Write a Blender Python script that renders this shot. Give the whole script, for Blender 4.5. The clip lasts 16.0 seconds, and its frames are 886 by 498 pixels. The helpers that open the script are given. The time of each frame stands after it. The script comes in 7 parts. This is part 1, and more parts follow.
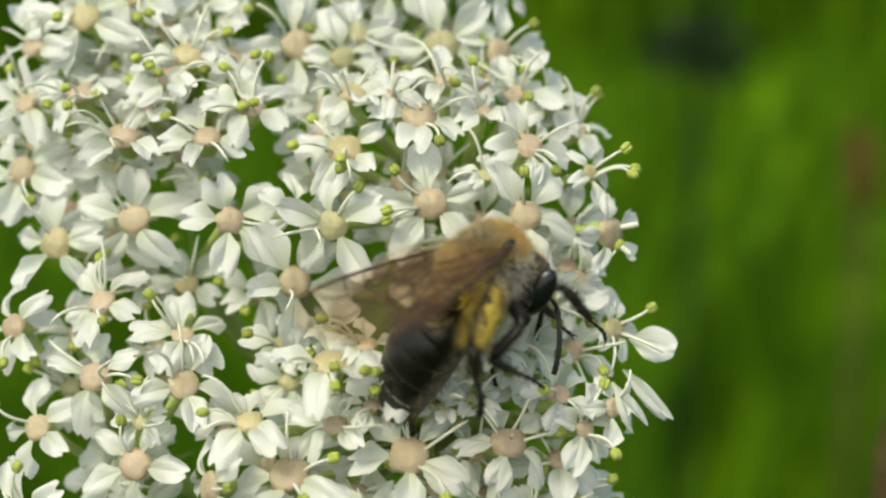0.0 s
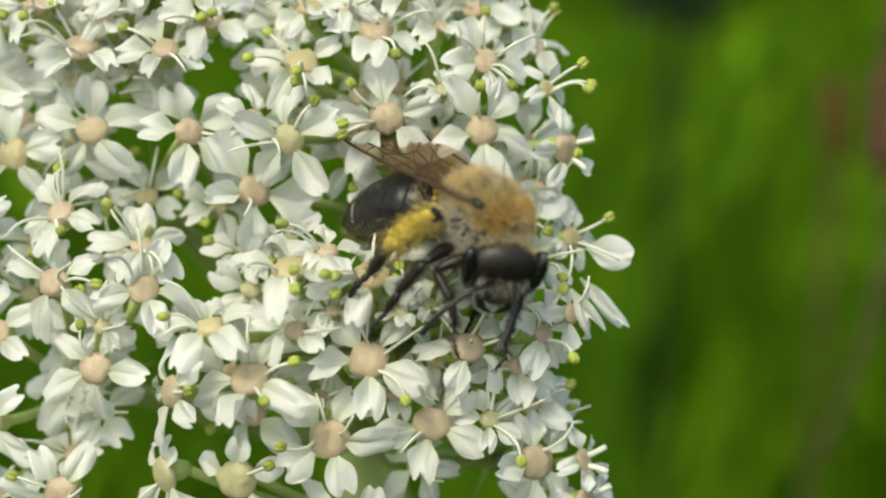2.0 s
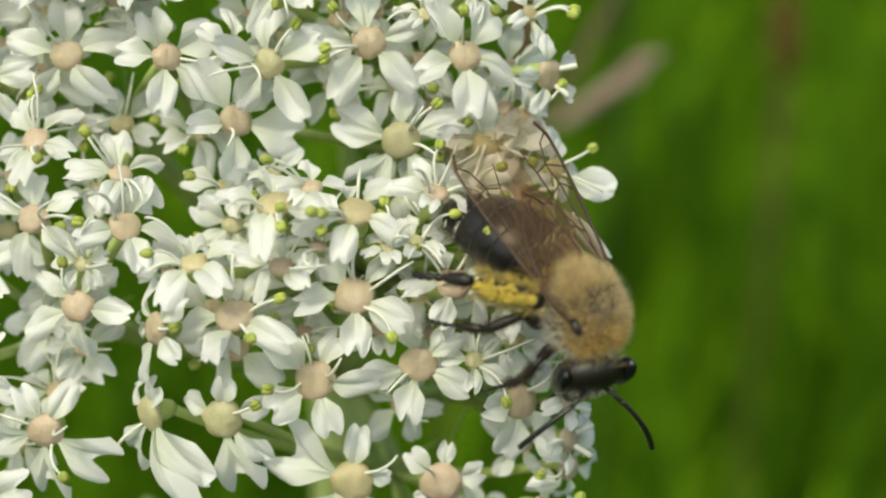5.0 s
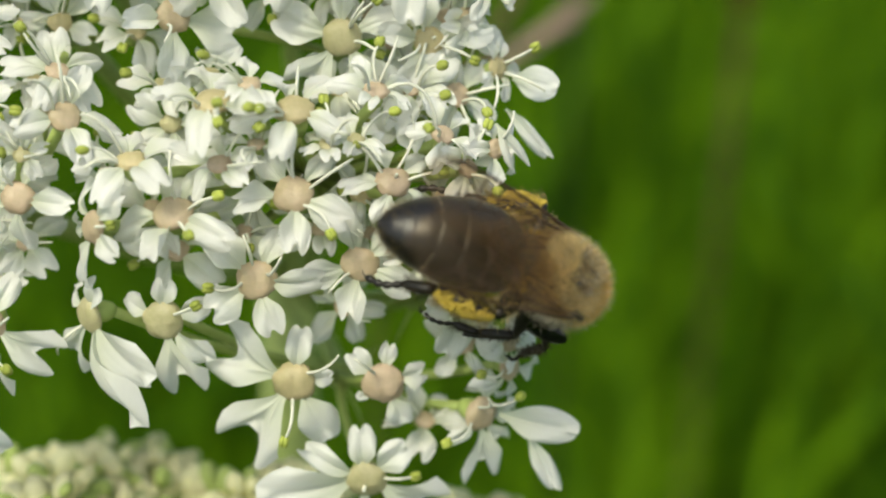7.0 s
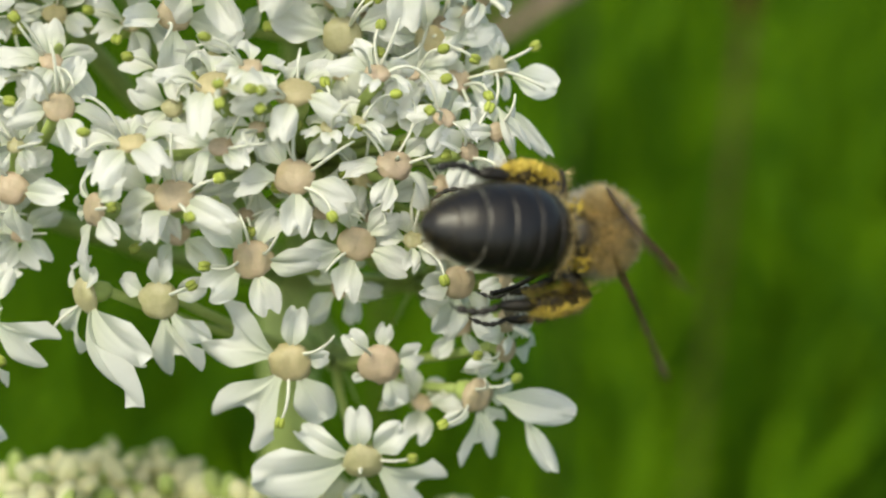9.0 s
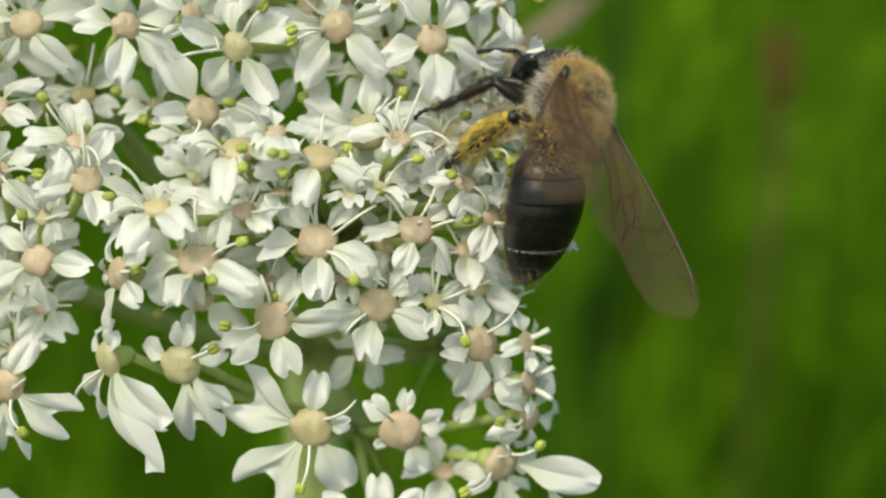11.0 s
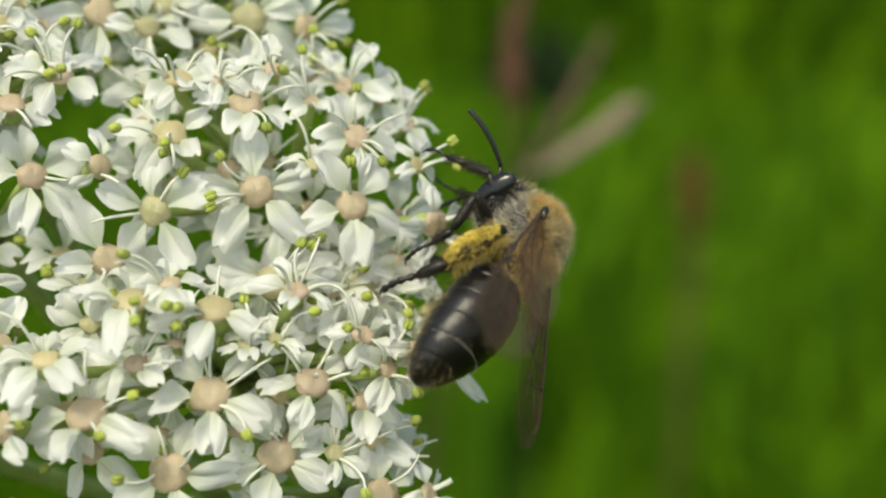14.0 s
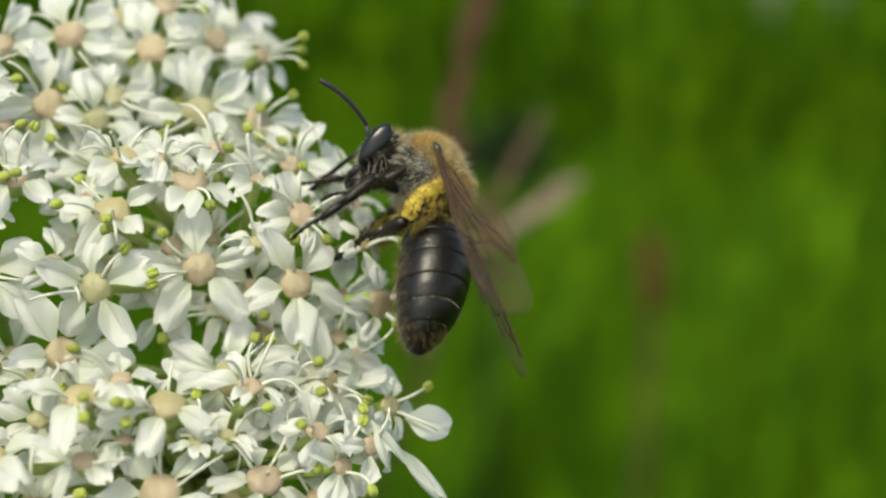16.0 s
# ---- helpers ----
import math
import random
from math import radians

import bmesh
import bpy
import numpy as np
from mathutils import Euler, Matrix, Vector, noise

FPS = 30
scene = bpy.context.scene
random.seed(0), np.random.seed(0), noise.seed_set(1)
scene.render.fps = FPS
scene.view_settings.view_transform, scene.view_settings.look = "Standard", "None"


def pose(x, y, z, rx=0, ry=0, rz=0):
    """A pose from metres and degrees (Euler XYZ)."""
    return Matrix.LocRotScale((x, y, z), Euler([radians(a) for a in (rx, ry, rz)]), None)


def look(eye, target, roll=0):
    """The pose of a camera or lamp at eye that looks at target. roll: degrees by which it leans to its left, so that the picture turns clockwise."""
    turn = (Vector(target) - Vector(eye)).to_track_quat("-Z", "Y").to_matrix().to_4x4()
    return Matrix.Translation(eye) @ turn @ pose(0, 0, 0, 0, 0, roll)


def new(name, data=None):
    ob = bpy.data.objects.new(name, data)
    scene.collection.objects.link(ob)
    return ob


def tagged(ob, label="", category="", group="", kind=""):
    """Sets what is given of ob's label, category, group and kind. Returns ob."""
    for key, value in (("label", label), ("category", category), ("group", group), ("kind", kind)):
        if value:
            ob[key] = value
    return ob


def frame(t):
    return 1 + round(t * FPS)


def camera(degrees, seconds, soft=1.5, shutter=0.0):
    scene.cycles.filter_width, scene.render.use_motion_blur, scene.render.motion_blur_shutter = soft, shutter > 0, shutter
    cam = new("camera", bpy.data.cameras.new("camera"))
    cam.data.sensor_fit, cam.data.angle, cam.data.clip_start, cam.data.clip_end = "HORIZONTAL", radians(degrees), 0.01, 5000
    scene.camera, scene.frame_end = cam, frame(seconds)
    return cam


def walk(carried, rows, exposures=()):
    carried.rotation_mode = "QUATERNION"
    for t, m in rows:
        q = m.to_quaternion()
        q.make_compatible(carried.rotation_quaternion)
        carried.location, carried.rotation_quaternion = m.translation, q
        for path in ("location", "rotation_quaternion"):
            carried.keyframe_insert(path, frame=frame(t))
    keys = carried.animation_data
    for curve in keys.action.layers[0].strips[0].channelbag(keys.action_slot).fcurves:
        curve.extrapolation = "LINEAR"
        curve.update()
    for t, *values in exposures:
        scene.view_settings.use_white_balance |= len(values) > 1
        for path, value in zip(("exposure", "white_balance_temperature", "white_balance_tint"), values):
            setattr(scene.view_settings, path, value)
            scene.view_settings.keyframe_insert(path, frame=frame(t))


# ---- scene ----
MM = 0.001
EYE = 1.0          # the lens is one metre above the meadow's soil
EXPOSURE = 0.50
AHEAD = 59         # millimetres from the lens to the face of the flower head


def turned(yaw, pitch):
    """The camera's pose: a fixed stand, looking down at 22 degrees, then turned left and up."""
    return pose(0, 0, EYE, 68, 0, 0) @ pose(0, 0, 0, 0, yaw, 0) @ pose(0, 0, 0, pitch, 0, 0)


def on_head(x, y, z, rx=0, ry=0, rz=0):
    """A pose on the flower head's face, in millimetres: x right, y up, z out of the face."""
    return pose(0, 0, EYE, 68, 0, 0) @ pose(x * MM, y * MM, (z - AHEAD) * MM, rx, ry, rz)


cam = camera(40, 16.0, soft=2.2)
cam.data.dof.use_dof = True
cam.data.dof.focus_distance = 0.0592
cam.data.dof.aperture_fstop = 21.0
walk(cam, [
    (0, turned(3.83, 6.77)),
    (0.5, turned(2.51, 7.03)),
    (1, turned(2.31, 8.02)),
    (1.5, turned(2.10, 8.20)),
    (2, turned(2.64, 4.34)),
    (2.5, turned(2.58, 2.90)),
    (3, turned(1.89, 2.03)),
    (3.2, turned(1.74, 1.87)),
    (5.3, turned(0.15, 0.16)),
    (5.5, turned(0.00, 0.00)),
    (6, turned(-1.32, -0.93)),
    (6.5, turned(-1.81, -1.64)),
    (7, turned(-1.64, -2.83)),
    (7.5, turned(-2.18, -3.65)),
    (8, turned(-2.59, -4.35)),
    (8.2, turned(-2.39, -4.04)),
    (10.3, turned(-0.25, -0.75)),
    (10.5, turned(-0.05, -0.44)),
    (11, turned(0.16, 1.93)),
    (11.5, turned(1.37, 3.53)),
    (12, turned(1.61, 4.75)),
    (12.5, turned(1.35, 5.08)),
    (13, turned(-0.37, 4.97)),
    (13.5, turned(-2.81, 5.55)),
    (14, turned(-3.61, 7.63)),
    (14.5, turned(-3.19, 8.56)),
    (15, turned(-2.92, 9.77)),
    (15.5, turned(-4.29, 9.54)),
    (16, turned(-5.49, 11.35)),
], exposures=((0, EXPOSURE, 7600, -3), (16, EXPOSURE, 7600, -3)))

# ---- light: a bright hazy sky with a veiled sun high on the left ----
world = bpy.data.worlds.new("sky")
scene.world = world
world.use_nodes = True
wn = world.node_tree.nodes
sky = wn.new("ShaderNodeTexSky")
sky.sky_type = "NISHITA"
sky.sun_disc = False
sky.sun_elevation, sky.sun_rotation = radians(58), radians(200)
sky.dust_density = 3.0
wn["Background"].inputs[1].default_value = 0.135
world.node_tree.links.new(sky.outputs[0], wn["Background"].inputs[0])
sun = new("sun", bpy.data.lights.new("sun", "SUN"))
sun.data.energy, sun.data.angle, sun.data.color = 1.5, radians(16), (1.0, 0.96, 0.9)
sun.matrix_world = look((-0.42, -0.58, 1.0), (0, 0, 0))


# ---- materials ----
def material(name, colour, rough=0.5, vary=0.25, scale=900.0, bump=0.0, spec=0.4, through_light=0.0, per_object=0.0, second=None):
    """A principled surface whose colour wanders at two scales, in metres."""
    m = bpy.data.materials.new(name)
    m.use_nodes = True
    nt = m.node_tree
    N, L = nt.nodes, nt.links
    p = N["Principled BSDF"]
    tc = N.new("ShaderNodeTexCoord")
    big, fine = N.new("ShaderNodeTexNoise"), N.new("ShaderNodeTexNoise")
    big.inputs["Scale"].default_value, fine.inputs["Scale"].default_value = scale, scale * 6
    fine.inputs["Detail"].default_value = 4
    for n in (big, fine):
        L.new(tc.outputs["Object"], n.inputs["Vector"])
    mix = N.new("ShaderNodeMix")
    mix.data_type = "RGBA"
    low = second or [c * (1 - vary) for c in colour]
    mix.inputs[6].default_value, mix.inputs[7].default_value = (*low, 1), (*colour, 1)
    add = N.new("ShaderNodeMath")
    add.operation = "MULTIPLY_ADD"
    L.new(fine.outputs["Fac"], add.inputs[0])
    add.inputs[1].default_value = 0.5
    L.new(big.outputs["Fac"], add.inputs[2])
    ramp = N.new("ShaderNodeMapRange")
    ramp.inputs["From Min"].default_value, ramp.inputs["From Max"].default_value = 0.5, 0.95
    L.new(add.outputs[0], ramp.inputs["Value"])
    L.new(ramp.outputs[0], mix.inputs[0])
    colour_out = mix.outputs[2]
    if per_object:
        info = N.new("ShaderNodeObjectInfo")
        hsv = N.new("ShaderNodeHueSaturation")
        mr = N.new("ShaderNodeMapRange")
        mr.inputs["To Min"].default_value, mr.inputs["To Max"].default_value = 1 - per_object, 1 + per_object
        L.new(info.outputs["Random"], mr.inputs["Value"])
        L.new(mr.outputs[0], hsv.inputs["Value"])
        L.new(colour_out, hsv.inputs["Color"])
        colour_out = hsv.outputs["Color"]
    L.new(colour_out, p.inputs["Base Color"])
    p.inputs["Roughness"].default_value = rough
    p.inputs["Specular IOR Level"].default_value = spec
    if bump:
        b = N.new("ShaderNodeBump")
        b.inputs["Strength"].default_value, b.inputs["Distance"].default_value = bump, 0.0001
        L.new(fine.outputs["Fac"], b.inputs["Height"])
        L.new(b.outputs[0], p.inputs["Normal"])
    if through_light:
        tr, ms = N.new("ShaderNodeBsdfTranslucent"), N.new("ShaderNodeMixShader")
        L.new(colour_out, tr.inputs["Color"])
        ms.inputs[0].default_value = through_light
        L.new(p.outputs[0], ms.inputs[1])
        L.new(tr.outputs[0], ms.inputs[2])
        L.new(ms.outputs[0], N["Material Output"].inputs["Surface"])
    return m


petal_white = material("petal_white", (0.90, 0.905, 0.895), 0.40, 0.05, 2.2, 0, 0.40, 0.42, 0.06)


def add_petal_veins(m):
    """Fine lengthwise veins and soft puckers; the petals are one unit long."""
    N, L = m.node_tree.nodes, m.node_tree.links
    tc, mp, wave, no, add, b = (N.new(k) for k in ("ShaderNodeTexCoord", "ShaderNodeMapping", "ShaderNodeTexWave", "ShaderNodeTexNoise", "ShaderNodeMath", "ShaderNodeBump"))
    mp.inputs["Scale"].default_value = (0.5, 3.2, 1)
    wave.bands_direction = "Y"
    wave.inputs["Scale"].default_value, wave.inputs["Distortion"].default_value = 1.0, 2.5
    no.inputs["Scale"].default_value, no.inputs["Detail"].default_value = 7.0, 3.0
    L.new(tc.outputs["Object"], mp.inputs[0])
    L.new(mp.outputs[0], wave.inputs[0])
    L.new(tc.outputs["Object"], no.inputs[0])
    add.operation = "ADD"
    L.new(wave.outputs["Fac"], add.inputs[0])
    L.new(no.outputs["Fac"], add.inputs[1])
    L.new(add.outputs[0], b.inputs["Height"])
    b.inputs["Strength"].default_value, b.inputs["Distance"].default_value = 0.16, 0.00005
    for kind in ("ShaderNodeBsdfPrincipled", "ShaderNodeBsdfTranslucent"):
        L.new(b.outputs[0], next(n for n in N if n.bl_idname == kind).inputs["Normal"])


def add_petal_claw(m):
    """The claw and the middle of a petal are thinner and tinged with green."""
    N, L = m.node_tree.nodes, m.node_tree.links
    tc, sep, mr, mix = (N.new(k) for k in ("ShaderNodeTexCoord", "ShaderNodeSeparateXYZ", "ShaderNodeMapRange", "ShaderNodeMix"))
    mix.data_type = "RGBA"
    mix.inputs[6].default_value = (0.68, 0.73, 0.56, 1)
    L.new(tc.outputs["Object"], sep.inputs[0])
    L.new(sep.outputs[0], mr.inputs[0])
    mr.inputs["From Min"].default_value, mr.inputs["From Max"].default_value = -0.05, 0.6
    L.new(mr.outputs[0], mix.inputs[0])
    hsv = next(n for n in N if n.bl_idname == "ShaderNodeHueSaturation")
    L.new(hsv.outputs[0], mix.inputs[7])
    for kind, slot in (("ShaderNodeBsdfPrincipled", "Base Color"), ("ShaderNodeBsdfTranslucent", "Color")):
        L.new(mix.outputs[2], next(n for n in N if n.bl_idname == kind).inputs[slot])


add_petal_veins(petal_white)
add_petal_claw(petal_white)
filament_white = material("filament_white", (0.85, 0.86, 0.76), 0.45, 0.1, 900, 0, 0.4, 0.15)
anther_green = material("anther_green", (0.38, 0.44, 0.09), 0.5, 0.4, 2500, 0.3, 0.3, 0, 0.25)
disc_pink = material("disc_pink", (0.71, 0.56, 0.43), 0.38, 0.25, 800, 0.4, 0.45, 0.3, 0.10, (0.58, 0.47, 0.32))
disc_peach = material("disc_peach", (0.70, 0.56, 0.41), 0.38, 0.25, 800, 0.4, 0.45, 0.3, 0.10, (0.57, 0.48, 0.31))
disc_yellow = material("disc_yellow", (0.70, 0.60, 0.37), 0.38, 0.25, 800, 0.4, 0.45, 0.3, 0.10, (0.57, 0.51, 0.28))
disc_green = material("disc_green", (0.62, 0.57, 0.36), 0.38, 0.25, 800, 0.4, 0.45, 0.3, 0.10, (0.50, 0.48, 0.26))
stalk_green = material("stalk_green", (0.46, 0.57, 0.18), 0.5, 0.3, 300, 0.3, 0.4, 0.15, 0.1)
black_cuticle = material("black_cuticle", (0.011, 0.009, 0.009), 0.28, 0.3, 1500, 0.25, 0.5)
dark_cuticle = material("dark_cuticle", (0.014, 0.011, 0.009), 0.4, 0.3, 1500, 0.3, 0.5)
pale_margin = material("pale_margin", (0.05, 0.04, 0.03), 0.5, 0.8, 1800, 0.2, 0.5)
eye_black = material("eye_black", (0.008, 0.008, 0.010), 0.18, 0.2, 4000, 0.1, 0.6)
fur_gold = material("fur_gold", (0.90, 0.73, 0.39), 0.6, 0.35, 1500, 0, 0.2, 0.35)
fur_orange = material("fur_orange", (0.90, 0.62, 0.21), 0.6, 0.35, 1500, 0, 0.2, 0.35)
fur_pale = material("fur_pale", (0.80, 0.75, 0.64), 0.6, 0.35, 1500, 0, 0.2, 0.35)
fur_brown = material("fur_brown", (0.34, 0.25, 0.13), 0.7, 0.4, 1500, 0, 0.2, 0.2)
def vary_hairs(m):
    """Each hair a little lighter or darker than the next."""
    N, L = m.node_tree.nodes, m.node_tree.links
    geo, mr, hsv = (N.new(k) for k in ("ShaderNodeNewGeometry", "ShaderNodeMapRange", "ShaderNodeHueSaturation"))
    mr.inputs["To Min"].default_value, mr.inputs["To Max"].default_value = 0.60, 1.25
    L.new(geo.outputs["Random Per Island"], mr.inputs["Value"])
    L.new(mr.outputs[0], hsv.inputs["Value"])
    mix = next(n for n in N if n.bl_idname == "ShaderNodeMix")
    L.new(mix.outputs[2], hsv.inputs["Color"])
    for kind, slot in (("ShaderNodeBsdfPrincipled", "Base Color"), ("ShaderNodeBsdfTranslucent", "Color")):
        L.new(hsv.outputs[0], next(n for n in N if n.bl_idname == kind).inputs[slot])


for m in (fur_gold, fur_orange, fur_pale, fur_brown):
    vary_hairs(m)
fur_dark = material("fur_dark", (0.05, 0.035, 0.02), 0.7, 0.3, 1500, 0, 0.2)
pollen_yellow = material("pollen_yellow", (0.72, 0.56, 0.13), 0.9, 0.45, 1500, 0.6, 0.05, 0.1, 0, (0.42, 0.31, 0.05))
vein_brown = material("vein_brown", (0.06, 0.03, 0.015), 0.4, 0.2, 1500)
def leaf_green(name, light, dark, clear):
    """Leaf green that changes from blade to blade."""
    m = material(name, light, 0.75, 0.3, 15, 0, 0.08, clear, 0, dark)
    N, L = m.node_tree.nodes, m.node_tree.links
    geo = N.new("ShaderNodeNewGeometry")
    mix = next(n for n in N if n.bl_idname == "ShaderNodeMix")
    tc, no, mr, mul = (N.new(k) for k in ("ShaderNodeTexCoord", "ShaderNodeTexNoise", "ShaderNodeMapRange", "ShaderNodeMath"))
    no.inputs["Scale"].default_value, no.inputs["Detail"].default_value = 7.0, 2.0
    mr.inputs["From Min"].default_value, mr.inputs["From Max"].default_value = 0.42, 0.62
    mr.inputs["To Min"].default_value, mr.inputs["To Max"].default_value = 0.0, 1.3
    mul.operation = "MULTIPLY"
    L.new(tc.outputs["Object"], no.inputs[0])
    L.new(no.outputs["Fac"], mr.inputs[0])
    L.new(geo.outputs["Random Per Island"], mul.inputs[0])
    L.new(mr.outputs[0], mul.inputs[1])
    L.new(mul.outputs[0], mix.inputs[0])
    return m


grass_green = leaf_green("grass_green", (0.212, 0.40, 0.014), (0.060, 0.152, 0.006), 0.4)
herb_green = leaf_green("herb_green", (0.240, 0.46, 0.016), (0.045, 0.125, 0.007), 0.4)
# near-black green: the shade of a gap in the growth, put into the colour
gap_shade = material("gap_shade", (0.016, 0.036, 0.010), 0.7, 0.5, 60, 0, 0.1)
seed_red = material("seed_red", (0.10, 0.058, 0.012), 0.8, 0.4, 200, 0, 0.2)
seed_brown = material("seed_brown", (0.12, 0.06, 0.035), 0.8, 0.4, 200, 0, 0.2)
dry_straw = material("dry_straw", (0.20, 0.13, 0.085), 0.7, 0.4, 90, 0, 0.2)
stem_brown = material("stem_brown", (0.075, 0.055, 0.024), 0.7, 0.4, 90, 0, 0.2)
dry_pink = material("dry_pink", (0.38, 0.27, 0.23), 0.7, 0.25, 90, 0, 0.2)
bud_cream = material("bud_cream", (0.93, 0.91, 0.62), 0.6, 0.15, 400, 0.3, 0.3, 0.4, 0.08)
soil = material("soil", (0.030, 0.055, 0.009), 0.9, 0.5, 6, 0.5, 0.2)


def wing_membrane():
    m = bpy.data.materials.new("wing_membrane")
    m.use_nodes = True
    N, L = m.node_tree.nodes, m.node_tree.links
    p = N["Principled BSDF"]
    p.inputs["Base Color"].default_value = (0.21, 0.14, 0.085, 1)
    p.inputs["Roughness"].default_value = 0.3
    clear, ms, no, tc, mr = (N.new(k) for k in ("ShaderNodeBsdfTransparent", "ShaderNodeMixShader", "ShaderNodeTexNoise", "ShaderNodeTexCoord", "ShaderNodeMapRange"))
    clear.inputs[0].default_value = (0.83, 0.76, 0.66, 1)
    no.inputs["Scale"].default_value = 700
    L.new(tc.outputs["Object"], no.inputs["Vector"])
    L.new(no.outputs["Fac"], mr.inputs["Value"])
    mr.inputs["To Min"].default_value, mr.inputs["To Max"].default_value = 0.10, 0.25
    L.new(mr.outputs[0], ms.inputs[0])
    L.new(clear.outputs[0], ms.inputs[1])
    L.new(p.outputs[0], ms.inputs[2])
    L.new(ms.outputs[0], N["Material Output"].inputs["Surface"])
    return m


wing_film = wing_membrane()


# ---- mesh tools ----
def part(name, bm, mats, parent=None, label=""):
    """Links a bmesh as one mesh object, under a thing or a part."""
    me = bpy.data.meshes.new(name)
    bm.to_mesh(me)
    bm.free()
    for m in mats if isinstance(mats, (list, tuple)) else [mats]:
        me.materials.append(m)
    me.polygons.foreach_set("use_smooth", [True] * len(me.polygons))
    ob = new(name, me)
    ob.parent = parent
    if label:
        ob["label"] = label
    return ob


def tube(bm, pts, radii, sides=6, mat=0, cap=True):
    """A tapered round tube along points."""
    pts = [Vector(p) for p in pts]
    rings = []
    side = None
    for i, p in enumerate(pts):
        d = (pts[min(i + 1, len(pts) - 1)] - pts[max(i - 1, 0)]).normalized()
        if side is None:
            side = d.orthogonal().normalized()
        side = (side - d * side.dot(d)).normalized()
        up = d.cross(side)
        rings.append([bm.verts.new(p + radii[i] * (math.cos(a) * side + math.sin(a) * up)) for a in (2 * math.pi * k / sides for k in range(sides))])
    for a, b in zip(rings, rings[1:]):
        for k in range(sides):
            bm.faces.new((a[k], a[(k + 1) % sides], b[(k + 1) % sides], b[k])).material_index = mat
    if cap:
        bm.faces.new(rings[0][::-1]).material_index = mat
        bm.faces.new(rings[-1]).material_index = mat
    return rings


def blob(bm, centre, radii, mat=0, u=14, v=9, shape=None, turn=None):
    """A rounded body; shape moves a unit-sphere point before it is scaled."""
    def put(c):
        c = Vector(shape(c)) if shape else c
        c = Vector((c.x * radii[0], c.y * radii[1], c.z * radii[2]))
        return bm.verts.new((turn @ c if turn else c) + Vector(centre))
    rows = []
    for a in range(1, v):
        h, w = math.cos(math.pi * a / v), math.sin(math.pi * a / v)
        rows.append([put(Vector((w * math.cos(2 * math.pi * b / u), w * math.sin(2 * math.pi * b / u), h))) for b in range(u)])
    top, low = put(Vector((0, 0, 1))), put(Vector((0, 0, -1)))
    for b in range(u):
        n = (b + 1) % u
        bm.faces.new((top, rows[0][b], rows[0][n])).material_index = mat
        bm.faces.new((low, rows[-1][n], rows[-1][b])).material_index = mat
        for p, q in zip(rows, rows[1:]):
            bm.faces.new((p[b], q[b], q[n], p[n])).material_index = mat


def curve3(a, b, bow, n=5):
    """Points from a to b, bowed sideways by the vector bow."""
    a, b, bow = Vector(a), Vector(b), Vector(bow)
    return [a.lerp(b, i / n) + bow * (4 * (i / n) * (1 - i / n)) for i in range(n + 1)]


def hairs(bm, rnd, count, at, length, mat, lean=(-0.35, 0, 0), width=0.018, spread=0.35):
    """Fine tapered hairs; at gives a root and the normal there."""
    for _ in range(count):
        p, n = at(rnd)
        d = (n + Vector(lean) + Vector([rnd.gauss(0, spread) for _ in range(3)])).normalized()
        l = length * rnd.uniform(0.6, 1.15) * MM
        s = d.orthogonal().normalized() * width * MM
        s.rotate(Matrix.Rotation(rnd.random() * 6.28, 3, d))
        bend = Vector(lean) * l * 0.25
        v = [bm.verts.new(q) for q in (p - s, p + s, p + d * l * 0.55 + s * 0.6 + bend * 0.3, p + d * l * 0.55 - s * 0.6 + bend * 0.3, p + d * l + bend)]
        bm.faces.new(v[:4]).material_index = mat
        bm.faces.new((v[3], v[2], v[4])).material_index = mat


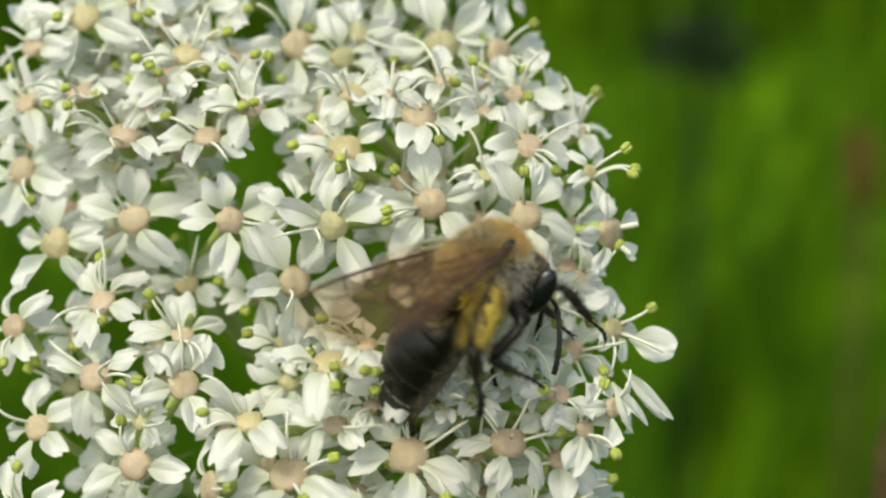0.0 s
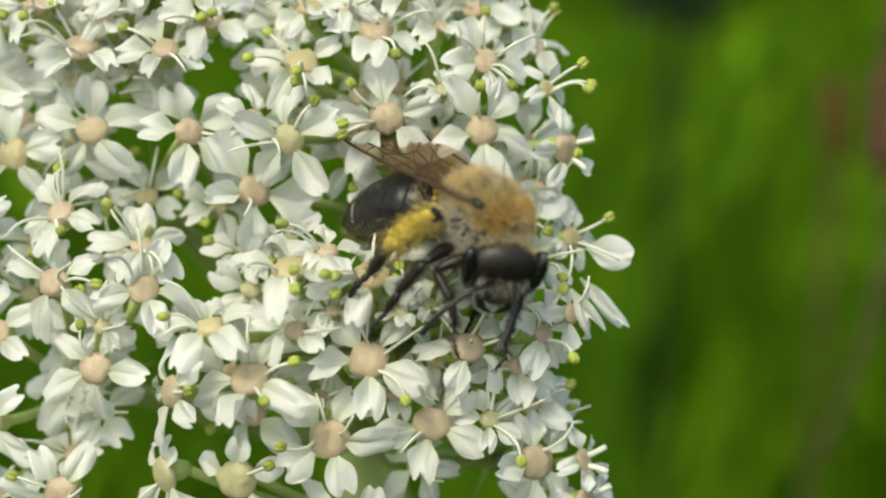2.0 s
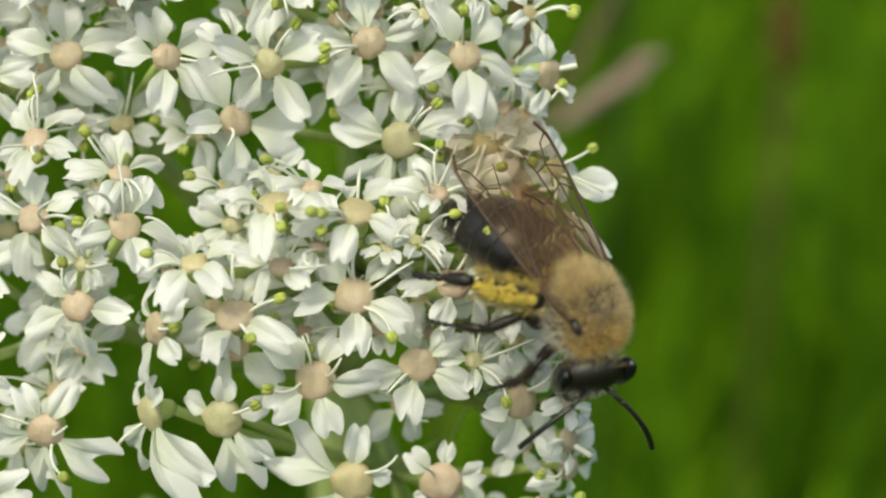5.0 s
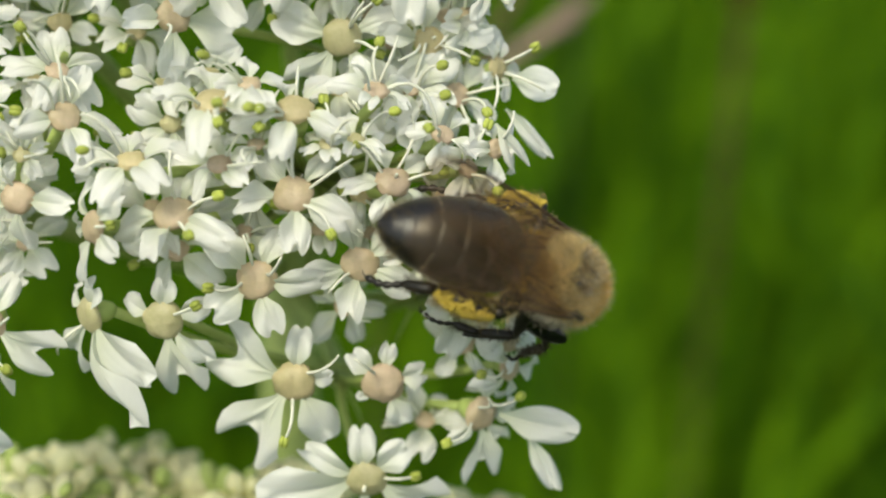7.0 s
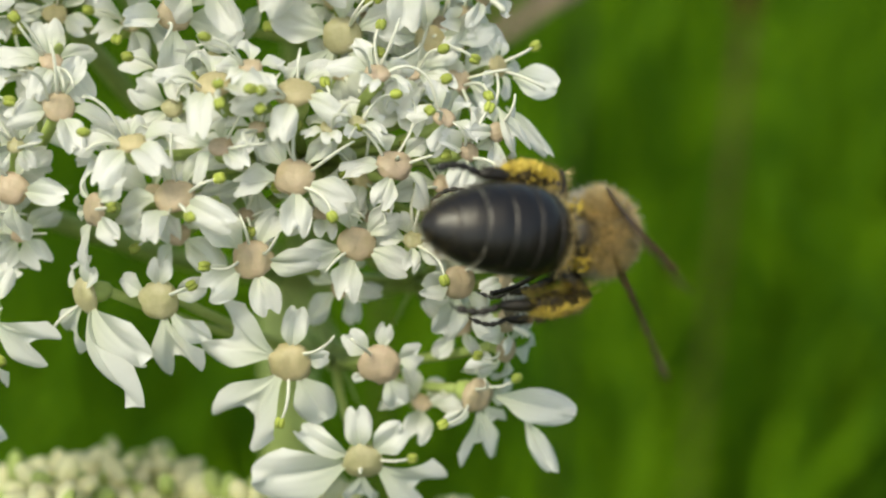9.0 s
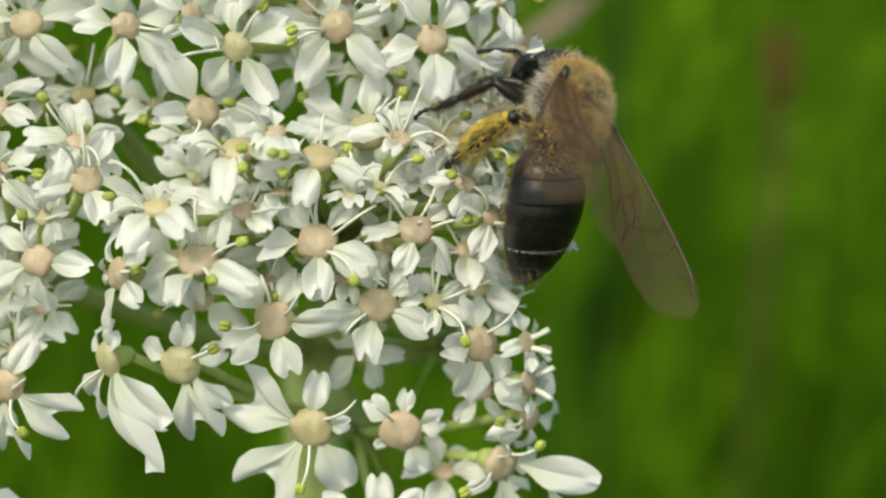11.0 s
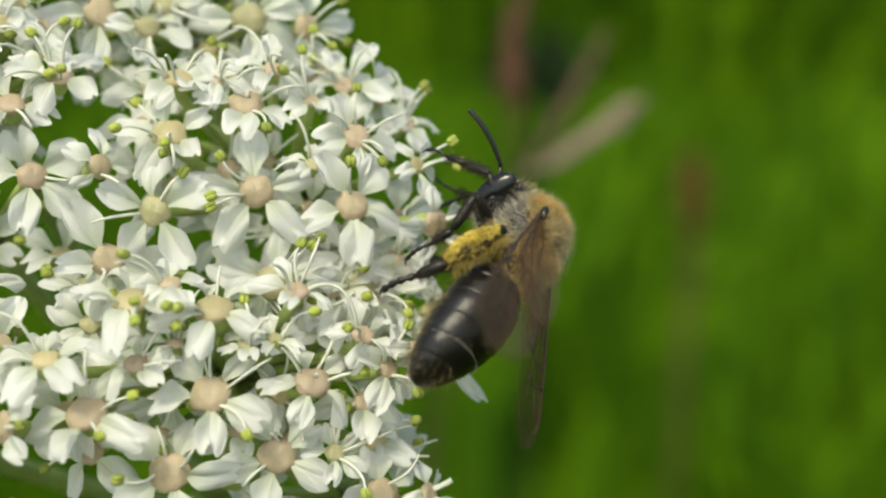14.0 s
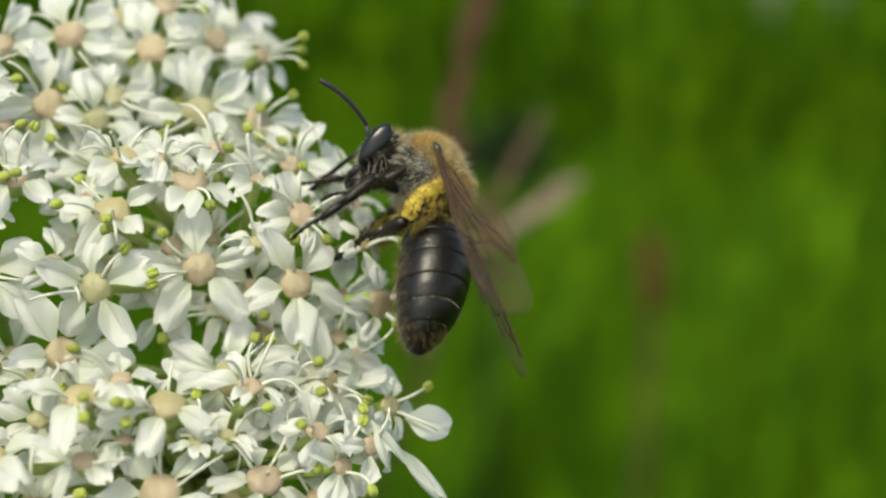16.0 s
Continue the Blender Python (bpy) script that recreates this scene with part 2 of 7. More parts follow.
# ---- the flower head ----
def petal_mesh(name, notch, wide, cup, curl, ruffle, seed):
    """One petal, unit length along x: a narrow claw, an oval blade whose tip is notched into two uneven lobes, and a point that bends inward."""
    rnd = random.Random(seed)
    lobes = rnd.uniform(0.86, 1.0), rnd.uniform(0.92, 1.04)
    bm = bmesh.new()
    nu, nv = 12, 16
    grid = []
    for i in range(nu + 1):
        s = i / nu
        k = min(1.0, s / 0.78)
        spread = 0.15 + 0.85 * (3 * k * k - 2 * k ** 3) ** 0.85
        row = []
        for j in range(nv + 1):
            q = 2 * j / nv - 1
            lobe = lobes[0] if q < 0 else lobes[1]
            tip = 0.60 + 0.40 * lobe * max(0.0, 1 - abs(q) ** 2.3) ** 0.62
            tip -= notch * math.exp(-(q / (0.20 + 0.35 * notch)) ** 2)
            x = s * tip * (1 + 0.03 * noise.noise((3 * q, 4 * s, seed * 7.3)))
            y = wide * spread * q * (1 + 0.10 * noise.noise((2 * s, q, seed * 3.1)))
            if notch > 0.3:
                y += 0.10 * (1 if q > 0 else -1) * s ** 3 * min(1.0, abs(q) * 3)
            z = cup * abs(q) ** 1.5 * wide * spread - curl * s ** 2.2 + 0.10 * math.sin(s * 3)
            z -= 0.035 * math.exp(-(q / 0.16) ** 2) * math.sin(math.pi * s)
            z += ruffle * (0.3 + abs(q)) * math.sin(5.5 * s + 4.2 * q + seed) * s
            if abs(q) < 0.28 and s > 0.8:
                z += 0.16 * (s - 0.8) / 0.2 * (1 - abs(q) / 0.28)
            row.append(bm.verts.new((x, y, z)))
        grid.append(row)
    for a, b in zip(grid, grid[1:]):
        for j in range(nv):
            bm.faces.new((a[j], b[j], b[j + 1], a[j + 1]))
    me = bpy.data.meshes.new(name)
    bm.to_mesh(me)
    bm.free()
    me.materials.append(petal_white)
    me.polygons.foreach_set("use_smooth", [True] * len(me.polygons))
    return me


PETALS = [petal_mesh("petal", 0.12, 0.35, 0.30, 0.10, 0.06, 1), petal_mesh("petal", 0.05, 0.31, 0.30, 0.26, 0.05, 2),
          petal_mesh("petal", 0.26, 0.38, 0.35, 0.02, 0.08, 3), petal_mesh("petal", 0.10, 0.28, 0.60, 0.45, 0.07, 4),
          petal_mesh("petal", 0.20, 0.35, 0.20, 0.16, 0.10, 5), petal_mesh("petal", 0.06, 0.30, 0.70, -0.18, 0.09, 10)]
BIG_PETALS = [petal_mesh("petal", 0.52, 0.30, 0.15, 0.05, 0.03, 6), petal_mesh("petal", 0.42, 0.28, 0.20, 0.12, 0.04, 7), petal_mesh("petal", 0.08, 0.23, 0.25, 0.16, 0.03, 8), petal_mesh("petal", 0.02, 0.34, 0.22, 0.05, 0.01, 9)]


def stamen_mesh(seed):
    """A white filament that rises and bows outward, with a two-lobed anther; millimetres."""
    rnd = random.Random(seed)
    bm = bmesh.new()
    l = rnd.uniform(1.7, 2.5) * MM
    pts = curve3((0, 0, 0), (l * 0.92, 0, l * rnd.uniform(0.15, 0.75)), (0, rnd.uniform(-0.15, 0.15) * l, 0.22 * l), 7)
    tube(bm, pts, [0.085 * MM] * 5 + [0.075 * MM, 0.065 * MM, 0.055 * MM], 6, 0)
    if seed % 2:
        for s in (-1, 1):
            blob(bm, pts[-1] + Vector((0.05, 0.10 * s, 0.05)) * MM, (0.33 * MM, 0.18 * MM, 0.22 * MM), 1, 8, 6)
    me = bpy.data.meshes.new("stamen")
    bm.to_mesh(me)
    bm.free()
    me.materials.append(filament_white)
    me.materials.append(anther_green)
    me.polygons.foreach_set("use_smooth", [True] * len(me.polygons))
    return me


def stub_mesh():
    """What is left of a stamen: a short, stout, pale filament, blunt at its end."""
    bm = bmesh.new()
    tube(bm, curve3((0, 0, 0), Vector((1.15, 0, 0)) * MM, (0, 0, 0.06 * MM), 5), [0.17 * MM, 0.16 * MM, 0.15 * MM, 0.15 * MM, 0.16 * MM, 0.15 * MM], 8, 0)
    me = bpy.data.meshes.new("filament")
    bm.to_mesh(me)
    bm.free()
    me.materials.append(filament_white)
    me.polygons.foreach_set("use_smooth", [True] * len(me.polygons))
    return me


STUB = stub_mesh()
STAMENS = [stamen_mesh(k) for k in range(8)]
rnd_f = random.Random(11)


def umbellet(x, y, z):
    """The top of one ray, with the knob that its florets spring from; the origin is the knob."""
    bm = bmesh.new()
    blob(bm, (0, 0, 0), (0.9 * MM, 0.9 * MM, 0.7 * MM), 0, 10, 7)
    root = Vector((-8 - x, -9 - y, -34 - z)) * MM
    tube(bm, curve3((0, 0, 0), root, Vector((-0.1 * x, -2 - 0.1 * y, -3)) * MM, 8), [0.62 * MM] * 9, 9, 0)
    for k in range(6):
        a = k * 1.05 + rnd_f.random()
        tube(bm, curve3((0, 0, 0), Vector((math.cos(a) * 3.4, math.sin(a) * 3.4, 0.6)) * MM, (0, 0, -0.5 * MM), 4), [0.16 * MM, 0.14 * MM, 0.1 * MM, 0.07 * MM, 0.02 * MM], 5, 0)
    way = curve3((0, 0, 0), root, Vector((-0.1 * x, -2 - 0.1 * y, -3)) * MM, 8)

    def at(rnd):
        k = rnd.randrange(8)
        d = (way[k + 1] - way[k])
        n = d.orthogonal().normalized()
        n.rotate(Matrix.Rotation(rnd.random() * 6.28, 3, d.normalized()))
        return way[k] + d * rnd.random() + n * 0.6 * MM, n
    hairs(bm, rnd_f, 260, at, 0.55, 0, (0, 0, 0), 0.014, 0.15)
    ob = part("umbellet", bm, stalk_green)
    ob.matrix_world = on_head(x, y, z)
    tagged(ob, "cluster of white hogweed florets on a green ray", "flower", "umbellets of the flower head")
    return ob


def floret(parent, x, y, z, r, right, up, spin, size, disc, petals=()):
    """A floret: pedicel, two-lobed honey disc, five petals and what is left of its stamens; millimetres, degrees."""
    m = pose(x * MM, y * MM, z * MM, -up, right, 0)
    foot = m.inverted() @ Vector((0, 0, 0))
    bm = bmesh.new()
    r *= MM
    rough = random.Random(int(x * 97 + y * 31))
    r *= 0.9

    def dome(c):
        lump = 1 + 0.16 * noise.noise(c * 1.5 + Vector((x, y, z))) + 0.09 * noise.noise(c * 4.5 + Vector((y, z, x)))
        return c.x * lump, c.y * lump, c.z * lump * (1 - 0.13 * math.exp(-(c.x / 0.2) ** 2)) if c.z > 0 else c.z * 0.6
    blob(bm, (0, 0, 0), (r, r * rough.uniform(0.88, 1.0), 0.52 * r), 0, 24, 14, dome)
    if rough.random() < 0.1:
        tip = Vector((rough.uniform(-0.4, 0.4) * r, rough.uniform(-0.4, 0.4) * r, 0.8 * r))
        tube(bm, curve3(tip * 0.6, tip, (0, 0, 0.1 * r), 3), [0.12 * r, 0.1 * r, 0.08 * r, 0.05 * r], 6, 2)
    blob(bm, (0, 0, -0.75 * r), (0.62 * r, 0.62 * r, 0.9 * r), 1, 10, 8)
    tube(bm, curve3((0, 0, -1.2 * r), foot, foot.orthogonal().normalized() * 0.5 * MM, 5), [0.3 * MM, 0.29 * MM, 0.28 * MM, 0.28 * MM, 0.29 * MM, 0.3 * MM], 6, 1)
    ob = part("floret", bm, [disc, stalk_green, filament_white], parent)
    ob.matrix_basis = m
    big = size > 2.9
    for a, l, wide, kind in petals:
        p = new("petal", (PETALS[:5] + BIG_PETALS)[kind])
        p.parent = ob
        p.matrix_basis = pose(0, 0, 0.02 * r, 0, 0, a) @ pose(0.72 * r, 0, 0, rough.uniform(-12, 12), rough.uniform(-6, 10), 0) @ Matrix.Diagonal((l * MM, l * wide * MM, l * MM, 1))
    for k in range(0 if petals else 5):
        a = spin + 72 * k + rough.uniform(-9, 9) + 90
        outer = math.sin(radians(a + 0)) * (-1 if up < 0 else 0.3)
        l = 1.05 * size * MM * rough.uniform(0.78, 1.06) * (1.0 + (0.25 * outer if big else 0.0))
        me = rough.choice(BIG_PETALS[:3] if big and outer > -0.2 else PETALS)
        p = new("petal", me)
        p.parent = ob
        p.matrix_basis = pose(0, 0, 0.02 * r, 0, 0, a) @ pose(0.72 * r, 0, 0, rough.uniform(-24, 24), rough.uniform(-16, 16), 0) @ Matrix.Diagonal((l, l * rough.uniform(0.8, 1.1), l, 1))
    if right >= 40 and right < 47:
        for a in (-70, -10, 45):
            s = new("stamen", STAMENS[1 + 2 * rough.randrange(4)])
            s.parent = ob
            s.matrix_basis = pose(0, 0, 0, 0, 0, a) @ pose(0.6 * r, 0, 0, rough.uniform(-20, 20), rough.uniform(-45, -15), 0)
        return ob
    if right >= 47:
        for a in (-55, 40):
            s = new("filament", STUB)
            s.parent = ob
            s.matrix_basis = pose(0, 0, 0, 0, 0, a) @ pose(0.55 * r, 0, 0.1 * r, 0, rough.uniform(-65, -40), 0)
        return ob
    for k in range(rough.choice((2, 3, 4, 5) if up >= 20 else (1, 1, 2, 3))):
        s = new("stamen", rough.choice(STAMENS))
        s.parent = ob
        s.matrix_basis = pose(0, 0, 0, 0, 0, spin + 54 + 72 * rough.randrange(5)) @ pose(0.6 * r, 0, 0, rough.uniform(-20, 20), rough.uniform(-25, 15), 0)
    return ob


def lone_petal(parent, x, y, z, along, size, wide, kind, tip=-15):
    """A single long outer petal that stands out past the rim of the head."""
    p = new("petal", BIG_PETALS[kind])
    p.parent = parent
    p.matrix_basis = pose(x * MM, y * MM, z * MM, 0, 0, along) @ pose(0, 0, 0, 0, tip, 0) @ Matrix.Diagonal((size * MM, size * wide * MM, size * MM, 1))


def small_florets(parent, count, x0, x1, y0, y1, z):
    """Smaller inner florets, strewn between the larger ones and a little behind them."""
    rnd = random.Random(int(abs(x0 * 53 + y1 * 17)))
    taken = [o.matrix_basis.translation.xy * 1000 for o in parent.children]
    listed = list(taken)
    edge = max(q.x for q in listed) - 1.5
    made = tries = 0
    while made < count and tries < 900:
        tries += 1
        p = Vector((rnd.uniform(x0, x1), rnd.uniform(y0, y1)))
        if p.x < edge and min((p - q).length for q in taken) > 1.75 and sum((p - q).length < 5.0 for q in listed) > 2:
            taken.append(p)
            made += 1
            floret(parent, p.x, p.y, z + rnd.uniform(-1.0, 0.4), rnd.uniform(0.5, 0.75), rnd.uniform(-20, 20), rnd.uniform(0, 45), rnd.uniform(0, 72), rnd.uniform(1.7, 2.5), rnd.choice((disc_pink, disc_peach, disc_yellow, disc_green)))



umbel_ab = umbellet(-18.04, 7.52, -10.41)
floret(umbel_ab, -0.57, 2.18, 9.04, 0.90, 0, 0, 0, 2.74, disc_peach)
floret(umbel_ab, 4.48, 2.03, 9.44, 0.85, 25, 0, 20, 2.33, disc_pink)
floret(umbel_ab, 7.77, 2.53, 9.45, 0.68, 39, -5, 0, 1.64, disc_peach)
floret(umbel_ab, -2.08, -2.04, 9.12, 0.82, -15, 25, 40, 2.19, disc_pink)
floret(umbel_ab, 2.25, -3.75, 9.61, 0.66, 20, 35, 10, 2.33, disc_pink)
floret(umbel_ab, -4.78, 1.04, 8.56, 0.93, -10, 0, 0, 2.47, disc_yellow)
floret(umbel_ab, -7.08, 5.01, 7.78, 0.88, -15, 10, 30, 2.47, disc_peach)
small_florets(umbel_ab, 6, -8.6, 8.8, -5.2, 6.0, 6.1)

umbel_cd = umbellet(-2.30, 11.84, -10.41)
floret(umbel_cd, -1.28, -1.60, 9.65, 0.99, 0, -5, 3, 2.74, disc_peach)
floret(umbel_cd, 3.45, -2.14, 9.05, 0.90, 10, 0, -28, 2.47, disc_peach)
floret(umbel_cd, 7.66, -2.96, 8.28, 0.99, 52, -10, 20, 1.64, disc_peach)
floret(umbel_cd, -6.13, -2.67, 10.09, 0.85, 0, -10, 0, 2.60, disc_green)
floret(umbel_cd, -1.90, 3.01, 9.08, 1.04, 5, 30, 20, 2.33, disc_peach)
floret(umbel_cd, -5.59, 1.21, 9.61, 0.99, 0, 25, 10, 2.19, disc_yellow)
floret(umbel_cd, 3.62, 1.52, 8.58, 0.82, 20, 20, 30, 2.05, disc_pink)
floret(umbel_cd, -5.35, 4.20, 9.11, 0.82, 0, 45, 0, 1.92, disc_yellow)
floret(umbel_cd, -0.61, 4.90, 8.61, 0.68, 10, 45, 10, 1.92, disc_pink)
floret(umbel_cd, 6.73, 0.13, 8.17, 0.55, 45, 10, 40, 1.51, disc_yellow)
floret(umbel_cd, 1.49, -0.06, 9.13, 0.49, 10, 30, 0, 1.37, disc_green)
floret(umbel_cd, -3.42, 4.18, 9.00, 0.49, 0, 40, 30, 1.64, disc_peach)
floret(umbel_cd, 1.34, 3.28, 8.66, 0.49, 15, 40, 50, 1.64, disc_peach)
small_florets(umbel_cd, 18, -7.6, 8.7, -4.5, 5.9, 6.1)

umbel_i = umbellet(0.02, 4.55, -11.73)
floret(umbel_i, -2.04, 0.87, 9.53, 1.10, 0, -5, -5, 3.56, disc_green)
floret(umbel_i, 2.30, 0.79, 8.85, 0.88, 12, -5, 0, 2.60, disc_yellow)
floret(umbel_i, -10.28, 1.81, 10.05, 0.99, 30, 0, 35, 2.88, disc_peach)
floret(umbel_i, 5.82, -0.46, 8.15, 0.66, 39, 0, -20, 1.51, disc_yellow)
floret(umbel_i, 4.20, 1.98, 8.43, 0.66, 35, 0, 20, 2.19, disc_peach)
small_florets(umbel_i, 4, -11.8, 6.8, -2.0, 3.0, 6.1)

umbel_k = umbellet(-3.88, -1.26, -8.68)
floret(umbel_k, -4.05, 3.25, 9.62, 0.99, 0, 45, 20, 2.60, disc_yellow)
floret(umbel_k, -0.24, 2.91, 9.35, 1.10, 0, 45, 30, 2.33, disc_yellow)
floret(umbel_k, -2.30, 4.12, 9.54, 0.60, 0, 48, 0, 1.64, disc_peach)
floret(umbel_k, 3.63, 3.88, 8.87, 0.71, 10, 45, 15, 1.78, disc_pink)
floret(umbel_k, -3.79, 0.34, 9.50, 0.68, 0, 40, 0, 1.92, disc_pink)
floret(umbel_k, -7.97, 0.48, 9.55, 0.82, -10, 50, 20, 2.19, disc_yellow)
floret(umbel_k, -0.31, -1.08, 9.15, 1.10, 0, 20, 32, 2.33, disc_peach)
floret(umbel_k, 4.45, -0.50, 8.55, 0.99, 15, 28, 20, 2.05, disc_pink)
floret(umbel_k, 6.86, 1.81, 8.23, 0.68, 25, 35, 10, 1.78, disc_pink)
floret(umbel_k, -5.98, -2.02, 9.37, 1.10, -5, 30, 30, 2.74, disc_peach)
floret(umbel_k, -9.80, -2.65, 9.22, 0.93, -48, 0, 25, 2.33, disc_peach)
floret(umbel_k, 1.32, 1.29, 9.12, 0.49, 0, 45, 50, 1.37, disc_green)
floret(umbel_k, -2.04, 1.29, 9.45, 0.49, 0, 45, 10, 1.51, disc_peach)
floret(umbel_k, 2.68, 1.56, 8.95, 0.49, 10, 45, 20, 1.37, disc_green)
floret(umbel_k, 9.48, 1.15, 7.63, 0.60, 39, -5, -50, 1.64, disc_pink)
floret(umbel_k, 8.07, 0.18, 7.90, 0.60, 30, 10, 10, 2.05, disc_pink)
small_florets(umbel_k, 18, -11.3, 10.5, -4.1, 5.1, 6.1)

umbel_n = umbellet(1.88, -8.17, -10.88)
floret(umbel_n, -8.00, 1.66, 10.24, 1.10, 0, 0, -20, 2.60, disc_peach)
floret(umbel_n, -2.97, 2.40, 9.81, 1.04, 0, 0, 25, 2.47, disc_peach)
floret(umbel_n, 2.10, 0.44, 8.65, 0.99, 25, 0, 15, 2.33, disc_peach)
floret(umbel_n, 4.60, -1.54, 7.78, 0.82, 48, 0, 25, 1.64, disc_peach)
floret(umbel_n, 4.45, 0.46, 8.14, 0.66, 50, 10, 20, 1.37, disc_peach)
floret(umbel_n, -0.17, 2.58, 9.38, 0.55, 10, 20, 20, 1.37, disc_green)
small_florets(umbel_n, 3, -9.5, 5.6, -3.0, 3.6, 6.1)

umbel_p = umbellet(-2.66, -12.81, -11.86)
floret(umbel_p, -1.75, 1.06, 9.58, 1.21, 0, -10, -10, 4.79, disc_yellow, [(154, 4.26, 1.09, 6), (82, 2.12, 1.03, 1), (9, 1.30, 1.03, 0), (-129, 4.79, 0.98, 5), (-60, 2.95, 1.15, 1)])
floret(umbel_p, 2.74, 0.89, 9.00, 1.21, 0, -8, 7, 2.88, disc_pink, [(136, 1.68, 1.15, 0), (-146, 0.93, 1.03, 1), (16, 1.64, 1.15, 2), (-64, 1.89, 1.09, 0), (81, 1.43, 0.92, 4)])
floret(umbel_p, -8.11, 4.29, 10.47, 1.15, -5, -15, 48, 3.56, disc_green, [(-76, 3.77, 0.92, 6), (-45, 2.54, 0.80, 0), (152, 1.58, 1.15, 1), (18, 1.85, 0.92, 0), (83, 1.60, 1.03, 2)])
floret(umbel_p, -11.71, 4.56, 10.42, 0.99, -45, -10, 30, 4.11, disc_green, [(-42, 4.50, 0.86, 8), (-69, 5.66, 0.69, 7), (-131, 3.15, 0.98, 6), (144, 1.72, 1.03, 1), (49, 1.88, 1.03, 2)])
floret(umbel_p, 7.76, -0.97, 7.72, 1.10, 39, -10, 10, 4.38, disc_peach, [(86, 1.81, 1.03, 0), (-139, 1.69, 0.92, 1), (-79, 3.70, 0.92, 5), (3, 1.81, 1.15, 0), (-47, 2.29, 0.92, 6)])
floret(umbel_p, 1.81, -4.28, 7.94, 1.21, 5, -25, 20, 5.07, disc_green, [(153, 3.16, 0.98, 7), (-173, 5.24, 0.86, 8), (-28, 4.20, 1.0, 6), (98, 2.31, 1.03, 1), (46, 2.32, 1.03, 0), (-92, 2.51, 1.03, 6)])
floret(umbel_p, 9.27, 1.44, 7.87, 0.77, 39, -10, 50, 2.33, disc_peach)
small_florets(umbel_p, 1, -13.2, 10.3, -5.8, 5.6, 6.1)

umbel_t = umbellet(-20.39, -3.88, -9.91)
floret(umbel_t, 2.70, 1.01, 9.56, 0.96, -10, 0, -30, 2.33, disc_pink)
floret(umbel_t, 0.54, 5.25, 9.53, 0.93, -10, 20, 15, 2.33, disc_pink)
floret(umbel_t, 5.10, 4.92, 10.00, 0.88, 25, 25, 40, 2.19, disc_peach)
floret(umbel_t, 0.80, -5.20, 8.54, 1.04, -10, -12, 32, 3.01, disc_pink)
floret(umbel_t, 2.97, 3.08, 9.73, 0.49, 0, 20, 0, 1.37, disc_green)
floret(umbel_t, -2.54, 2.79, 8.96, 0.82, -20, 10, 20, 2.33, disc_peach)
floret(umbel_t, -3.01, -1.71, 8.48, 0.93, -25, 0, 20, 2.47, disc_peach)
floret(umbel_t, -2.58, -8.95, 7.38, 0.99, -20, -20, 0, 3.29, disc_peach)
floret(umbel_t, -3.99, 7.81, 8.82, 0.82, -25, 10, 20, 2.33, disc_pink)
small_florets(umbel_t, 10, -5.5, 6.1, -10.4, 8.8, 6.1)

umbel_h = umbellet(-6.69, 20.90, -14.33)
floret(umbel_h, -4.76, -1.33, 9.77, 0.99, 20, 0, 25, 2.74, disc_peach)
floret(umbel_h, -2.23, -2.11, 9.89, 0.77, 20, 0, 20, 2.05, disc_green)
floret(umbel_h, -1.53, -0.74, 9.59, 0.71, 0, 0, 0, 1.92, disc_green)
floret(umbel_h, 3.13, -1.37, 9.40, 1.04, 5, -5, 25, 2.88, disc_green)
floret(umbel_h, 6.16, -1.73, 9.12, 0.88, 40, -5, 0, 2.33, disc_peach)
floret(umbel_h, 0.34, 2.35, 8.81, 0.99, 0, 10, 15, 2.60, disc_peach)
floret(umbel_h, -4.09, 3.01, 8.80, 1.04, 0, 10, 30, 2.47, disc_peach)
floret(umbel_h, 3.67, 3.18, 8.34, 0.88, 30, 10, 0, 2.33, disc_peach)
floret(umbel_h, 0.82, 5.19, 8.08, 0.82, 0, 20, 0, 2.19, disc_peach)
floret(umbel_h, -7.77, 2.15, 8.96, 0.99, -10, 20, 30, 2.47, disc_peach)
floret(umbel_h, 6.27, 2.41, 8.23, 0.60, 45, 10, 20, 1.92, disc_peach)
small_florets(umbel_h, 12, -9.3, 7.3, -3.6, 6.2, 6.1)

umbel_g = umbellet(-18.38, 15.96, -10.55)
floret(umbel_g, -0.49, -2.10, 9.59, 1.04, 0, 35, 10, 2.47, disc_pink)
floret(umbel_g, 3.92, -2.33, 10.00, 0.85, 5, 35, 30, 2.19, disc_pink)
floret(umbel_g, 6.10, -0.77, 9.83, 0.82, 10, 38, 15, 2.05, disc_pink)
floret(umbel_g, 1.64, 1.06, 9.26, 0.88, 0, 42, 0, 2.19, disc_pink)
floret(umbel_g, 2.58, 2.22, 9.10, 0.99, 5, 30, 20, 2.19, disc_yellow)
floret(umbel_g, -3.12, 0.32, 8.86, 0.93, -10, 42, 20, 2.19, disc_pink)
floret(umbel_g, -3.44, 4.71, 7.96, 0.99, -5, 15, 20, 3.01, disc_yellow)
floret(umbel_g, -6.13, -0.05, 8.45, 0.82, -20, 30, 0, 2.19, disc_peach)
floret(umbel_g, -6.08, 3.25, 7.87, 0.82, -20, 25, 30, 2.47, disc_pink)
floret(umbel_g, -0.60, 6.07, 7.98, 0.93, -5, 20, 20, 2.60, disc_peach)
floret(umbel_g, 0.70, -0.59, 9.47, 0.49, 0, 40, 0, 1.64, disc_peach)
floret(umbel_g, 4.91, 0.20, 9.62, 0.49, 0, 40, 40, 1.64, disc_green)
small_florets(umbel_g, 19, -7.6, 7.1, -3.8, 7.1, 6.1)
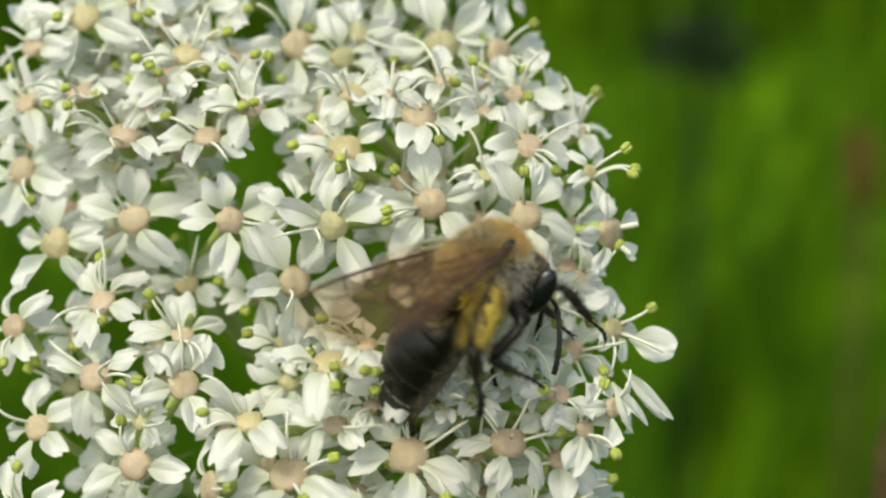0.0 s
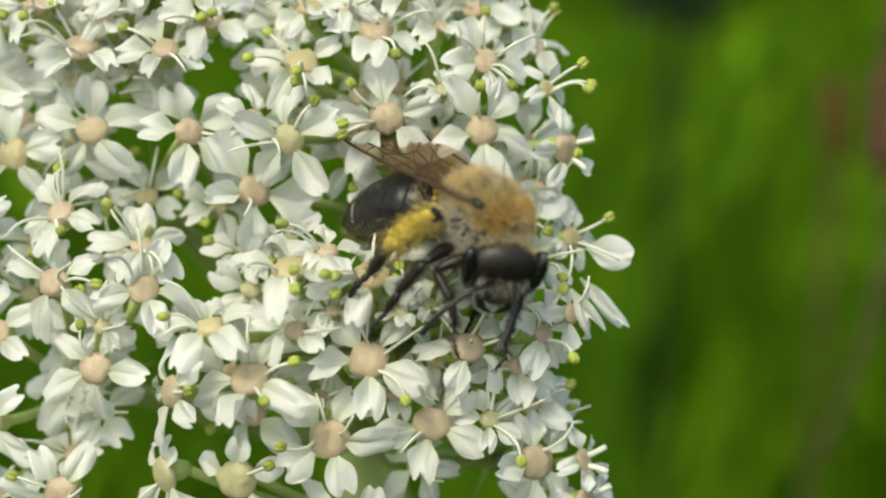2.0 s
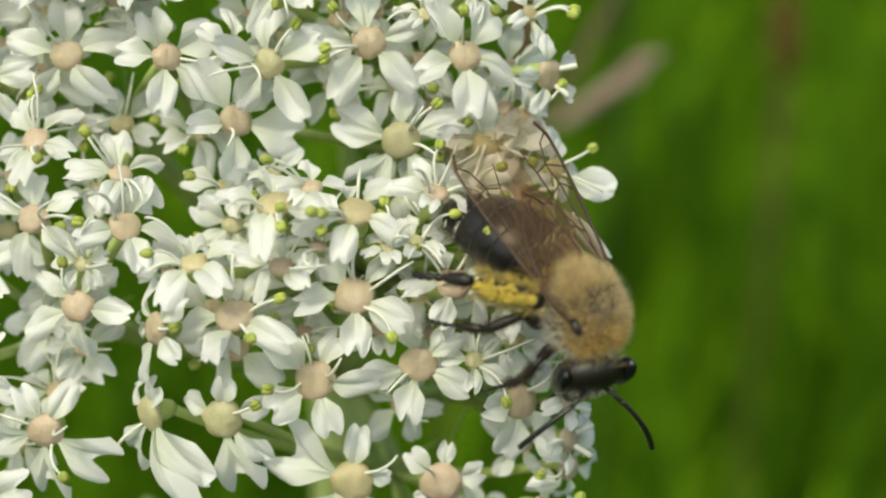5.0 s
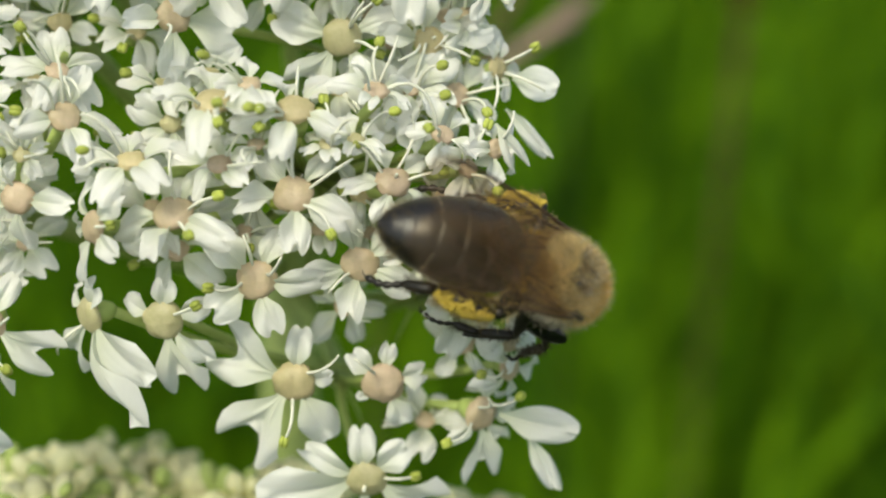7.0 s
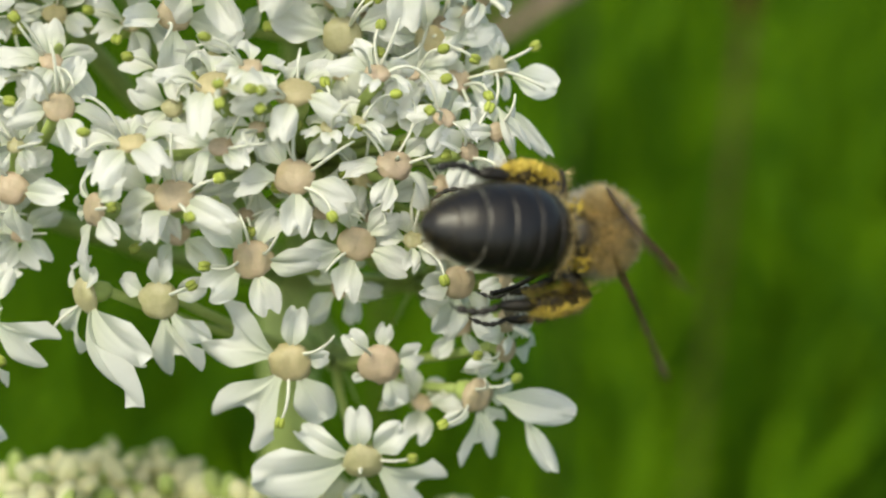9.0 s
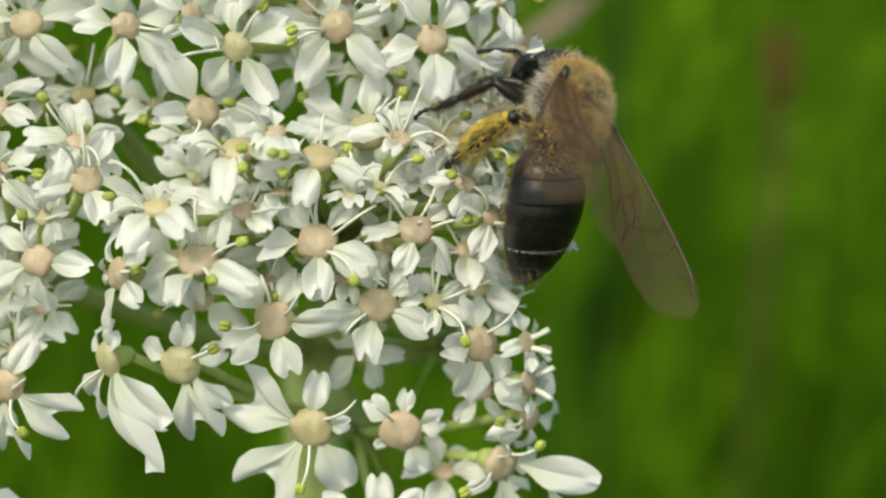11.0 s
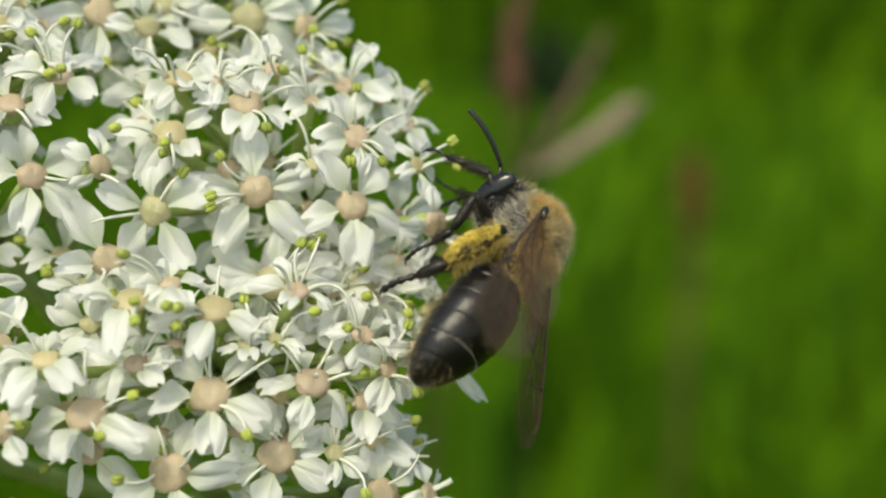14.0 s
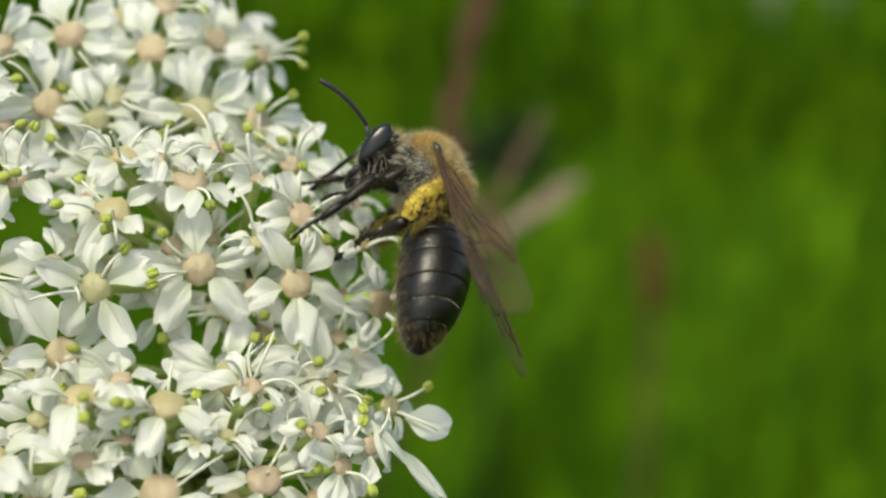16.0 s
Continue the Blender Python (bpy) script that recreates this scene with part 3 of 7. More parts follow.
lone_petal(umbel_i, 6.62, -0.97, 7.97, -14, 2.52, 1.05, 3, -12)
lone_petal(umbel_i, 6.26, -2.55, 8.04, -48, 3.56, 0.5, 2, -8)
lone_petal(umbel_k, 9.48, 2.40, 7.67, -60, 3.01, 0.5, 1, -5)
lone_petal(umbel_p, 8.80, -1.00, 7.60, -12, 4.40, 0.65, 3, -8)
lone_petal(umbel_p, 10.30, -2.20, 7.50, -62, 3.40, 0.7, 2, -8)


def flower_stalk():
    """The hollow ridged stem that carries the rays, down to the soil."""
    bm = bmesh.new()
    n = 14
    top = Vector((-8, -9, -34)) * MM
    base = on_head(0, 0, 0).inverted() @ Vector((-0.05, 0.22, 0.0))
    tube(bm, curve3(top, base, Vector((0, 0, -0.02)), n), [2.2 * MM + 2.5 * MM * i / n for i in range(n + 1)], 12, 0)
    ob = part("flower_stalk", bm, stalk_green)
    ob.matrix_world = on_head(0, 0, 0)
    return tagged(ob, "ridged green hogweed stem below the flower head", "stem")


stalk = flower_stalk()


# ---- the bee: x ahead, y to its left, z out of its back; the origin lies low in the thorax ----
def posed(x, y, z, rx, ry, rz):
    """A pose in millimetres and degrees."""
    return pose(x * MM, y * MM, z * MM, rx, ry, rz)


def on_blob(centre, radii, keep=lambda n: True):
    """Gives random roots, with their normals, on a rounded body where keep allows."""
    def at(rnd):
        while True:
            n = Vector([rnd.gauss(0, 1) for _ in range(3)]).normalized()
            if keep(n):
                p = Vector((n.x * radii[0], n.y * radii[1], n.z * radii[2])) * MM + Vector(centre) * MM
                return p, Vector((n.x / radii[0], n.y / radii[1], n.z / radii[2])).normalized()
    return at


rnd_b = random.Random(5)
CHEST, THORAX = (0.15, 0, 0.30), (2.1, 1.8, 1.72)
bm = bmesh.new()
blob(bm, Vector(CHEST) * MM, [r * MM for r in THORAX], 0, 28, 18)
blob(bm, Vector((-1.55, 0, -0.05)) * MM, (0.95 * MM, 1.25 * MM, 1.25 * MM), 0, 18, 12)
bee = part("mining_bee", bm, dark_cuticle)
tagged(bee, "black mining bee with golden fur and yellow pollen on flowers", "bee")


def patchy(n, a, b):
    """True on a broken pattern of tufts, so that dark cuticle shows between them."""
    return noise.noise((n.x * a, n.y * a, n.z * a)) > b


bm = bmesh.new()
hairs(bm, rnd_b, 3200, on_blob(CHEST, THORAX, lambda n: n.z > 0.1 and n.x < -0.35), 0.80, 0, (-0.45, 0, 0.1), 0.013, 0.5)
hairs(bm, rnd_b, 2500, on_blob(CHEST, THORAX, lambda n: n.z > 0.15 and -0.45 < n.x < 0.5 and n.z < 0.82), 0.66, 0, (-0.3, 0, 0.1), 0.013, 0.5)
hairs(bm, rnd_b, 2000, on_blob(CHEST, THORAX, lambda n: n.z > 0.55 and abs(n.x) < 0.65 and patchy(n, 5.5, -0.30)), 0.46, 5, (-0.5, 0, 0), 0.012, 0.5)
hairs(bm, rnd_b, 1000, on_blob(CHEST, THORAX, lambda n: n.z > 0.6 and abs(n.x) < 0.6 and patchy(n, 6.3, -0.08)), 0.58, 0, (-0.5, 0, 0), 0.011, 0.5)
hairs(bm, rnd_b, 2600, on_blob(CHEST, THORAX, lambda n: n.z > -0.05 and 0.48 < n.x < 0.88), 0.55, 1, (-0.25, 0, 0.15), 0.012, 0.4)
hairs(bm, rnd_b, 1500, on_blob(CHEST, THORAX, lambda n: n.z > -0.1 and n.x > 0.2), 0.74, 0, (-0.3, 0, 0.1), 0.011, 0.5)
hairs(bm, rnd_b, 900, on_blob(CHEST, THORAX, lambda n: n.z > 0.0), 0.85, 2, (-0.3, 0, 0.1), 0.010, 0.5)
hairs(bm, rnd_b, 3000, on_blob(CHEST, THORAX, lambda n: n.z < 0.12), 0.70, 2, (-0.2, 0, -0.25), 0.011, 0.45)
hairs(bm, rnd_b, 450, on_blob((-1.55, 0, -0.05), (0.95, 1.25, 1.25), lambda n: abs(n.y) > 0.35), 0.65, 4, (-0.3, 0, 0), 0.015, 0.45)
for k in range(50):
    side = 1 if k % 2 else -1
    n = Vector((rnd_b.uniform(-0.8, 0.2), side * rnd_b.uniform(0.6, 1.0), rnd_b.uniform(-0.5, 0.5))).normalized()
    blob(bm, (Vector((-1.6, 0, -0.05)) + Vector((n.x * 0.95, n.y * 1.25, n.z * 1.25)) * rnd_b.uniform(1.05, 1.35)) * MM, [rnd_b.uniform(0.06, 0.12) * MM] * 3, 4, 5, 4)
part("fur", bm, [fur_gold, fur_orange, fur_pale, fur_dark, pollen_yellow, fur_brown], bee, "golden and orange fur")
for s in (-1, 1):
    bm = bmesh.new()
    blob(bm, (0, 0, 0), (0.42 * MM, 0.26 * MM, 0.22 * MM), 0, 12, 8)
    tegula = part("tegula", bm, black_cuticle, bee, "small glossy wing cover")
    tegula.matrix_basis = posed(0.75, 1.72 * s, 1.18, 30 * s, 0, 0)

SKULL = Vector((1.32, 0, -0.80))
bm = bmesh.new()
blob(bm, SKULL * MM, (0.95 * MM, 1.80 * MM, 1.62 * MM), 0, 26, 18, lambda c: (c.x * (1 + 0.10 * c.z), c.y * (1 - 0.22 * max(0, -c.z) ** 1.5), c.z))
blob(bm, (SKULL + Vector((0.62, 0, -0.95))) * MM, (0.42 * MM, 0.85 * MM, 0.62 * MM), 0, 16, 10)
head = part("head", bm, dark_cuticle, bee, "broad black head with grey face hair")
for s in (-1, 1):
    bm = bmesh.new()
    blob(bm, (0, 0, 0), (0.62 * MM, 0.40 * MM, 1.28 * MM), 0, 18, 14)
    e = part("eye", bm, eye_black, head, "glossy black eye")
    e.matrix_basis = posed(SKULL.x + 0.18, (SKULL.y + 1.52) * s, SKULL.z + 0.18, -9 * s, 0, 18 * s)
    bm = bmesh.new()
    tube(bm, curve3((0, 0, 0), Vector((0.25, -0.75 * s, -0.95)) * MM, Vector((0.1, 0.22 * s, 0)) * MM, 6), [0.2 * MM, 0.22 * MM, 0.2 * MM, 0.17 * MM, 0.13 * MM, 0.09 * MM, 0.03 * MM], 8, 0)
    jaw = part("mandible", bm, black_cuticle, head)
    jaw.matrix_basis = posed(SKULL.x + 0.55, 0.78 * s, SKULL.z - 1.15, 0, 0, 0)
bm = bmesh.new()
hairs(bm, rnd_b, 380, on_blob(SKULL, (0.95, 1.75, 1.6), lambda n: abs(n.y) < 0.65 and n.x > 0.2 and n.z < 0.3), 0.36, 0, (0.3, 0, -0.4), 0.010)
hairs(bm, rnd_b, 260, on_blob(SKULL, (0.95, 1.75, 1.6), lambda n: n.x < 0.2 and n.z > 0.4), 0.55, 1, (-0.2, 0, 0.4), 0.010)
hairs(bm, rnd_b, 220, on_blob(SKULL, (0.95, 1.75, 1.6), lambda n: n.x < 0.0 and n.z < 0.0), 0.45, 0, (-0.1, 0, -0.3), 0.010)
part("fur", bm, [fur_pale, fur_gold], head, "pale grey and golden head hair")

GIRTH = [(0, 0.45), (0.3, 1.2), (0.9, 1.78), (1.9, 2.10), (3.1, 2.16), (4.3, 2.0), (5.4, 1.66), (6.2, 1.22), (6.75, 0.75), (7.05, 0.22)]


def belly_ring(bm, s, grow, sides=30):
    """One ring of the abdomen, s behind the waist."""
    r = float(np.interp(s, [p[0] for p in GIRTH], [p[1] for p in GIRTH])) * grow
    return [bm.verts.new(Vector((-s, r * math.cos(a), 0.84 * r * math.sin(a) + 0.25 * math.sin(min(1, s / 3) * 1.57) - 0.024 * s * s)) * MM) for a in (2 * math.pi * q / sides for q in range(sides))]


def belly_skin(s0, s1, grow0, grow1, steps, rim):
    """A stretch of the abdomen's skin; the last rows are the paler rear margin."""
    bm = bmesh.new()
    rows = [belly_ring(bm, s0 + (s1 - s0) * k / steps, grow0 + (grow1 - grow0) * (k / steps) ** 0.6) for k in range(steps + 1)]
    rows.append(belly_ring(bm, s1 + 0.01, grow1 - 0.025))
    for k, (a, b) in enumerate(zip(rows, rows[1:])):
        for q in range(30):
            bm.faces.new((a[q], a[(q + 1) % 30], b[(q + 1) % 30], b[q])).material_index = 1 if k >= len(rows) - rim else 0
    bm.faces.new(rows[-1])
    bm.faces.new(rows[0][::-1])
    return bm


abdomen = part("abdomen", belly_skin(0, 7.05, 0.955, 0.955, 26, 0), [black_cuticle, pale_margin], bee, "glossy black abdomen with thin pale hair bands")
EDGES = [0.05, 1.45, 2.65, 3.85, 4.95, 5.95, 7.0]
for k, (s0, s1) in enumerate(zip(EDGES, EDGES[1:])):
    part("tergite", belly_skin(max(0.02, s0 - 0.1), s1, 0.972, 0.992 if k < 5 else 0.98, 9, 2), [black_cuticle, pale_margin], abdomen)


def on_belly(s0, s1, keep=lambda a: True):
    """Gives roots and normals on the abdomen; a is the angle round it, 90 degrees on its back."""
    def at(rnd):
        while True:
            a = rnd.uniform(0, 360)
            if keep(a):
                break
        s = rnd.uniform(s0, s1)
        r = float(np.interp(s, [p[0] for p in GIRTH], [p[1] for p in GIRTH])) * 0.99
        c, d = math.cos(radians(a)), math.sin(radians(a))
        n = Vector((-0.25 if s > 3 else 0.2, c, d)).normalized()
        return Vector((-s, r * c, 0.84 * r * d + 0.25 * math.sin(min(1, s / 3) * 1.57) - 0.024 * s * s)) * MM, n
    return at


bm = bmesh.new()
hairs(bm, rnd_b, 150, on_belly(EDGES[4] - 0.03, EDGES[4] + 0.01, lambda a: a < 200 or a > 340), 0.11, 0, (-2.2, 0, 0), 0.012, 0.12)
part("hair_band", bm, fur_pale, abdomen, "thin pale hair band")
bm = bmesh.new()
hairs(bm, rnd_b, 260, on_belly(5.9, 7.0), 0.36, 1, (-1.0, 0, 0), 0.010, 0.3)
hairs(bm, rnd_b, 500, on_belly(0.8, 6.2, lambda a: 200 < a < 340), 0.5, 1, (-0.5, 0, -0.2), 0.011, 0.35)
hairs(bm, rnd_b, 260, on_belly(0.3, 6.0, lambda a: a < 180), 0.14, 1, (-1.3, 0, 0), 0.005, 0.3)
hairs(bm, rnd_b, 350, on_belly(0.1, 1.1, lambda a: a < 180), 0.6, 2, (-0.2, 0, 0.2), 0.011, 0.4)
part("fur", bm, [fur_pale, fur_brown, fur_gold], abdomen, "sparse pale hair")


def fore_edge(s):
    """The leading and the trailing edge of a forewing at s of its length."""
    lead = -0.12 - 0.30 * math.sin(math.pi * min(1, s * 0.9))
    k = min(1.0, s / 0.74)
    trail = 0.22 + 2.75 * (3 * k * k - 2 * k ** 3) ** 0.8
    if s > 0.80:
        e = math.sqrt(max(0.0, 1 - ((s - 0.80) / 0.20) ** 2))
        lead, trail = 1.0 + (lead - 1.0) * e, 1.0 + (trail - 1.0) * e
    return lead - 0.95 * s, trail - 0.95 * s


def hind_edge(s):
    """The same of a hindwing, which is hooked on behind the forewing."""
    mid = 0.35 + 1.55 * s
    half = (0.25 + 1.25 * math.sin(math.pi * min(1, 0.08 + s * 0.80))) * math.sqrt(max(0.0, 1 - max(0, (s - 0.72) / 0.28) ** 2))
    return mid - half, mid + half


def wing_sheet(bm, side, length, edge, drop, nu=24, nv=9):
    """A thin, slightly fluted sheet between two edges."""
    def on(s, v, up=0.0):
        a, b = edge(s)
        return Vector((s * length, side * (a + (b - a) * v), 0.10 * math.sin(7 * v + 2 * s) - 0.30 * v * v - drop * (0.3 + s) + up)) * MM
    grid = [[bm.verts.new(on(i / nu, j / nv)) for j in range(nv + 1)] for i in range(nu + 1)]
    for p, q in zip(grid, grid[1:]):
        for j in range(nv):
            bm.faces.new((p[j], q[j], q[j + 1], p[j + 1]))
    return on


def veins(on, ways, thick, parent):
    """Raised dark veins along a sheet."""
    for k, w in enumerate(ways):
        pts = []
        for (s0, v0), (s1, v1) in zip(w, w[1:]):
            pts += [on(s0 + (s1 - s0) * i / 4, v0 + (v1 - v0) * i / 4, 0.012) for i in range(4)]
        pts.append(on(*w[-1], 0.012))
        bm = bmesh.new()
        tube(bm, pts, [(thick * 1.9 if k == 0 else thick) * MM] * len(pts), 5, 0)
        part("vein", bm, vein_brown, parent)


def wing(side):
    """A forewing along x with its hindwing hooked on, and the veins of both."""
    bm = bmesh.new()
    on = wing_sheet(bm, side, 11.0, fore_edge, 0.0)
    film = part("wing_left" if side > 0 else "wing_right", bm, wing_film, bee, "smoky brown see-through wing")
    veins(on, [[(0, 0.08), (0.3, 0.03), (0.55, 0.02), (0.70, 0.02), (0.82, 0.04), (0.9, 0.12)], [(0, 0.4), (0.2, 0.3), (0.42, 0.26), (0.58, 0.24)], [(0, 0.7), (0.2, 0.66), (0.38, 0.70), (0.5, 0.97)],
               [(0.36, 0.28), (0.42, 0.5), (0.36, 0.70)], [(0.55, 0.05), (0.60, 0.24), (0.56, 0.46), (0.42, 0.5)], [(0.58, 0.24), (0.70, 0.30), (0.80, 0.22), (0.84, 0.06)],
               [(0.56, 0.46), (0.68, 0.50), (0.70, 0.30)], [(0.56, 0.46), (0.54, 0.72), (0.36, 0.70)], [(0.68, 0.50), (0.80, 0.62)], [(0.54, 0.72), (0.62, 0.95)], [(0.66, 0.03), (0.70, 0.30)]], 0.042, film)
    bm = bmesh.new()
    on = wing_sheet(bm, side, 7.2, hind_edge, 0.10, 18, 7)
    hind = part("hindwing", bm, wing_film, film)
    bm = bmesh.new()
    for w in ([(0, 0.3), (0.3, 0.15), (0.6, 0.12), (0.9, 0.2)], [(0.1, 0.6), (0.4, 0.5), (0.62, 0.55), (0.85, 0.7)], [(0.62, 0.55), (0.6, 0.12)]):
        pts = [on(s0 + (s1 - s0) * i / 4, v0 + (v1 - v0) * i / 4, 0.012) for (s0, v0), (s1, v1) in zip(w, w[1:]) for i in range(5)]
        pts = [p for i, p in enumerate(pts) if i == 0 or (p - pts[i - 1]).length > 1e-6]
        tube(bm, pts, [0.035 * MM] * len(pts), 5, 0)
    part("hindwing_veins", bm, vein_brown, film)
    return film


wing_left, wing_right = wing(1), wing(-1)


def antenna(side):
    """An elbowed antenna along x: a smooth scape and a flagellum of beaded joints."""
    bm = bmesh.new()
    b, c = Vector((0.95, 0, 0.55)) * MM, Vector((4.1, 0, 0)) * MM
    tube(bm, [Vector((0, 0, 0)), b * 0.5, b], [0.10 * MM, 0.11 * MM, 0.12 * MM], 8, 0)
    pts = curve3(b, c, Vector((0.1, 0.1 * side, 0.22)) * MM, 22)
    tube(bm, pts, [((0.10 if k % 2 else 0.135) + 0.0012 * k) * MM for k in range(23)], 8, 0)
    return part("antenna", bm, black_cuticle, head)


antenna_left, antenna_right = antenna(1), antenna(-1)


def leg(name, lengths, width, pollen):
    """A leg of three joints, each along its own x: the femur is the part, tibia and tarsus sit under it."""
    l1, l2, l3 = (v * MM for v in lengths)
    w = width * MM
    bm = bmesh.new()
    tube(bm, curve3((0, 0, 0), (l1, 0, 0), (0, 0, 0.10 * w), 6), [0.32 * w, 0.44 * w, 0.50 * w, 0.48 * w, 0.42 * w, 0.32 * w, 0.24 * w], 10, 0)

    def round_bone(length, fat, low=0.0):
        def at(rnd):
            k, a = rnd.random(), rnd.uniform(low, 2 * math.pi - low) + math.pi
            n = Vector((0, math.sin(a), -math.cos(a)))
            return Vector((length * k, 0, 0)) + n * fat * w, n
        return at
    hairs(bm, rnd_b, 420 if pollen else 200, round_bone(l1, 0.42), 0.55 if pollen else 0.28, 1, (0.2, 0, -0.2), 0.011)
    femur = part(name, bm, [dark_cuticle, fur_gold if pollen else fur_dark], bee, "dark leg with golden hair")
    bm = bmesh.new()
    fat = (0.20, 0.36, 0.46, 0.52, 0.52, 0.42, 0.26) if pollen else (0.22, 0.32, 0.38, 0.40, 0.40, 0.36, 0.28)
    tube(bm, curve3((0, 0, 0), (l2, 0, 0), (0, 0, 0), 6), [f * w for f in fat], 10, 0)
    if pollen:
        for v in bm.verts:
            v.co.y *= 0.9
        for k in range(520):
            s = rnd_b.random()
            reach = float(np.interp(s * 6, range(7), fat)) * w
            a = rnd_b.gauss(0.35, 0.55)
            heap = reach * (0.92 + rnd_b.random() * 0.42 * math.cos(min(1.5, abs(a))))
            blob(bm, Vector((l2 * (0.03 + 0.97 * s), heap * math.sin(a), heap * math.cos(a))), [rnd_b.uniform(0.07, 0.13) * MM] * 3, 1, 5, 4)
        hairs(bm, rnd_b, 700, round_bone(l2, 0.5), 0.55, 2, (0.7, 0, 0), 0.012, 0.3)
        hairs(bm, rnd_b, 500, round_bone(l2, 0.5, 0.9), 0.60, 1, (0.6, 0, 0), 0.014, 0.3)
    else:
        hairs(bm, rnd_b, 320, round_bone(l2, 0.36), 0.3, 2, (0.6, 0, 0), 0.011)
    tibia = part("tibia", bm, [dark_cuticle, pollen_yellow, fur_brown if pollen else fur_dark], femur, "hind shin packed with yellow pollen" if pollen else "")
    bm = bmesh.new()
    half = 0.46 * l3
    tube(bm, curve3((0, 0, 0), (half, 0, 0), (0, 0, 0.05 * w), 4), [0.24 * w, 0.32 * w, 0.32 * w, 0.28 * w, 0.18 * w], 8, 0)
    hairs(bm, rnd_b, 240, round_bone(half, 0.28), 0.32, 1, (0.8, 0, 0), 0.011)
    pts = curve3((half, 0, 0), (l3, 0, 0.0), (0, 0, 0.25 * MM), 12)
    tube(bm, pts, [(0.11, 0.17, 0.20)[k % 3] * w for k in range(13)], 7, 0)
    for s in (-1, 1):
        tube(bm, curve3((l3, 0, 0), Vector((l3 + 0.28 * MM, 0.16 * s * MM, -0.22 * MM)), (0, 0, 0.08 * MM), 4), [0.055 * MM, 0.05 * MM, 0.04 * MM, 0.025 * MM, 0.008 * MM], 5, 0)
    tarsus = part("tarsus", bm, [dark_cuticle, fur_dark], femur)
    return femur, tibia, tarsus


femurs, tibias, tarsi = {}, {}, {}
for side_name in ("left", "right"):
    for joint, lengths, width, pollen in (("fore", (1.8, 1.7, 2.5), 0.58, False), ("mid", (2.0, 2.0, 2.9), 0.66, False), ("hind", (2.2, 2.9, 3.6), 1.0, True)):
        key = joint + "_" + side_name
        femurs[key], tibias[key], tarsi[key] = leg(joint + "leg", lengths, width, pollen)


# ---- the meadow behind ----
def meadow_ground():
    bm = bmesh.new()
    n = 40
    grid = [[bm.verts.new((x, y, 0.03 * noise.noise((x * 0.7, y * 0.7, 0)))) for y in (-20 + 60 * (j / n) ** 1.0 for j in range(n + 1))] for x in (-30 + 60 * i / n for i in range(n + 1))]
    for a, b in zip(grid, grid[1:]):
        for j in range(n):
            bm.faces.new((a[j], b[j], b[j + 1], a[j + 1]))
    ob = part("ground", bm, soil)
    return tagged(ob, "shaded soil and moss under the meadow", "ground", kind="structure")


meadow_ground()


def blades(name, label, count, seed, near, reach, tall, width, mat, lean_most, around=False):
    """Many tapering blades in one mesh, thinning with the distance."""
    rnd = random.Random(seed)
    verts, faces = [], []
    for k in range(count):
        y = near + reach * rnd.random() ** 2.2
        x = rnd.uniform(-0.5, 0.5) * (0.45 + 1.5 * y)
        if around:
            r, a = 0.35 + 8.0 * rnd.random() ** 0.7, rnd.uniform(0.55, 2 * math.pi - 0.55)
            x, y = r * math.sin(a), r * math.cos(a)
        h = rnd.uniform(*tall) * (1 if y > 0.75 else 0.85)
        w = rnd.uniform(*width) * (1 + 0.5 * abs(y))
        a = rnd.random() * 6.28
        lean = rnd.uniform(0.0, lean_most) * h
        dx, dy = math.cos(a), math.sin(a)
        tx, ty = math.cos(a + 1.2 + rnd.random()), math.sin(a + 1.2 + rnd.random())
        b = len(verts)
        for i in range(6):
            s = i / 5
            ww = w * math.sin(min(1.0, 0.25 + s * 0.9) * math.pi) ** 0.6 if s < 1 else 0.0002
            cx, cy, cz = x + dx * lean * s * s, y + dy * lean * s * s, h * (s - 0.25 * lean_most * s ** 3)
            verts.append((cx - tx * ww, cy - ty * ww, cz))
            verts.append((cx + tx * ww, cy + ty * ww, cz))
        faces += [(b + 2 * i, b + 2 * i + 1, b + 2 * i + 3, b + 2 * i + 2) for i in range(5)]
    me = bpy.data.meshes.new(name)
    me.from_pydata(verts, [], faces)
    me.materials.append(mat)
    return tagged(new(name, me), label, "grass", kind="stuff")


blades("meadow_grass", "tall fresh green meadow grass", 12000, 3, 0.45, 11.0, (0.35, 0.80), (0.002, 0.005), grass_green, 0.35)
blades("meadow_scrub", "tall green growth along the far side of the meadow", 2600, 21, 5.0, 9.0, (1.0, 2.2), (0.006, 0.014), grass_green, 0.3)
blades("meadow_grass", "tall fresh green meadow grass", 42000, 31, 0.45, 11.0, (0.30, 0.70), (0.004, 0.009), grass_green, 0.4, True)
blades("meadow_herbs", "broad bright green meadow leaves", 2600, 8, 0.40, 5.0, (0.30, 0.74), (0.006, 0.022), herb_green, 0.7)


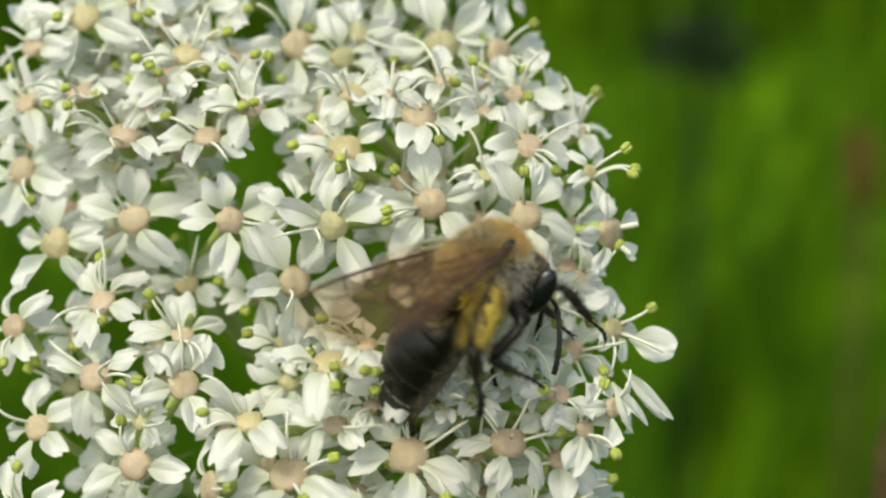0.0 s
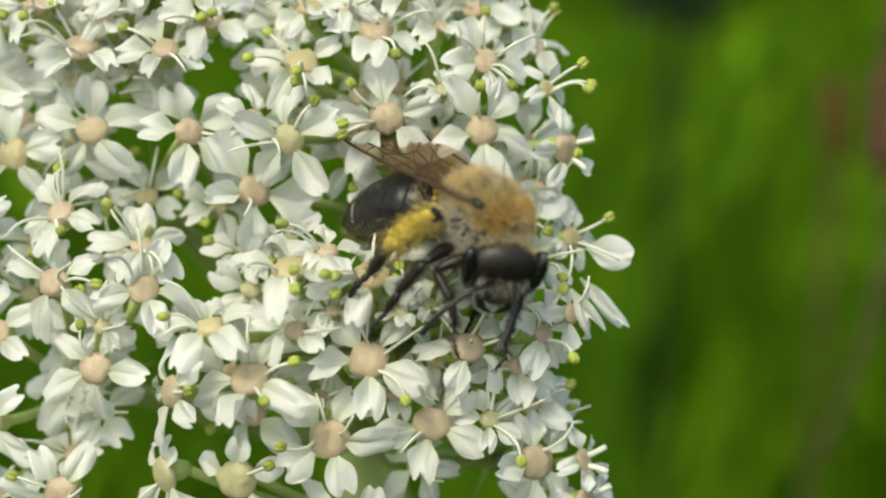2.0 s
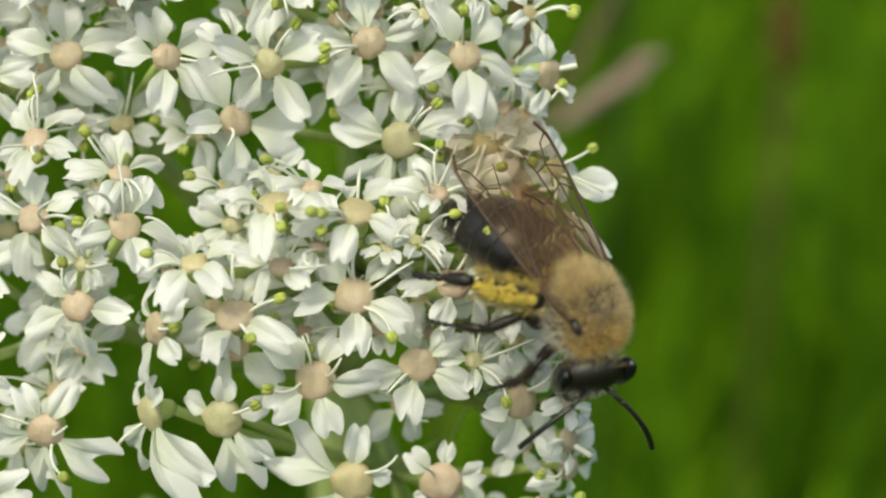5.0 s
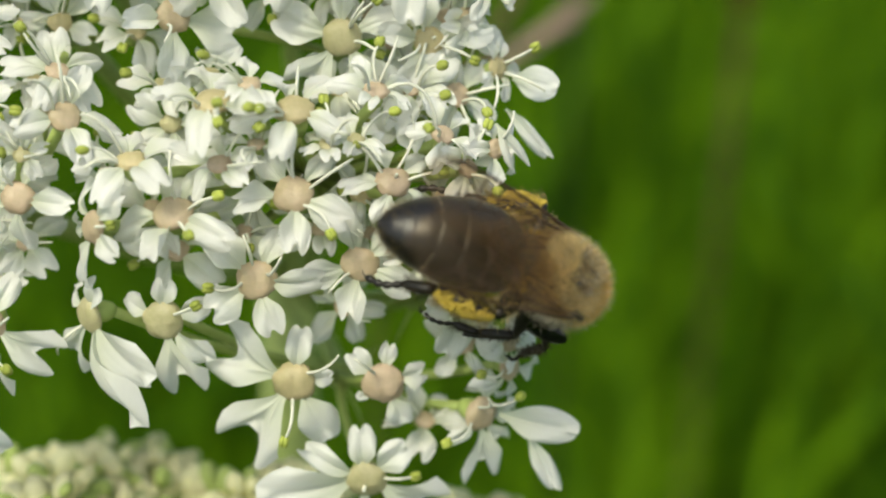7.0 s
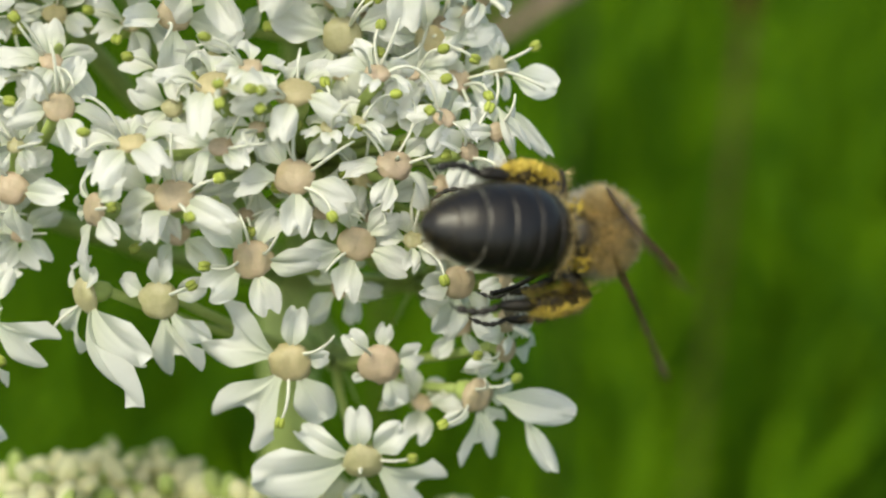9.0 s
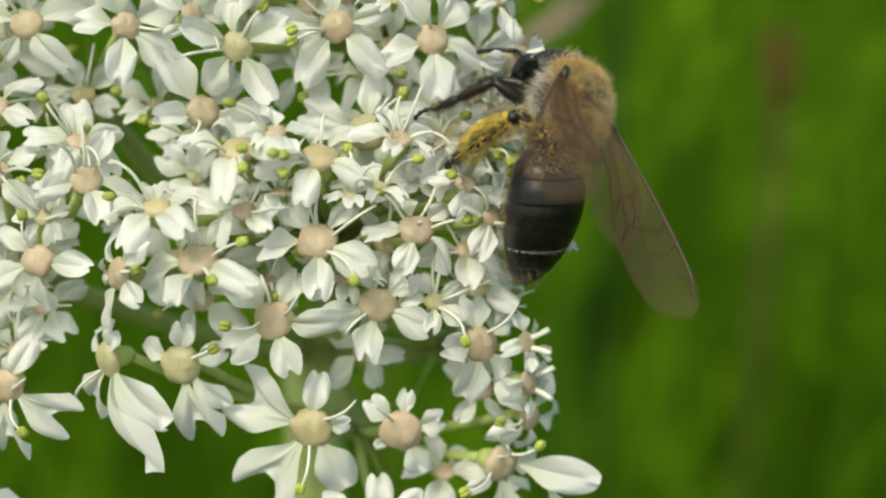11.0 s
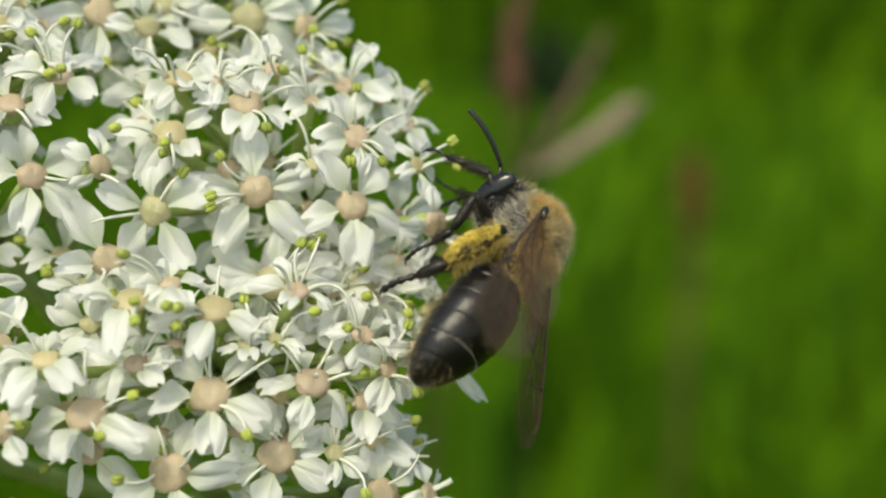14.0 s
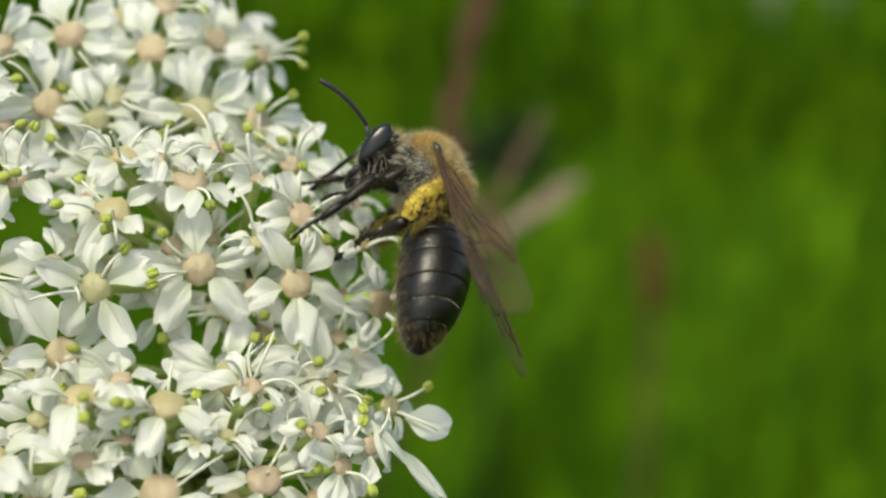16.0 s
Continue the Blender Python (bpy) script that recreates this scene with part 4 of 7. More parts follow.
def dry_grass_stalk():
    """A withered stalk with a brown seed spike and two pale side spikes; the origin is the longest side spike's tip."""
    fork = Vector((-17.5, -11, 0)) * MM
    bm = bmesh.new()
    low = fork + Vector((-12, -34, -2)) * MM
    foot = on_head(44, 14, -110).inverted() @ Vector((0.03, 0.36, 0.0))
    tube(bm, curve3(fork, low, Vector((1.2, 0, 0)) * MM, 6), [0.75 * MM, 0.8 * MM, 0.75 * MM, 0.65 * MM, 0.55 * MM, 0.45 * MM, 0.4 * MM], 7, 0)
    tube(bm, curve3(low, foot, Vector((-8, -10, 0)) * MM, 6), [0.4 * MM] * 7, 7, 0)
    ob = part("dry_stalk", bm, stem_brown)

    def spike(a, b, bow, thick, mat, label, grains):
        rnd = random.Random(grains)
        b2 = bmesh.new()
        pts = curve3(a, b, bow, 10)
        tube(b2, pts, [0.35 * MM] * 11, 6, 0)
        axis = part("seed_spike", b2, mat, ob, label)
        g = bmesh.new()
        blob(g, (0, 0, 0), (thick * 0.45, thick * 1.5, thick * 0.45), 0, 7, 5)
        kernel = bpy.data.meshes.new("grain")
        g.to_mesh(kernel)
        g.free()
        kernel.materials.append(mat)
        kernel.polygons.foreach_set("use_smooth", [True] * len(kernel.polygons))
        turn = (b - a).normalized().to_track_quat("Y", "Z").to_matrix().to_4x4()
        for k in range(grains):
            s = 0.25 + 0.75 * k / grains
            side = Vector((rnd.uniform(-1, 1), rnd.uniform(-1, 1), rnd.uniform(-1, 1))) * thick * 0.55
            q = new("grain", kernel)
            q.parent = axis
            q.matrix_basis = Matrix.Translation(a.lerp(b, s) + bow * (4 * s * (1 - s)) + side) @ turn
    spike(fork, Vector((0, 0, 0)), Vector((0.6, -0.6, 0)) * MM, 1.35 * MM, dry_pink, "pale pinkish seed spike", 26)
    spike(fork, Vector((-5.5, 9.0, 3)) * MM, Vector((0.5, -0.5, 0)) * MM, 0.9 * MM, dry_straw, "brown seed spike", 22)
    spike(fork, Vector((-11, 34, 2)) * MM, Vector((-3.5, 0, 0)) * MM, 2.2 * MM, seed_brown, "reddish brown seed spike", 46)
    ob.matrix_world = on_head(44, 14, -110)
    return tagged(ob, "withered grass stalk with brown and pale seed spikes", "grass stalk")


dry_stalk = dry_grass_stalk()


def budding_umbel(name, x, y, z, count, spread, seed):
    """A younger flower head: tight cream-green bud clusters on short rays."""
    rnd = random.Random(seed)
    bm = bmesh.new()
    foot = Vector((0, -30, -14)) * MM
    tube(bm, curve3(foot, foot + Vector((4, -60, -30)) * MM, (0, 0, 0), 4), [1.2 * MM] * 5, 8, 0)
    centres = []
    for k in range(count):
        a, r = k * 2.4, spread * math.sqrt((k + 0.5) / count)
        c = Vector((r * math.cos(a), rnd.uniform(-2.0, 1.6), r * math.sin(a))) * MM
        c.y += (-0.02 * r * r) * MM
        centres.append(c)
        tube(bm, curve3(foot, c, (0, 0, 0), 4), [0.5 * MM] * 5, 6, 0)
    ob = part(name, bm, stalk_green)
    for c in centres:
        b2 = bmesh.new()
        for q in range(40):
            n = Vector((rnd.gauss(0, 1), abs(rnd.gauss(0, 1)) - 0.2, rnd.gauss(0, 1))).normalized()
            fat = rnd.uniform(0.36, 0.72) * MM
            blob(b2, n * rnd.uniform(0.6, 2.5) * MM, (fat, fat, fat * rnd.uniform(1.1, 2.0)), 0 if rnd.random() < 0.72 else 1, 7, 5, None, n.to_track_quat("Z", "Y").to_matrix())
        p = tagged(part("budding_tuft", b2, [bud_cream, stalk_green], ob), kind="stuff")
        p.matrix_basis = Matrix.Translation(c)
    ob.matrix_world = on_head(x, y, z)
    return tagged(ob, "younger hogweed head with tight cream-green buds", "flower")


budding_umbel("budding_umbel", -18.7, -18.5, -13, 15, 7.6, 1)
budding_umbel("budding_umbel", -8.1, -20.6, -14, 7, 4, 2)
budding_umbel("budding_umbel", 5.2, -21.2, -14, 6, 3.4, 3)


def dock_head(x, y, z):
    """A rust-red seed head of dock, far behind."""
    bm = bmesh.new()
    blob(bm, (0, 0, 0), (6 * MM, 20 * MM, 6 * MM), 0, 40, 40, lambda c: c * (1 + 0.35 * noise.noise(c * 4) + 0.2 * noise.noise(c * 11)))
    ob = part("dock_seed_head", bm, seed_red)
    ob.matrix_world = on_head(x, y, z)
    bm = bmesh.new()
    tube(bm, curve3((0, -0.02, 0), on_head(x, y, z).inverted() @ Vector((0.17, 0.62, 0)), (0, 0, 0), 6), [1.4 * MM] * 7, 7, 0)
    part("stem", bm, seed_brown, ob)
    return tagged(ob, "rust-red dock seed head in the meadow", "seed head")


dock_head(154, 102, -501)


def dock_plant(x, y, z):
    """A shaded gap low in the meadow, its shade built as broad, near-black leaves."""
    rnd = random.Random(9)
    bm = bmesh.new()
    base = on_head(x, y, z).inverted() @ Vector(((on_head(x, y, z).translation.x), on_head(x, y, z).translation.y, 0))
    tube(bm, curve3((0, 0, 0), base, (0, 0, 0), 5), [2.5 * MM] * 6, 7, 0)
    ob = part("dock_plant", bm, gap_shade)
    ob.matrix_world = on_head(x, y, z)
    for k in range(13):
        b2 = bmesh.new()
        l, w = rnd.uniform(18, 36), rnd.uniform(6, 10)
        rows = []
        for i in range(8):
            s = i / 7
            rows.append([b2.verts.new(Vector((l * s, q * w * math.sin(math.pi * min(1, s * 0.95 + 0.04)) ** 0.8, 5 * abs(q) - 14 * s * s)) * MM) for q in (-1, -0.5, 0, 0.5, 1)])
        for a, b in zip(rows, rows[1:]):
            for j in range(4):
                b2.faces.new((a[j], b[j], b[j + 1], a[j + 1]))
        p = part("leaf", b2, gap_shade, ob)
        p.matrix_basis = pose(0, rnd.uniform(-14, 10) * MM, 0, rnd.uniform(-40, 40), rnd.uniform(-30, 30), 90 + rnd.uniform(-110, 110))
    return tagged(ob, "dark shaded gap in the meadow, built from broad near-black leaves", "plant")


# added clump that paints the dark hollow between the meadow plants
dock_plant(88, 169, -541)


# ---- all that moves ----
def motions():
    walk(umbel_ab, [(0, on_head(-19.27, 6.63, -10.41)), (0.5, on_head(-20.71, 6.59, -10.41)), (1, on_head(-20.34, 7.11, -10.41)), (1.5, on_head(-19.94, 7.48, -10.41)), (2, on_head(-20.05, 8.51, -10.41)), (2.5, on_head(-20.16, 9.38, -10.41)), (3, on_head(-19.71, 8.80, -10.41)), (3.2, on_head(-19.58, 8.70, -10.41)), (5.3, on_head(-18.18, 7.62, -10.41)), (5.5, on_head(-18.04, 7.52, -10.41)), (6, on_head(-18.49, 8.36, -10.41)), (6.5, on_head(-19.07, 9.24, -10.41)), (7, on_head(-19.21, 9.43, -10.41)), (7.5, on_head(-19.30, 9.64, -10.41)), (8, on_head(-19.38, 9.86, -10.41)), (8.2, on_head(-19.44, 9.94, -10.41)), (10.3, on_head(-20.05, 10.71, -10.41)), (10.5, on_head(-20.10, 10.78, -10.41)), (11, on_head(-20.39, 11.08, -10.41)), (11.5, on_head(-20.54, 10.67, -10.41)), (12, on_head(-20.91, 10.65, -10.41)), (12.5, on_head(-21.26, 9.83, -10.41)), (13, on_head(-21.12, 9.56, -10.41)), (13.5, on_head(-20.92, 9.09, -10.41)), (14, on_head(-20.96, 9.48, -10.41)), (14.5, on_head(-21.23, 9.66, -10.41)), (15, on_head(-20.83, 9.46, -10.41)), (15.5, on_head(-20.05, 8.69, -10.41)), (16, on_head(-21.08, 8.34, -10.41))])
    walk(umbel_cd, [(0, on_head(-3.35, 10.97, -10.41)), (0.5, on_head(-4.93, 10.97, -10.41)), (1, on_head(-4.58, 11.48, -10.41)), (1.5, on_head(-4.23, 11.78, -10.41)), (2, on_head(-4.28, 12.68, -10.41)), (2.5, on_head(-4.35, 13.44, -10.41)), (3, on_head(-3.99, 12.98, -10.41)), (3.2, on_head(-3.86, 12.89, -10.41)), (5.3, on_head(-2.43, 11.93, -10.41)), (5.5, on_head(-2.30, 11.84, -10.41)), (6, on_head(-2.93, 12.58, -10.41)), (6.5, on_head(-3.51, 13.28, -10.41)), (7, on_head(-3.64, 13.28, -10.41)), (7.5, on_head(-3.73, 13.30, -10.41)), (8, on_head(-3.81, 13.33, -10.41)), (8.2, on_head(-3.86, 13.33, -10.41)), (10.3, on_head(-4.45, 13.31, -10.41)), (10.5, on_head(-4.51, 13.30, -10.41)), (11, on_head(-4.15, 14.62, -10.41)), (11.5, on_head(-3.47, 13.19, -10.41)), (12, on_head(-3.74, 13.18, -10.41)), (12.5, on_head(-4.17, 12.41, -10.41)), (13, on_head(-4.26, 12.34, -10.41)), (13.5, on_head(-4.10, 11.92, -10.41)), (14, on_head(-4.21, 12.40, -10.41)), (14.5, on_head(-4.53, 12.65, -10.41)), (15, on_head(-4.10, 12.61, -10.41)), (15.5, on_head(-3.58, 12.25, -10.41)), (16, on_head(-5.03, 12.41, -10.41))])
    walk(umbel_i, [(0, on_head(-1.28, 3.76, -11.73)), (0.5, on_head(-2.67, 3.65, -11.73)), (1, on_head(-2.27, 4.19, -11.73)), (1.5, on_head(-1.80, 4.52, -11.73)), (2, on_head(-2.10, 5.79, -11.73)), (2.5, on_head(-2.29, 6.74, -11.73)), (3, on_head(-1.79, 6.37, -11.73)), (3.2, on_head(-1.65, 6.23, -11.73)), (5.3, on_head(-0.12, 4.70, -11.73)), (5.5, on_head(0.02, 4.55, -11.73)), (6, on_head(-0.59, 5.41, -11.73)), (6.5, on_head(-1.24, 6.24, -11.73)), (7, on_head(-1.25, 6.66, -11.73)), (7.5, on_head(-1.23, 6.93, -11.73)), (8, on_head(-1.24, 7.04, -11.73)), (8.2, on_head(-1.27, 7.06, -11.73)), (10.3, on_head(-1.61, 7.35, -11.73)), (10.5, on_head(-1.64, 7.38, -11.73)), (11, on_head(-1.94, 7.08, -11.73)), (11.5, on_head(-2.18, 6.43, -11.73)), (12, on_head(-2.51, 6.57, -11.73)), (12.5, on_head(-2.86, 6.12, -11.73)), (13, on_head(-2.70, 6.38, -11.73)), (13.5, on_head(-2.47, 6.27, -11.73)), (14, on_head(-2.49, 5.59, -11.73)), (14.5, on_head(-2.76, 5.99, -11.73)), (15, on_head(-2.32, 5.76, -11.73)), (15.5, on_head(-1.53, 5.02, -11.73)), (16, on_head(-2.53, 4.81, -11.73))])
    walk(umbel_k, [(0, on_head(-5.25, -1.85, -8.68)), (0.5, on_head(-6.72, -1.77, -8.68)), (1, on_head(-6.21, -1.17, -8.68)), (1.5, on_head(-5.64, -0.77, -8.68)), (2, on_head(-5.96, 0.20, -8.68)), (2.5, on_head(-6.13, 0.93, -8.68)), (3, on_head(-5.60, 0.57, -8.68)), (3.2, on_head(-5.46, 0.43, -8.68)), (5.3, on_head(-4.01, -1.11, -8.68)), (5.5, on_head(-3.88, -1.26, -8.68)), (6, on_head(-4.58, -0.34, -8.68)), (6.5, on_head(-5.15, 0.56, -8.68)), (7, on_head(-5.17, 0.82, -8.68)), (7.5, on_head(-5.19, 1.13, -8.68)), (8, on_head(-5.27, 1.40, -8.68)), (8.2, on_head(-5.27, 1.51, -8.68)), (10.3, on_head(-5.34, 2.75, -8.68)), (10.5, on_head(-5.34, 2.86, -8.68)), (11, on_head(-5.91, 3.42, -8.68)), (11.5, on_head(-6.36, 2.62, -8.68)), (12, on_head(-6.71, 2.63, -8.68)), (12.5, on_head(-7.12, 1.91, -8.68)), (13, on_head(-7.11, 1.78, -8.68)), (13.5, on_head(-6.96, 1.52, -8.68)), (14, on_head(-7.00, 1.90, -8.68)), (14.5, on_head(-7.19, 2.12, -8.68)), (15, on_head(-6.66, 1.90, -8.68)), (15.5, on_head(-6.05, 1.15, -8.68)), (16, on_head(-7.23, 1.11, -8.68))])
    walk(umbel_n, [(0, on_head(0.51, -8.43, -10.88)), (0.5, on_head(-0.88, -8.54, -10.88)), (1, on_head(-0.48, -8.00, -10.88)), (1.5, on_head(-0.01, -7.67, -10.88)), (2, on_head(-0.31, -6.40, -10.88)), (2.5, on_head(-0.43, -5.74, -10.88)), (3, on_head(-0.07, -6.22, -10.88)), (3.2, on_head(0.09, -6.38, -10.88)), (5.3, on_head(1.73, -8.02, -10.88)), (5.5, on_head(1.88, -8.17, -10.88)), (6, on_head(1.19, -7.21, -10.88)), (6.5, on_head(0.70, -6.25, -10.88)), (7, on_head(0.59, -6.12, -10.88)), (7.5, on_head(0.49, -5.82, -10.88)), (8, on_head(0.48, -5.46, -10.88)), (8.2, on_head(0.44, -5.32, -10.88)), (10.3, on_head(0.02, -3.90, -10.88)), (10.5, on_head(-0.02, -3.77, -10.88)), (11, on_head(-0.42, -3.14, -10.88)), (11.5, on_head(-0.70, -4.03, -10.88)), (12, on_head(-1.05, -3.96, -10.88)), (12.5, on_head(-1.43, -4.65, -10.88)), (13, on_head(-1.41, -4.74, -10.88)), (13.5, on_head(-1.29, -4.98, -10.88)), (14, on_head(-1.29, -4.53, -10.88)), (14.5, on_head(-1.42, -4.27, -10.88)), (15, on_head(-1.00, -4.65, -10.88)), (15.5, on_head(-0.23, -5.53, -10.88)), (16, on_head(-1.26, -5.88, -10.88))])
    walk(umbel_p, [(0, on_head(-4.06, -13.14, -11.86)), (0.5, on_head(-5.45, -13.24, -11.86)), (1, on_head(-5.05, -12.70, -11.86)), (1.5, on_head(-4.59, -12.38, -11.86)), (2, on_head(-4.88, -11.11, -11.86)), (2.5, on_head(-5.07, -10.15, -11.86)), (3, on_head(-4.74, -10.73, -11.86)), (3.2, on_head(-4.57, -10.90, -11.86)), (5.3, on_head(-2.82, -12.65, -11.86)), (5.5, on_head(-2.66, -12.81, -11.86)), (6, on_head(-3.20, -12.06, -11.86)), (6.5, on_head(-3.84, -11.01, -11.86)), (7, on_head(-4.01, -10.78, -11.86)), (7.5, on_head(-4.05, -10.51, -11.86)), (8, on_head(-4.12, -10.17, -11.86)), (8.2, on_head(-4.17, -10.02, -11.86)), (10.3, on_head(-4.70, -8.45, -11.86)), (10.5, on_head(-4.75, -8.30, -11.86)), (11, on_head(-5.02, -7.98, -11.86)), (11.5, on_head(-5.11, -8.57, -11.86)), (12, on_head(-5.34, -8.77, -11.86)), (12.5, on_head(-5.64, -9.54, -11.86)), (13, on_head(-5.54, -9.55, -11.86)), (13.5, on_head(-5.25, -9.75, -11.86)), (14, on_head(-5.29, -10.57, -11.86)), (14.5, on_head(-5.58, -10.31, -11.86)), (15, on_head(-5.16, -10.69, -11.86)), (15.5, on_head(-4.39, -11.58, -11.86)), (16, on_head(-5.42, -11.92, -11.86))])
    walk(umbel_t, [(0, on_head(-21.78, -4.47, -9.91)), (0.5, on_head(-23.11, -4.41, -9.91)), (1, on_head(-22.61, -3.85, -9.91)), (1.5, on_head(-22.13, -3.40, -9.91)), (2, on_head(-22.55, -2.35, -9.91)), (2.5, on_head(-22.76, -1.57, -9.91)), (3, on_head(-22.30, -2.07, -9.91)), (3.2, on_head(-22.14, -2.21, -9.91)), (5.3, on_head(-20.54, -3.73, -9.91)), (5.5, on_head(-20.39, -3.88, -9.91)), (6, on_head(-21.04, -2.79, -9.91)), (6.5, on_head(-21.45, -1.76, -9.91)), (7, on_head(-21.53, -1.45, -9.91)), (7.5, on_head(-21.62, -1.24, -9.91)), (8, on_head(-21.71, -1.02, -9.91)), (8.2, on_head(-21.77, -0.95, -9.91)), (10.3, on_head(-22.38, -0.20, -9.91)), (10.5, on_head(-22.44, -0.13, -9.91)), (11, on_head(-22.62, 0.43, -9.91)), (11.5, on_head(-23.12, -0.77, -9.91)), (12, on_head(-23.42, -0.76, -9.91)), (12.5, on_head(-23.41, -0.96, -9.91)), (13, on_head(-23.10, -0.82, -9.91)), (13.5, on_head(-22.73, -1.06, -9.91)), (14, on_head(-22.60, -1.87, -9.91)), (14.5, on_head(-22.72, -1.59, -9.91)), (15, on_head(-22.31, -1.97, -9.91)), (15.5, on_head(-21.54, -2.85, -9.91)), (16, on_head(-22.56, -3.20, -9.91))])
    walk(umbel_h, [(0, on_head(-7.44, 20.08, -14.33)), (0.5, on_head(-9.05, 19.95, -14.33)), (1, on_head(-8.77, 20.51, -14.33)), (1.5, on_head(-8.45, 20.80, -14.33)), (2, on_head(-8.74, 22.05, -14.33)), (2.5, on_head(-8.93, 22.99, -14.33)), (3, on_head(-8.44, 22.61, -14.33)), (3.2, on_head(-8.29, 22.45, -14.33)), (5.3, on_head(-6.76, 20.86, -14.33)), (5.5, on_head(-6.62, 20.71, -14.33)), (6, on_head(-7.25, 21.55, -14.33)), (6.5, on_head(-7.80, 22.50, -14.33)), (7, on_head(-7.90, 22.74, -14.33)), (7.5, on_head(-7.96, 23.01, -14.33)), (8, on_head(-8.01, 23.29, -14.33)), (8.2, on_head(-8.06, 23.38, -14.33)), (10.3, on_head(-8.54, 24.39, -14.33)), (10.5, on_head(-8.58, 24.49, -14.33)), (11, on_head(-8.84, 24.85, -14.33)), (11.5, on_head(-9.09, 24.04, -14.33)), (12, on_head(-9.45, 24.02, -14.33)), (12.5, on_head(-9.82, 23.41, -14.33)), (13, on_head(-9.68, 23.52, -14.33)), (13.5, on_head(-9.48, 23.24, -14.33)), (14, on_head(-9.52, 22.40, -14.33)), (14.5, on_head(-9.91, 22.71, -14.33)), (15, on_head(-9.53, 22.63, -14.33)), (15.5, on_head(-8.71, 21.63, -14.33)), (16, on_head(-10.13, 21.53, -14.33))])
    walk(umbel_g, [(0, on_head(-19.86, 15.18, -10.55)), (0.5, on_head(-21.29, 15.02, -10.55)), (1, on_head(-20.93, 15.60, -10.55)), (1.5, on_head(-20.55, 15.93, -10.55)), (2, on_head(-20.63, 16.97, -10.55)), (2.5, on_head(-20.83, 17.70, -10.55)), (3, on_head(-20.33, 17.32, -10.55)), (3.2, on_head(-20.19, 17.17, -10.55)), (5.3, on_head(-18.66, 15.61, -10.55)), (5.5, on_head(-18.51, 15.46, -10.55)), (6, on_head(-19.14, 16.31, -10.55)), (6.5, on_head(-19.70, 17.26, -10.55)), (7, on_head(-19.80, 17.51, -10.55)), (7.5, on_head(-19.86, 17.79, -10.55)), (8, on_head(-19.91, 18.08, -10.55)), (8.2, on_head(-19.96, 18.18, -10.55)), (10.3, on_head(-20.43, 19.22, -10.55)), (10.5, on_head(-20.48, 19.32, -10.55)), (11, on_head(-20.73, 19.68, -10.55)), (11.5, on_head(-20.99, 18.88, -10.55)), (12, on_head(-21.35, 18.86, -10.55)), (12.5, on_head(-21.71, 18.27, -10.55)), (13, on_head(-21.57, 18.39, -10.55)), (13.5, on_head(-21.37, 18.13, -10.55)), (14, on_head(-21.41, 17.30, -10.55)), (14.5, on_head(-21.70, 17.56, -10.55)), (15, on_head(-21.29, 17.18, -10.55)), (15.5, on_head(-20.52, 16.30, -10.55)), (16, on_head(-21.55, 15.95, -10.55))])
    walk(stalk, [(0, on_head(-1.30, -0.80, 0)), (0.5, on_head(-2.69, -0.90, 0)), (1, on_head(-2.29, -0.36, 0)), (1.5, on_head(-1.83, -0.04, 0)), (2, on_head(-2.12, 1.23, 0)), (2.5, on_head(-2.31, 2.19, 0)), (3, on_head(-1.82, 1.82, 0)), (3.2, on_head(-1.67, 1.67, 0)), (5.3, on_head(-0.15, 0.15, 0)), (5.5, on_head(0.00, 0.00, 0)), (6, on_head(-0.63, 0.86, 0)), (6.5, on_head(-1.19, 1.82, 0)), (7, on_head(-1.29, 2.07, 0)), (7.5, on_head(-1.35, 2.36, 0)), (8, on_head(-1.40, 2.65, 0)), (8.2, on_head(-1.45, 2.76, 0)), (10.3, on_head(-1.93, 3.83, 0)), (10.5, on_head(-1.98, 3.93, 0)), (11, on_head(-2.23, 4.31, 0)), (11.5, on_head(-2.49, 3.51, 0)), (12, on_head(-2.85, 3.51, 0)), (12.5, on_head(-3.21, 2.92, 0)), (13, on_head(-3.08, 3.04, 0)), (13.5, on_head(-2.87, 2.78, 0)), (14, on_head(-2.92, 1.96, 0)), (14.5, on_head(-3.20, 2.21, 0)), (15, on_head(-2.79, 1.83, 0)), (15.5, on_head(-2.02, 0.95, 0)), (16, on_head(-3.05, 0.60, 0))])
